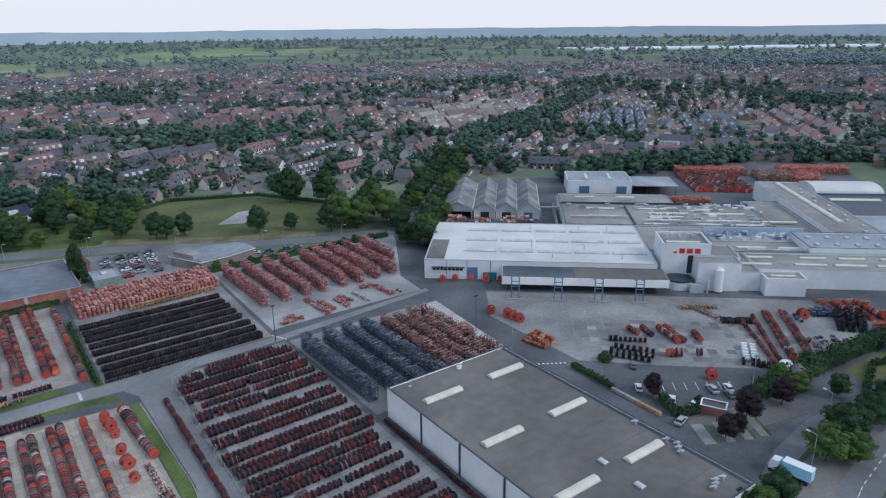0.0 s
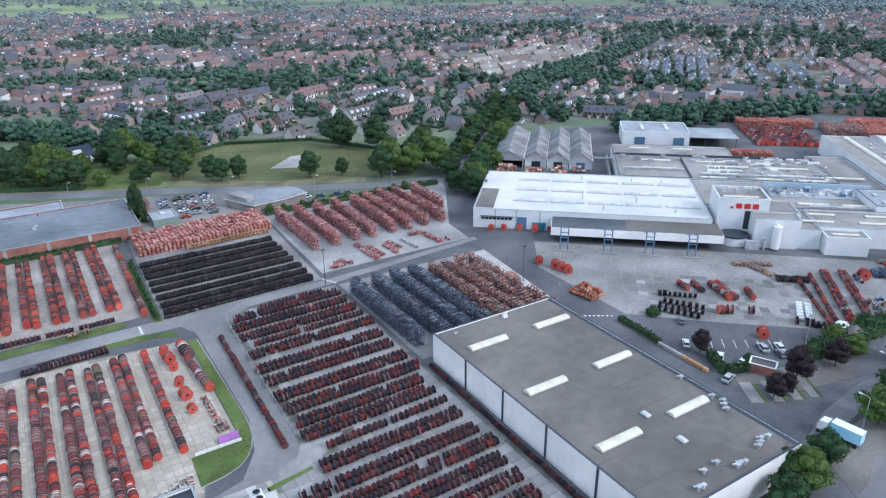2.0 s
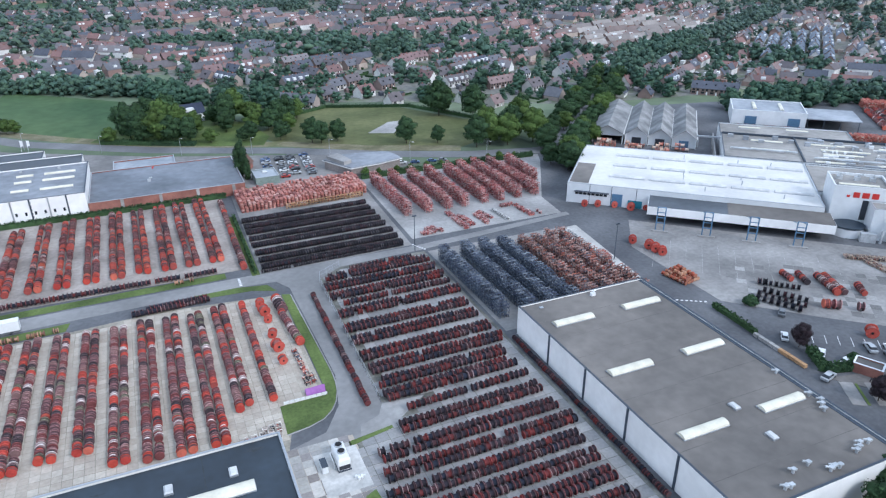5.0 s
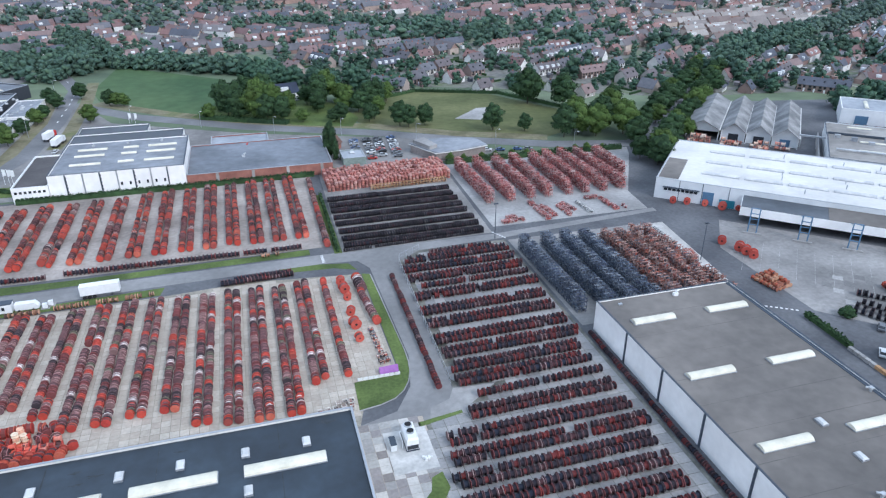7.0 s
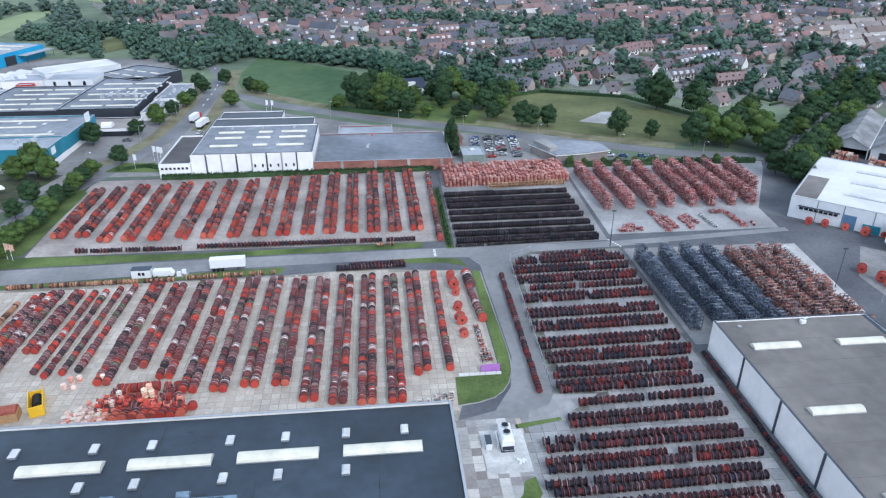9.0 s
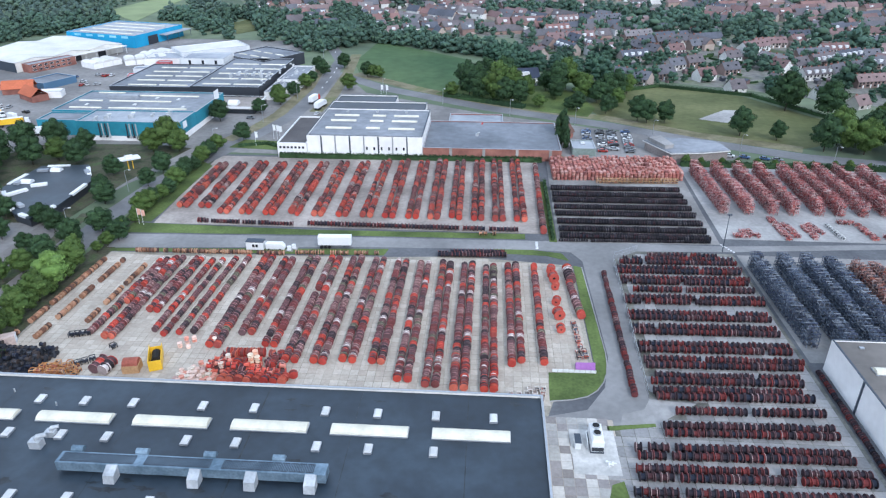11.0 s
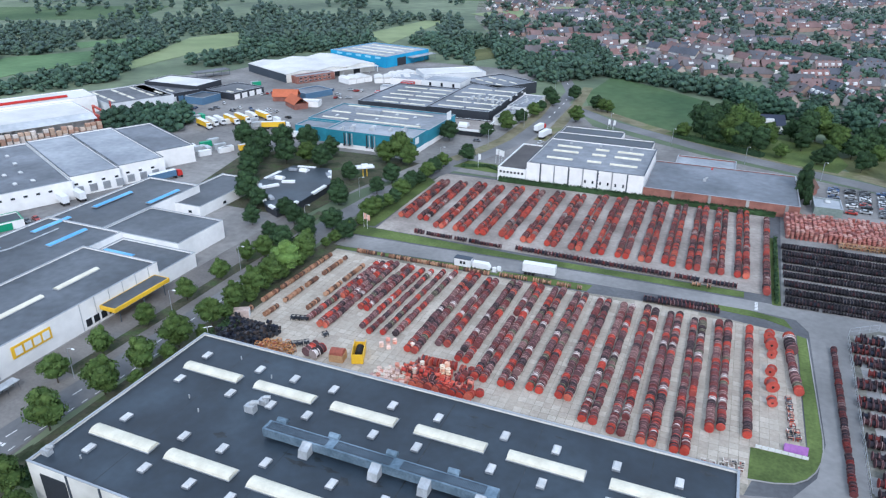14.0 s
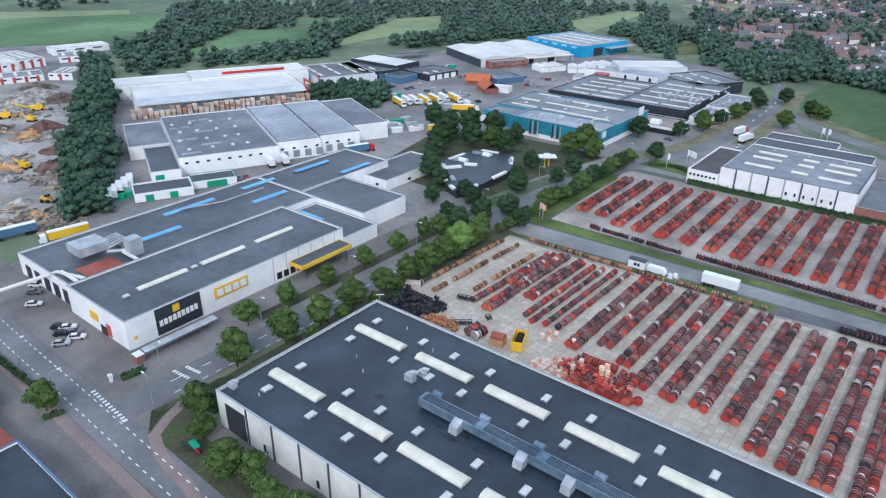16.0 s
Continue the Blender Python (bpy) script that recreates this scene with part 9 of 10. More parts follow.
# cooling unit on its pad
ac = thing("cooling_unit", "white twin-fan cooling unit on a concrete pad", "cooling unit", m=pose(24.4, 109.6, 0.1) @ Matrix.Scale(0.8, 4))
part("housing", Shape().box(-1.6, 1.6, -3.6, 3.6, 0.5, 3.4), WHITE, ac)
part("hood", Shape().add([(-1.6, -3.6, 3.4), (1.6, -3.6, 3.4), (1.6, 3.6, 3.4), (-1.6, 3.6, 3.4), (-1.1, -3.1, 3.9), (1.1, -3.1, 3.9), (1.1, 3.1, 3.9), (-1.1, 3.1, 3.9)], [(0, 1, 5, 4), (1, 2, 6, 5), (2, 3, 7, 6), (3, 0, 4, 7), (4, 5, 6, 7)]), WHITE, ac)
for y in (-0.6, 2.0):
    fan = part("fan_ring", Shape().tube((0, y, 3.9), (0, y, 4.35), 1.05, n=18), GALV, ac)
    part("fan", Shape().tube((0, y, 4.35), (0, y, 4.37), 0.9, n=18), BLACK, fan)
part("louvre", Shape().box(-1.5, 1.5, -3.7, -3.6, 0.7, 1.9), DARK_PANEL, ac)
part("base", Shape().box(-1.7, 1.7, -3.7, 3.7, 0, 0.5), STEEL, ac)
part("pipe", Shape().tube((-2.4, -2, 0.2), (-2.4, -2, 2.2), 0.12).tube((-2.4, -2, 2.2), (-2.4, 2, 2.2), 0.12).tube((-2.4, 2, 2.2), (-1.6, 2, 2.2), 0.12), WHITE, ac)
solid("pad_slab", Shape().box(19.3, 28.6, 100.8, 113.6, 0.0, 0.12), surf("pale cast concrete", [(0.44, 0.435, 0.42), (0.52, 0.51, 0.49)], 0.85, big=0.3, amount=0.12), "pale cast concrete pad", "pad", kind="structure")
eb = thing("switch_box", "grey electrical switch box on the pad", "switch box", m=pose(20.6, 109, 0.12))
part("body", Shape().box(-0.6, 0.6, -1.4, 1.4, 0, 1.6), PALE_WALL, eb)
part("lid", Shape().box(-0.65, 0.65, -1.45, 1.45, 1.6, 1.68), DARK_TRIM, eb)
pm = thing("pump_set", "small white pump set on the pad", "pump", m=pose(26.3, 103.3, 0.12))
for dx, dy in ((0, 0), (0.7, 0.3), (-0.4, 0.6)):
    part("pump", Shape().tube((dx, dy, 0), (dx, dy, 0.7), 0.28, n=10).tube((dx, dy, 0.5), (dx + 0.7, dy, 0.5), 0.12), WHITE, pm)
sheet("verge_pad", [(23.5, 84), (28.2, 86.5), (27, 92), (29, 95), (28.6, 99.5), (26.2, 98.4), (25.2, 95), (23.2, 93), (24, 88)], 0.11, GRASS, "weedy grass patch beside the pad", "verge")

# containers and heaps behind the warehouse
sk = thing("skip", "open yellow steel skip with dark contents", "skip", m=pose(-78.0, 131.0, 0.1, 0, 0, 112) @ Matrix.Scale(1.25, 4))
for a in ((-3, 3, -1.2, -1.1, 0, 2.2), (-3, 3, 1.1, 1.2, 0, 2.2), (-3, -2.9, -1.1, 1.1, 0, 2.2), (2.9, 3, -1.1, 1.1, 0, 1.6)):
    part("side", Shape().box(*a), YELLOW, sk)
part("floor", Shape().box(-2.9, 2.9, -1.1, 1.1, 0, 0.1), YELLOW, sk)
part("load", Shape().vault(-0.5, 2.4, -1.0, 1.0, 0.1, 1.3), BLACK, sk)
pc = thing("container", "faded pink and grey container at the yard corner", "container", m=pose(-119.5, 135.4, 0.05, 0, 0, 28))
part("body", Shape().box(-3, 3, -1.2, 1.2, 0, 2.5), surf("faded pink paint", [(0.58, 0.46, 0.42), (0.50, 0.40, 0.37)], 0.7), pc)
part("door", Shape().box(3.0, 3.05, -1.1, 1.1, 0.1, 2.4), WHITE, pc)
cr2 = thing("crate", "large wooden crate with dark scrap", "crate", m=pose(-82.3, 127.6, 0.05, 0, 0, 10) @ Matrix.Scale(1.35, 4))
part("box", Shape().box(-1.4, 1.4, -1.2, 1.2, 0, 1.5), WOOD, cr2)
part("scrap", Shape().vault(-1.3, 1.3, -1.1, 1.1, 1.5, 0.9), RUST, cr2)
mt = thing("mast", "pale steel mast on the roof corner", "mast", m=pose(-111, 113.6, 9.2))
part("pole", Shape().tube((0, 0, 0), (0, 0, 1.6), 0.08, n=6), GALV, mt)
part("arm", Shape().tube((-0.9, -0.3, 1.2), (1.2, 0.5, 1.7), 0.1, n=6), WHITE, mt)

# purple tarpaulin and fence round the pale slabs
bn = thing("banner", "purple tarpaulin on a white fence", "banner", m=pose(25.6, 134.2, 0))
part("sheet", Shape().add([(-2.6, 0, 0.3), (2.0, 0, 0.3), (2.0, 0.9, 1.9), (-2.6, 0.9, 1.7), (-2.6, 2.0, 0.3), (2.0, 2.0, 0.3)], [(0, 1, 2, 3), (3, 2, 5, 4), (0, 3, 4), (1, 5, 2)]), PURPLE, bn)
fn = thing("barrier", "low white board fence on the slabs", "fence")
for k in range(8):
    part("board", Shape().box(17.4 + 1.3 * k, 18.6 + 1.3 * k, 133.2, 133.3, 0.1, 0.9), WHITE, fn)
wf = thing("fence", "pale steel mesh fence along the drum yard", "fence")
fence_line = [(49, 198.4), (41.2, 193.2), (40.4, 190), (38.2, 125.2)]
for a, b in zip(fence_line, fence_line[1:]):
    a, b = Vector(a), Vector(b)
    n = max(2, int((b - a).length / 2.6))
    for i in range(n):
        p, q = a.lerp(b, i / n), a.lerp(b, (i + 1) / n)
        part("post", Shape().tube((p.x, p.y, 0), (p.x, p.y, 2.1), 0.06, n=5), GALV, wf)
        part("rail", Shape().tube((p.x, p.y, 2.0), (q.x, q.y, 2.0), 0.05, n=4), TRIM, wf)
        part("rail", Shape().tube((p.x, p.y, 0.9), (q.x, q.y, 0.9), 0.03, n=4), TRIM, wf)

# wooden packs and walls beside the east lane
for k in range(10):
    s = thing("timber_pack", "pale yellow timber pack beside the hedge", "timber", "timber packs by the hedge", m=pose(140.2 - 0.02 * k, 111 - 1.7 * k, 0.05, 0, 0, 90))
    part("pack", Shape().box(-0.75, 0.75, -0.5, 0.5, 0, 0.9), WOOD if k > 4 else CONCRETE, s)
bh = hall("brick_hut", "small brick hut with a white-edged flat roof", 0, 6.6, 0, 4.2, 2.6, BRICK, ROOF_GREY, m=pose(149.2, 89.6, 0, 0, 0, -63), cap=WHITE, parapet=0.3)
gh = thing("garden_house", "small house with grey roof and a pale awning", "house", m=pose(184, 79.5, 0, 0, 0, 20))
part("wall", Shape().box(0, 6, 0, 5, 0, 2.8), WHITE_WALL, gh)
part("roof", Shape().gable(0, 6, 0, 5, 2.8, 1.6, 0.4), ROOF_GREY, gh)
part("awning", Shape().vault(4, 9, 4, 8, 2.2, 1.4), WHITE, gh)
kb = thing("kiosk_house", "brown gabled house beside the car park", "house", m=pose(37, 309, 0, 0, 0, 60))
part("wall", Shape().box(0, 8, 0, 6, 0, 3.2), BRICK, kb)
part("roof", Shape().gable(0, 8, 0, 6, 3.2, 3.6, 0.5), surf("brown tiles", [(0.13, 0.075, 0.06)], 0.85), kb)


# ---- lamps, flags, signs ----
def lamp_kind(h, arm):
    top = thing("street_lamp", "tall grey street lamp with a curved arm", "lamp", "street lamps", m=pose(0, 0, -400))
    part("pole", Shape().tube((0, 0, 0), (0, 0, h), 0.13, 0.08, n=6), TRIM, top)
    part("arm", Shape().tube((0, 0, h), (arm * 0.5, 0, h + 0.35), 0.06, n=5).tube((arm * 0.5, 0, h + 0.35), (arm, 0, h + 0.4), 0.06, n=5), TRIM, top)
    part("head", Shape().box(arm - 0.2, arm + 0.7, -0.18, 0.18, h + 0.32, h + 0.5), WHITE, top)
    return top


lamp = lamp_kind(8.5, 1.8)
for x, y, a in ((-140, 66, 0), (-138, 95, 0), (-137, 128, 0), (-138, 160, 0), (-139, 200, 0), (-136, 236, 0), (-122, 290, 0), (-112, 330, 0), (-106, 375, 0), (-108, 420, 0), (-112, 470, 0), (-60, 392, -55), (-24, 370, -60), (12, 349, -60), (44, 336, -60), (78, 317, -60), (112, 297, -60), (146, 283, -65), (-146, 44, 80), (-166, 44.5, 80), (-200, 46, 80), (-118, 44, 80), (-127.8, 57, 180), (172, 67, 90), (150, 60, 100)):
    copy_thing(lamp, pose(x, y, 0, 0, 0, a))
for o in (*lamp.children_recursive, lamp):
    bpy.data.objects.remove(o)
for x, y in ((76.2, 199.6), (134.2, 166), (-20, 96)):
    if y < 100:
        continue
    ml = thing("light_mast", "tall dark light mast in the yard", "lamp", "yard masts", m=pose(x, y, 0))
    part("pole", Shape().tube((0, 0, 0), (0, 0, 13), 0.16, 0.09, n=6), STEEL, ml)
    part("floodlight", Shape().box(-0.7, -0.1, -0.2, 0.2, 12.7, 13.1).box(0.1, 0.7, -0.2, 0.2, 12.7, 13.1), STEEL, ml)
m5 = thing("light_mast", "tall grey light mast by the car park", "lamp", "yard masts", m=pose(168, 86, 0))
part("pole", Shape().tube((0, 0, 0), (0, 0, 13), 0.16, 0.09, n=6), TRIM, m5)
part("floodlight", Shape().box(-0.9, 0.9, -0.2, 0.2, 12.8, 13.2), TRIM, m5)


def flag(x, y, h, mat, label):
    f = thing("flag", label, "flag", "flags", m=pose(x, y, 0))
    part("pole", Shape().tube((0, 0, 0), (0, 0, h), 0.07, n=6), WHITE, f)
    part("cloth", Shape().add([(0.07, 0, h * 0.55), (1.2, 0.12, h * 0.57), (1.25, -0.1, h * 0.95), (0.07, 0, h * 0.97), (0.6, 0.15, h * 0.56), (0.6, -0.12, h * 0.96)], [(0, 4, 5, 3), (4, 1, 2, 5)]), mat, f)


for x, y in ((-99, 304), (-97, 303), (-95.4, 302), (-104, 293), (-60, 384), (-57, 383)):
    flag(x, y, 7, WHITE, "white flag on a pole")
for x, y in ((-118.6, 208), (-116.6, 207)):
    flag(x, y, 6, surf("peach cloth", [(0.62, 0.36, 0.28)], 0.8), "peach and white banner flag")
st = thing("white_sculpture", "white abstract figure at the junction", "sculpture", m=pose(-144.7, 55.9, 0))
part("block", Shape().box(-0.4, 0.4, -0.3, 0.3, 0, 1.3).box(-1.0, 0.1, -0.25, 0.25, 1.3, 1.8).box(0.1, 0.9, -0.25, 0.25, 1.5, 2.4), WHITE, st)
gs = thing("shelter", "small green and red stop shelter at the corner", "shelter", m=pose(-108, 54.5, 0, 0, 0, -8))
part("roof", Shape().box(-1.5, 1.5, -0.7, 0.7, 2.3, 2.4), GREEN_PAINT, gs)
part("back", Shape().box(-1.5, 1.5, 0.6, 0.7, 0.2, 2.3), GLASS, gs)
for x in (-1.4, 1.4):
    part("post", Shape().tube((x, -0.6, 0), (x, -0.6, 2.3), 0.06, n=5), STEEL, gs)
part("bench", Shape().box(-1.2, 1.2, 0.1, 0.5, 0.4, 0.5), RED, gs)
ks = thing("bike_kiosk", "small red and white kiosk at the shelter end", "kiosk", m=pose(-147.4, 64.6, 0))
part("body", Shape().box(-1.2, 1.2, -1.0, 1.0, 0, 2.2), BRICK, ks)
part("roof", Shape().box(-1.3, 1.3, -1.1, 1.1, 2.2, 2.3), WHITE, ks)

# ---- sorting yard heaps and far clutter ----
def heap(x, y, r, h, mat, label, name="mound", turn=0, seed=0):
    vs, fs, n, rings = [], [], 18, 5
    for j in range(rings):
        f = j / (rings - 1)
        for i in range(n):
            a = 2 * math.pi * i / n
            k = r * (1 - f * 0.92) * (1 + 0.25 * noise.noise((math.cos(a) * 1.5 + seed, math.sin(a) * 1.5, f * 2)))
            vs.append((k * 1.4 * math.cos(a), k * math.sin(a), h * (f ** 0.8) * (1 + 0.2 * noise.noise((a, f, seed)))))
    for j in range(rings - 1):
        for i in range(n):
            fs.append((j * n + i, j * n + (i + 1) % n, (j + 1) * n + (i + 1) % n, (j + 1) * n + i))
    fs.append(tuple((rings - 1) * n + i for i in range(n)))
    solid(name, Shape().add(vs, fs), mat, label, "heap", "mounds in the sorting yard", m=pose(x, y, 0, 0, 0, turn))


ORANGE_LOADER = surf("orange-yellow machine paint", [(0.55, 0.30, 0.06), (0.62, 0.36, 0.08)], 0.5, amount=0.1)
RUBBLE = surf("grey rubble", [(0.24, 0.22, 0.20), (0.36, 0.33, 0.30)], 0.95, big=0.3, fine=1.0, amount=0.4, bump=0.6)
EARTH = surf("dark earth", [(0.09, 0.07, 0.06), (0.14, 0.11, 0.09)], 0.95, big=0.3, fine=1.0, amount=0.35, bump=0.5)
CHIP = surf("orange wood chips", [(0.42, 0.22, 0.10), (0.50, 0.30, 0.16)], 0.95, big=0.3, fine=1.0, amount=0.3, bump=0.4)
BROWN_SOIL = surf("red-brown compost", [(0.105, 0.060, 0.052), (0.16, 0.095, 0.08)], 0.95, big=0.3, fine=1.0, amount=0.35, bump=0.5)
TIMBER = surf("grey weathered timber", [(0.30, 0.24, 0.19), (0.20, 0.165, 0.14), (0.42, 0.33, 0.25), (0.26, 0.23, 0.21)], 0.9, bump=0, pick="island")
for k, (x, y, r, h, turn, m_, l_) in enumerate((
        (-336, 131, 6, 3.4, 40, BROWN_SOIL, "red-brown heap of compost"), (-312, 119, 7, 4.0, 35, BROWN_SOIL, "red-brown heap of compost"), (-382, 146, 7, 4.2, 60, BROWN_SOIL, "red-brown heap of compost"),
        (-300, 111, 4.5, 2.2, 45, RUBBLE, "long grey heap of broken timber"), (-290, 113, 4, 2.4, 40, RUBBLE, "long grey heap of rubble"), (-268, 82, 4, 2.4, 60, RUBBLE, "pale heap of broken concrete"), (-262, 90, 3.4, 2.2, 50, CHIP, "orange heap of wood chips"), (-281, 92, 3.6, 2.0, 70, RUBBLE, "pale heap of rubble"),
        (-337, 107, 7, 4.2, 20, RUBBLE, "grey heap of broken concrete"), (-326, 104, 6, 3.4, 60, CHIP, "orange heap of wood chips"), (-318, 98, 6, 3.6, 15, RUBBLE, "grey heap of rubble"), (-369, 132, 5, 3.0, 75, CHIP, "pale orange heap of wood chips"), (-366, 141, 4, 2.6, 70, RUBBLE, "grey heap of rubble"),
        (-444, 165, 10, 4.6, 60, RUBBLE, "broad grey bank of rubble"), (-436, 180, 9, 4.8, 70, EARTH, "dark bank of earth with weeds"), (-462, 176, 10, 4.6, 60, RUBBLE, "broad grey bank of rubble"), (-430, 150, 7, 3.4, 30, RUBBLE, "grey heap of rubble"), (-398, 128, 6, 3.2, 50, EARTH, "dark heap of earth"), (-410, 110, 8, 3.8, 20, RUBBLE, "grey heap of rubble"), (-380, 96, 8, 3.6, 30, EARTH, "dark heap of earth"), (-455, 140, 9, 4.0, 80, RUBBLE, "grey heap of rubble"), (-480, 185, 9, 3.6, 60, EARTH, "dark bank of earth with weeds"), (-249, 84, 2.6, 1.8, 50, BROWN_SOIL, "small brown heap of bark"), (-252, 94, 2.6, 2.0, 50, BROWN_SOIL, "small brown heap of bark"))):
    heap(x, y, r, h, m_, l_, turn=turn, seed=k)
# broken beams and blocks strewn over the yard
debris = thing("debris", "strewn broken beams and concrete blocks", "rubble", kind="stuff")
spots = []
for cx, cy, n, spread_r in ((-300, 110, 90, 8), (-290, 113, 70, 7), (-268, 83, 90, 8), (-262, 91, 50, 6), (-336, 108, 110, 11), (-322, 100, 90, 10), (-368, 134, 80, 10), (-445, 168, 120, 18), (-425, 150, 90, 14), (-400, 120, 80, 16), (-248, 92, 40, 6)):
    for _ in range(n):
        spots.append((rng.gauss(cx, spread_r * 0.6), rng.gauss(cy, spread_r * 0.45), rng.uniform(0.1, 1.6) * rng.random(), rng.uniform(0, 180), rng.uniform(0.6, 2.6), rng.uniform(0.6, 1.4), rng.uniform(0.6, 1.6)))
spread("beam", Shape().box(-1.0, 1.0, -0.28, 0.28, -0.2, 0.4), spots, TIMBER, debris)
for x, y, a, col, label in ((-274, 99, 30, ORANGE_LOADER, "orange-yellow wheel loader among the heaps"), (-417, 141, 70, YELLOW, "yellow screening machine with a long conveyor"), (-421, 160, 60, YELLOW, "yellow screening machine with a long conveyor"), (-369, 134, 78, CHIP, "tan shredding machine with a conveyor")):
    mc = thing("yard_machine", label, "machine", m=pose(x, y, 0, 0, 0, a))
    big = 1.0 if "loader" in label else 1.9
    part("body", Shape().box(-2.2 * big, 1.2 * big, -1.2, 1.2, 0.9, 2.4 * big ** 0.5), col, mc)
    part("cab", Shape().box(-0.4, 0.9, -0.9, 0.9, 2.4 * big ** 0.5, 3.3 * big ** 0.5), GLASS if big == 1.0 else col, mc)
    part("bucket", Shape().box(2.6 * big, 3.5 * big, -1.5, 1.5, 0.3, 1.2), STEEL, mc)
    part("arm", Shape().tube((1.0 * big, -0.7, 1.6), (2.8 * big, -0.7, 0.9), 0.22, n=5).tube((1.0 * big, 0.7, 1.6), (2.8 * big, 0.7, 0.9), 0.22, n=5), col, mc)
    for u in (-1.4 * big, 0.9 * big):
        for v in (-1.25, 1.25):
            part("wheel", Shape().tube((u, v - 0.25, 0.8), (u, v + 0.25, 0.8), 0.8, n=12), BLACK, mc)
    if big > 1:
        part("conveyor", Shape().tube((-2 * big, 0, 2), (-6.5 * big, 0, 5.2), 0.5, n=6), col, mc)
for k in (2, 5):
    x = -270 - 26 * k
    dg = thing("digger", "yellow digger with a raised arm", "digger", "diggers in the sorting yard", m=pose(x, 75 + 16 * k + rng.uniform(-8, 8), 0, 0, 0, rng.uniform(0, 360)))
    part("body", Shape().box(-2, 2, -1.3, 1.3, 1.0, 2.6).box(0.4, 1.8, -1.2, 0.2, 2.6, 3.6), YELLOW, dg)
    part("track", Shape().box(-2.2, 2.2, -1.6, -0.9, 0, 1.0).box(-2.2, 2.2, 0.9, 1.6, 0, 1.0), BLACK, dg)
    part("arm", Shape().tube((1.8, 0.6, 2.2), (5, 0.6, 4.4), 0.3, n=6).tube((5, 0.6, 4.4), (7, 0.6, 1.2), 0.25, n=6), YELLOW, dg)
for k in range(30):
    cx, cy = rng.choice(((rng.uniform(-262, -255), rng.uniform(112, 128)), (rng.uniform(-300, -240), rng.uniform(312, 330)), (rng.uniform(-330, -260), rng.uniform(395, 420)), (rng.uniform(-252, -228), rng.uniform(255, 285))))
    cn2 = thing("container", rng.choice(("white steel container on the yard", "green steel container on the yard", "grey steel container on the yard")), "container", "containers on the estate", m=pose(cx, cy, 0, 0, 0, rng.choice((60, 65, 150))))
    part("body", Shape().box(-3, 3, -1.2, 1.2, 0, 2.6), WHITE if "white" in cn2["label"] else GREEN_PAINT if "green" in cn2["label"] else GALV, cn2)
    part("door", Shape().box(3, 3.06, -1.1, 1.1, 0.1, 2.5), TRIM, cn2)

# ---- paving slabs, last ----
yard = bpy.data.objects["pavement_yard_south"]
AREA = [(-118, 113.5), (13.8, 113.5), (16.5, 123), (16.8, 133.2), (27.4, 133.4), (27.4, 186.8), (-6, 190.6), (-30, 188.6), (-118, 186.6)]
one = Shape().box(-0.955, 0.955, -0.955, 0.955, 0, 0.02)
slab_mesh = one.data("slab", SLAB_ONE)
rest, made = [], 0
for ix in range(-59, 14):
    for iy in range(56, 96):
        x, y = ix * 2.03 + 1, iy * 2.03
        if inside(x - 0.9, y, AREA) and inside(x + 0.9, y, AREA) and inside(x, y + 0.9, AREA):
            if made < 215 and ((-42 < x < 17 and 124 < y < 137) or (x > 17 and y < 160)):
                ob = part("slab", slab_mesh, None, yard, m=pose(x, y, 0.02))
                made += 1
            else:
                rest.append((x, y, 0.02, 0, 1, 1, 1))
spread("slabs", one, rest, SLAB, yard)
pad = bpy.data.objects["pavement_pad"]
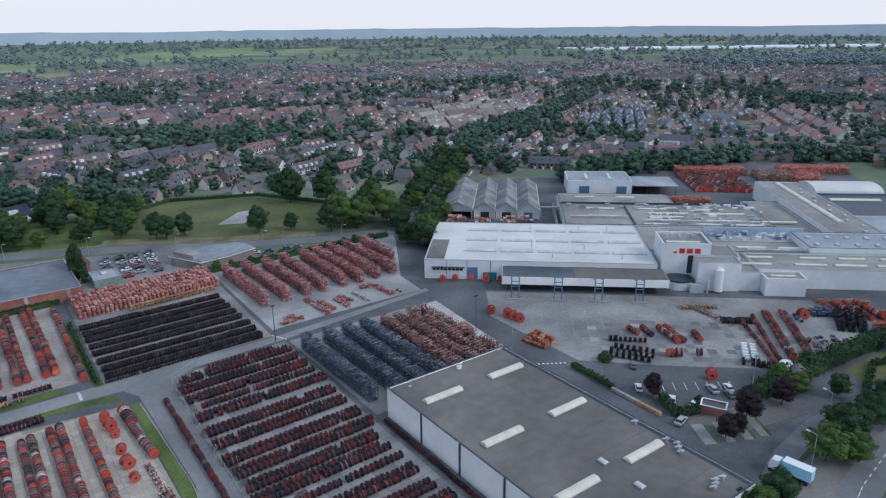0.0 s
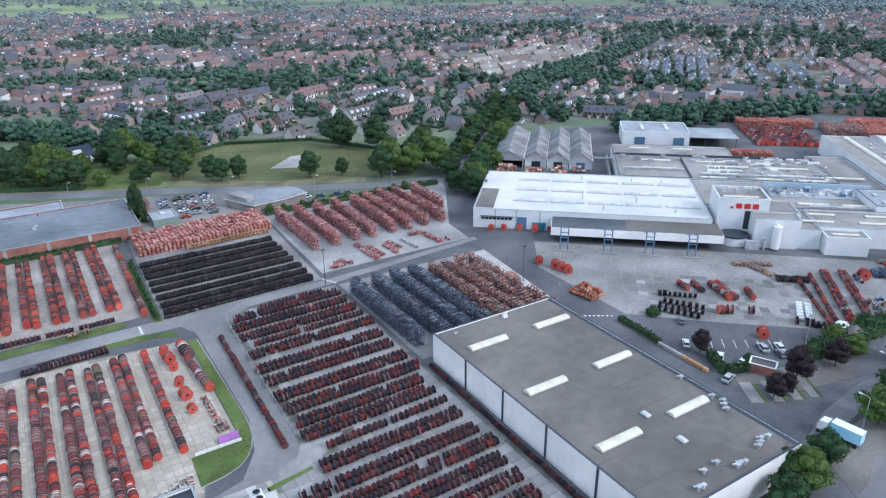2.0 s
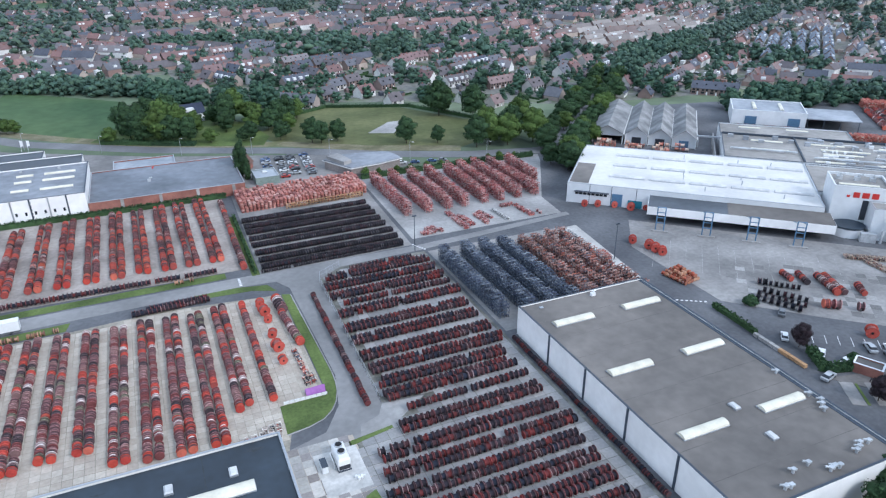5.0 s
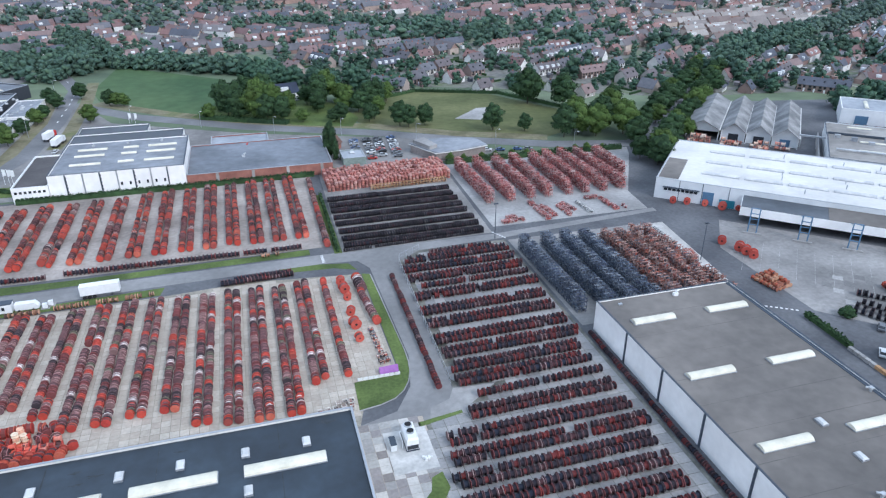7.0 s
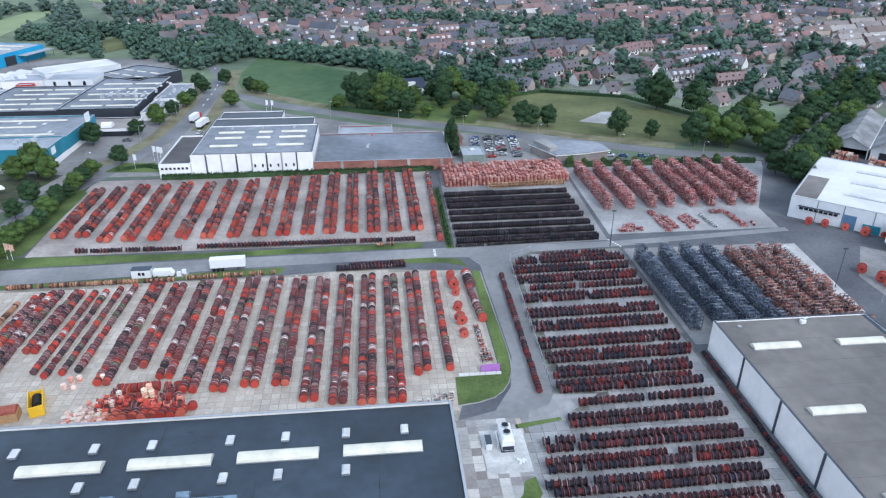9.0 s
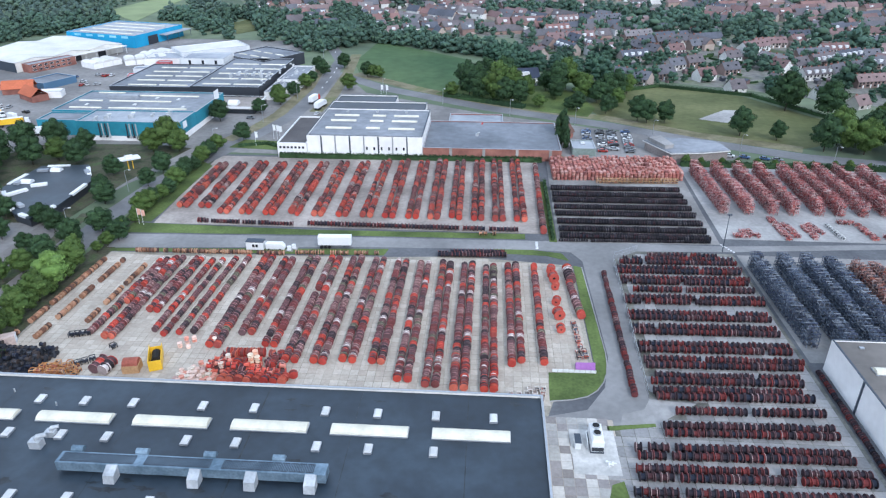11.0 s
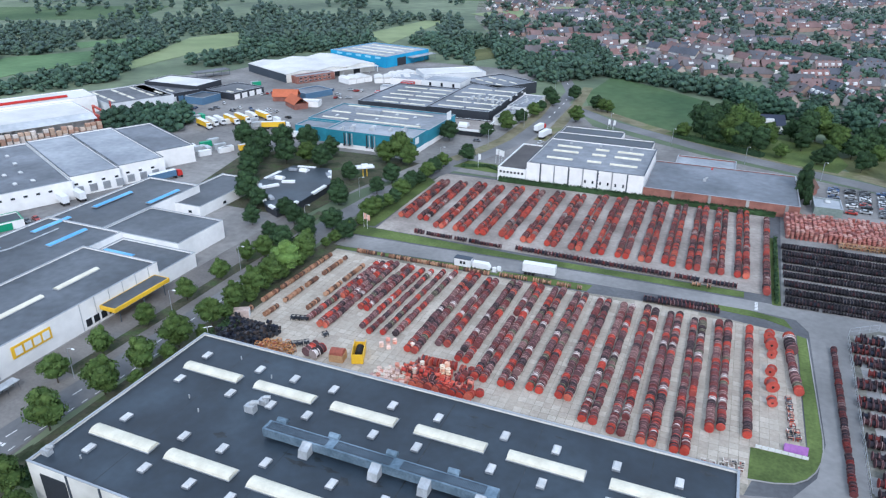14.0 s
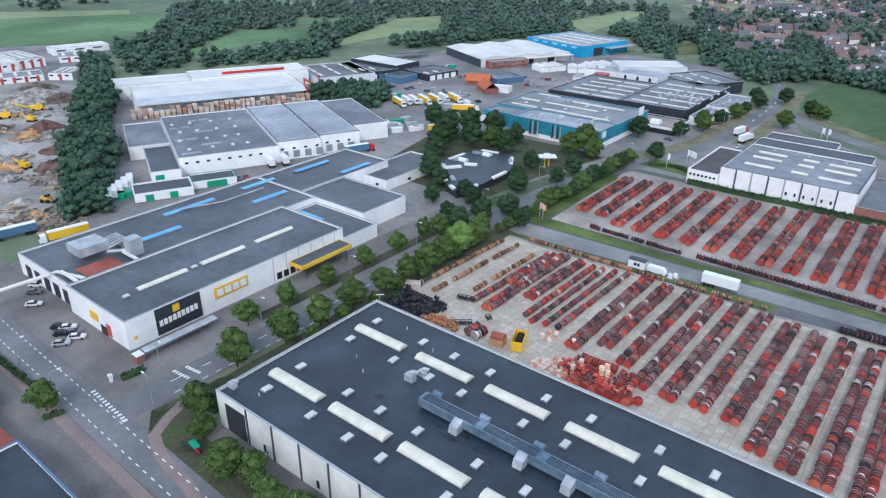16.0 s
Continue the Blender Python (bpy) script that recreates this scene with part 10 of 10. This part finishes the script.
PAD = surf("mixed grey and brown slab", [(0.30, 0.29, 0.28), (0.22, 0.20, 0.19), (0.36, 0.35, 0.33), (0.26, 0.24, 0.235), (0.48, 0.46, 0.43)], 0.85, big=0.2, amount=0.14, pick="object")
pad_mesh = Shape().box(-1.06, 1.06, -1.06, 1.06, 0, 0.04).data("slab", PAD)
for ix in range(6):
    for iy in range(12):
        part("slab", pad_mesh, None, pad, m=pose(15.8 + 2.2 * ix, 92 + 2.2 * iy, 0.05))
drum = bpy.data.objects["pavement_yard_drums"]
GREYSLAB = surf("grey yard slab", [(0.265, 0.26, 0.26), (0.30, 0.295, 0.29), (0.235, 0.232, 0.232), (0.335, 0.325, 0.318)], 0.85, big=0.1, amount=0.14, pick="island")
big_one = Shape().box(-1.43, 1.43, -1.43, 1.43, 0, 0.03)
DRUMS = [(39, 125.5), (41.4, 192.5), (49, 197.6), (78.8, 197.6), (78.8, 70), (27.2, 70), (27.2, 114.8), (31, 115.8), (49, 123.8)]
grid = [(28.6 + 3 * i, 71.6 + 3 * j) for i in range(17) for j in range(42)]
spread("slabs", big_one, [(x, y, 0.03, 0, 1, 1, 1) for x, y in grid if all(inside(x + a, y + b, DRUMS) for a in (-1.3, 1.3) for b in (-1.3, 1.3))], GREYSLAB, drum)
apron = bpy.data.objects["pavement_dock"]
patch = Shape().box(-1.45, 1.45, -1.45, 1.45, 0, 0.02)
pts = []
for iu, iv in sorted({(rng.randrange(0, 24), rng.randrange(0, 14)) for k in range(150)}):
    p = TK @ Vector((60 + 3 * iu, -36 - 3 * iv, 0))
    if inside(p.x, p.y, [(150, 172), (160, 188), (258, 100), (244, 88), (198, 88), (168, 112), (150, 130)]):
        pts.append((p.x, p.y, 0.035, -41.7, 1, 1, 1))
spread("slabs", patch, pts, surf("darker replaced slabs", [(0.155, 0.15, 0.147), (0.18, 0.175, 0.17), (0.21, 0.205, 0.20), (0.33, 0.32, 0.31)], 0.85, pick="island", stops=[0, 0.35, 0.65, 0.9]), apron)
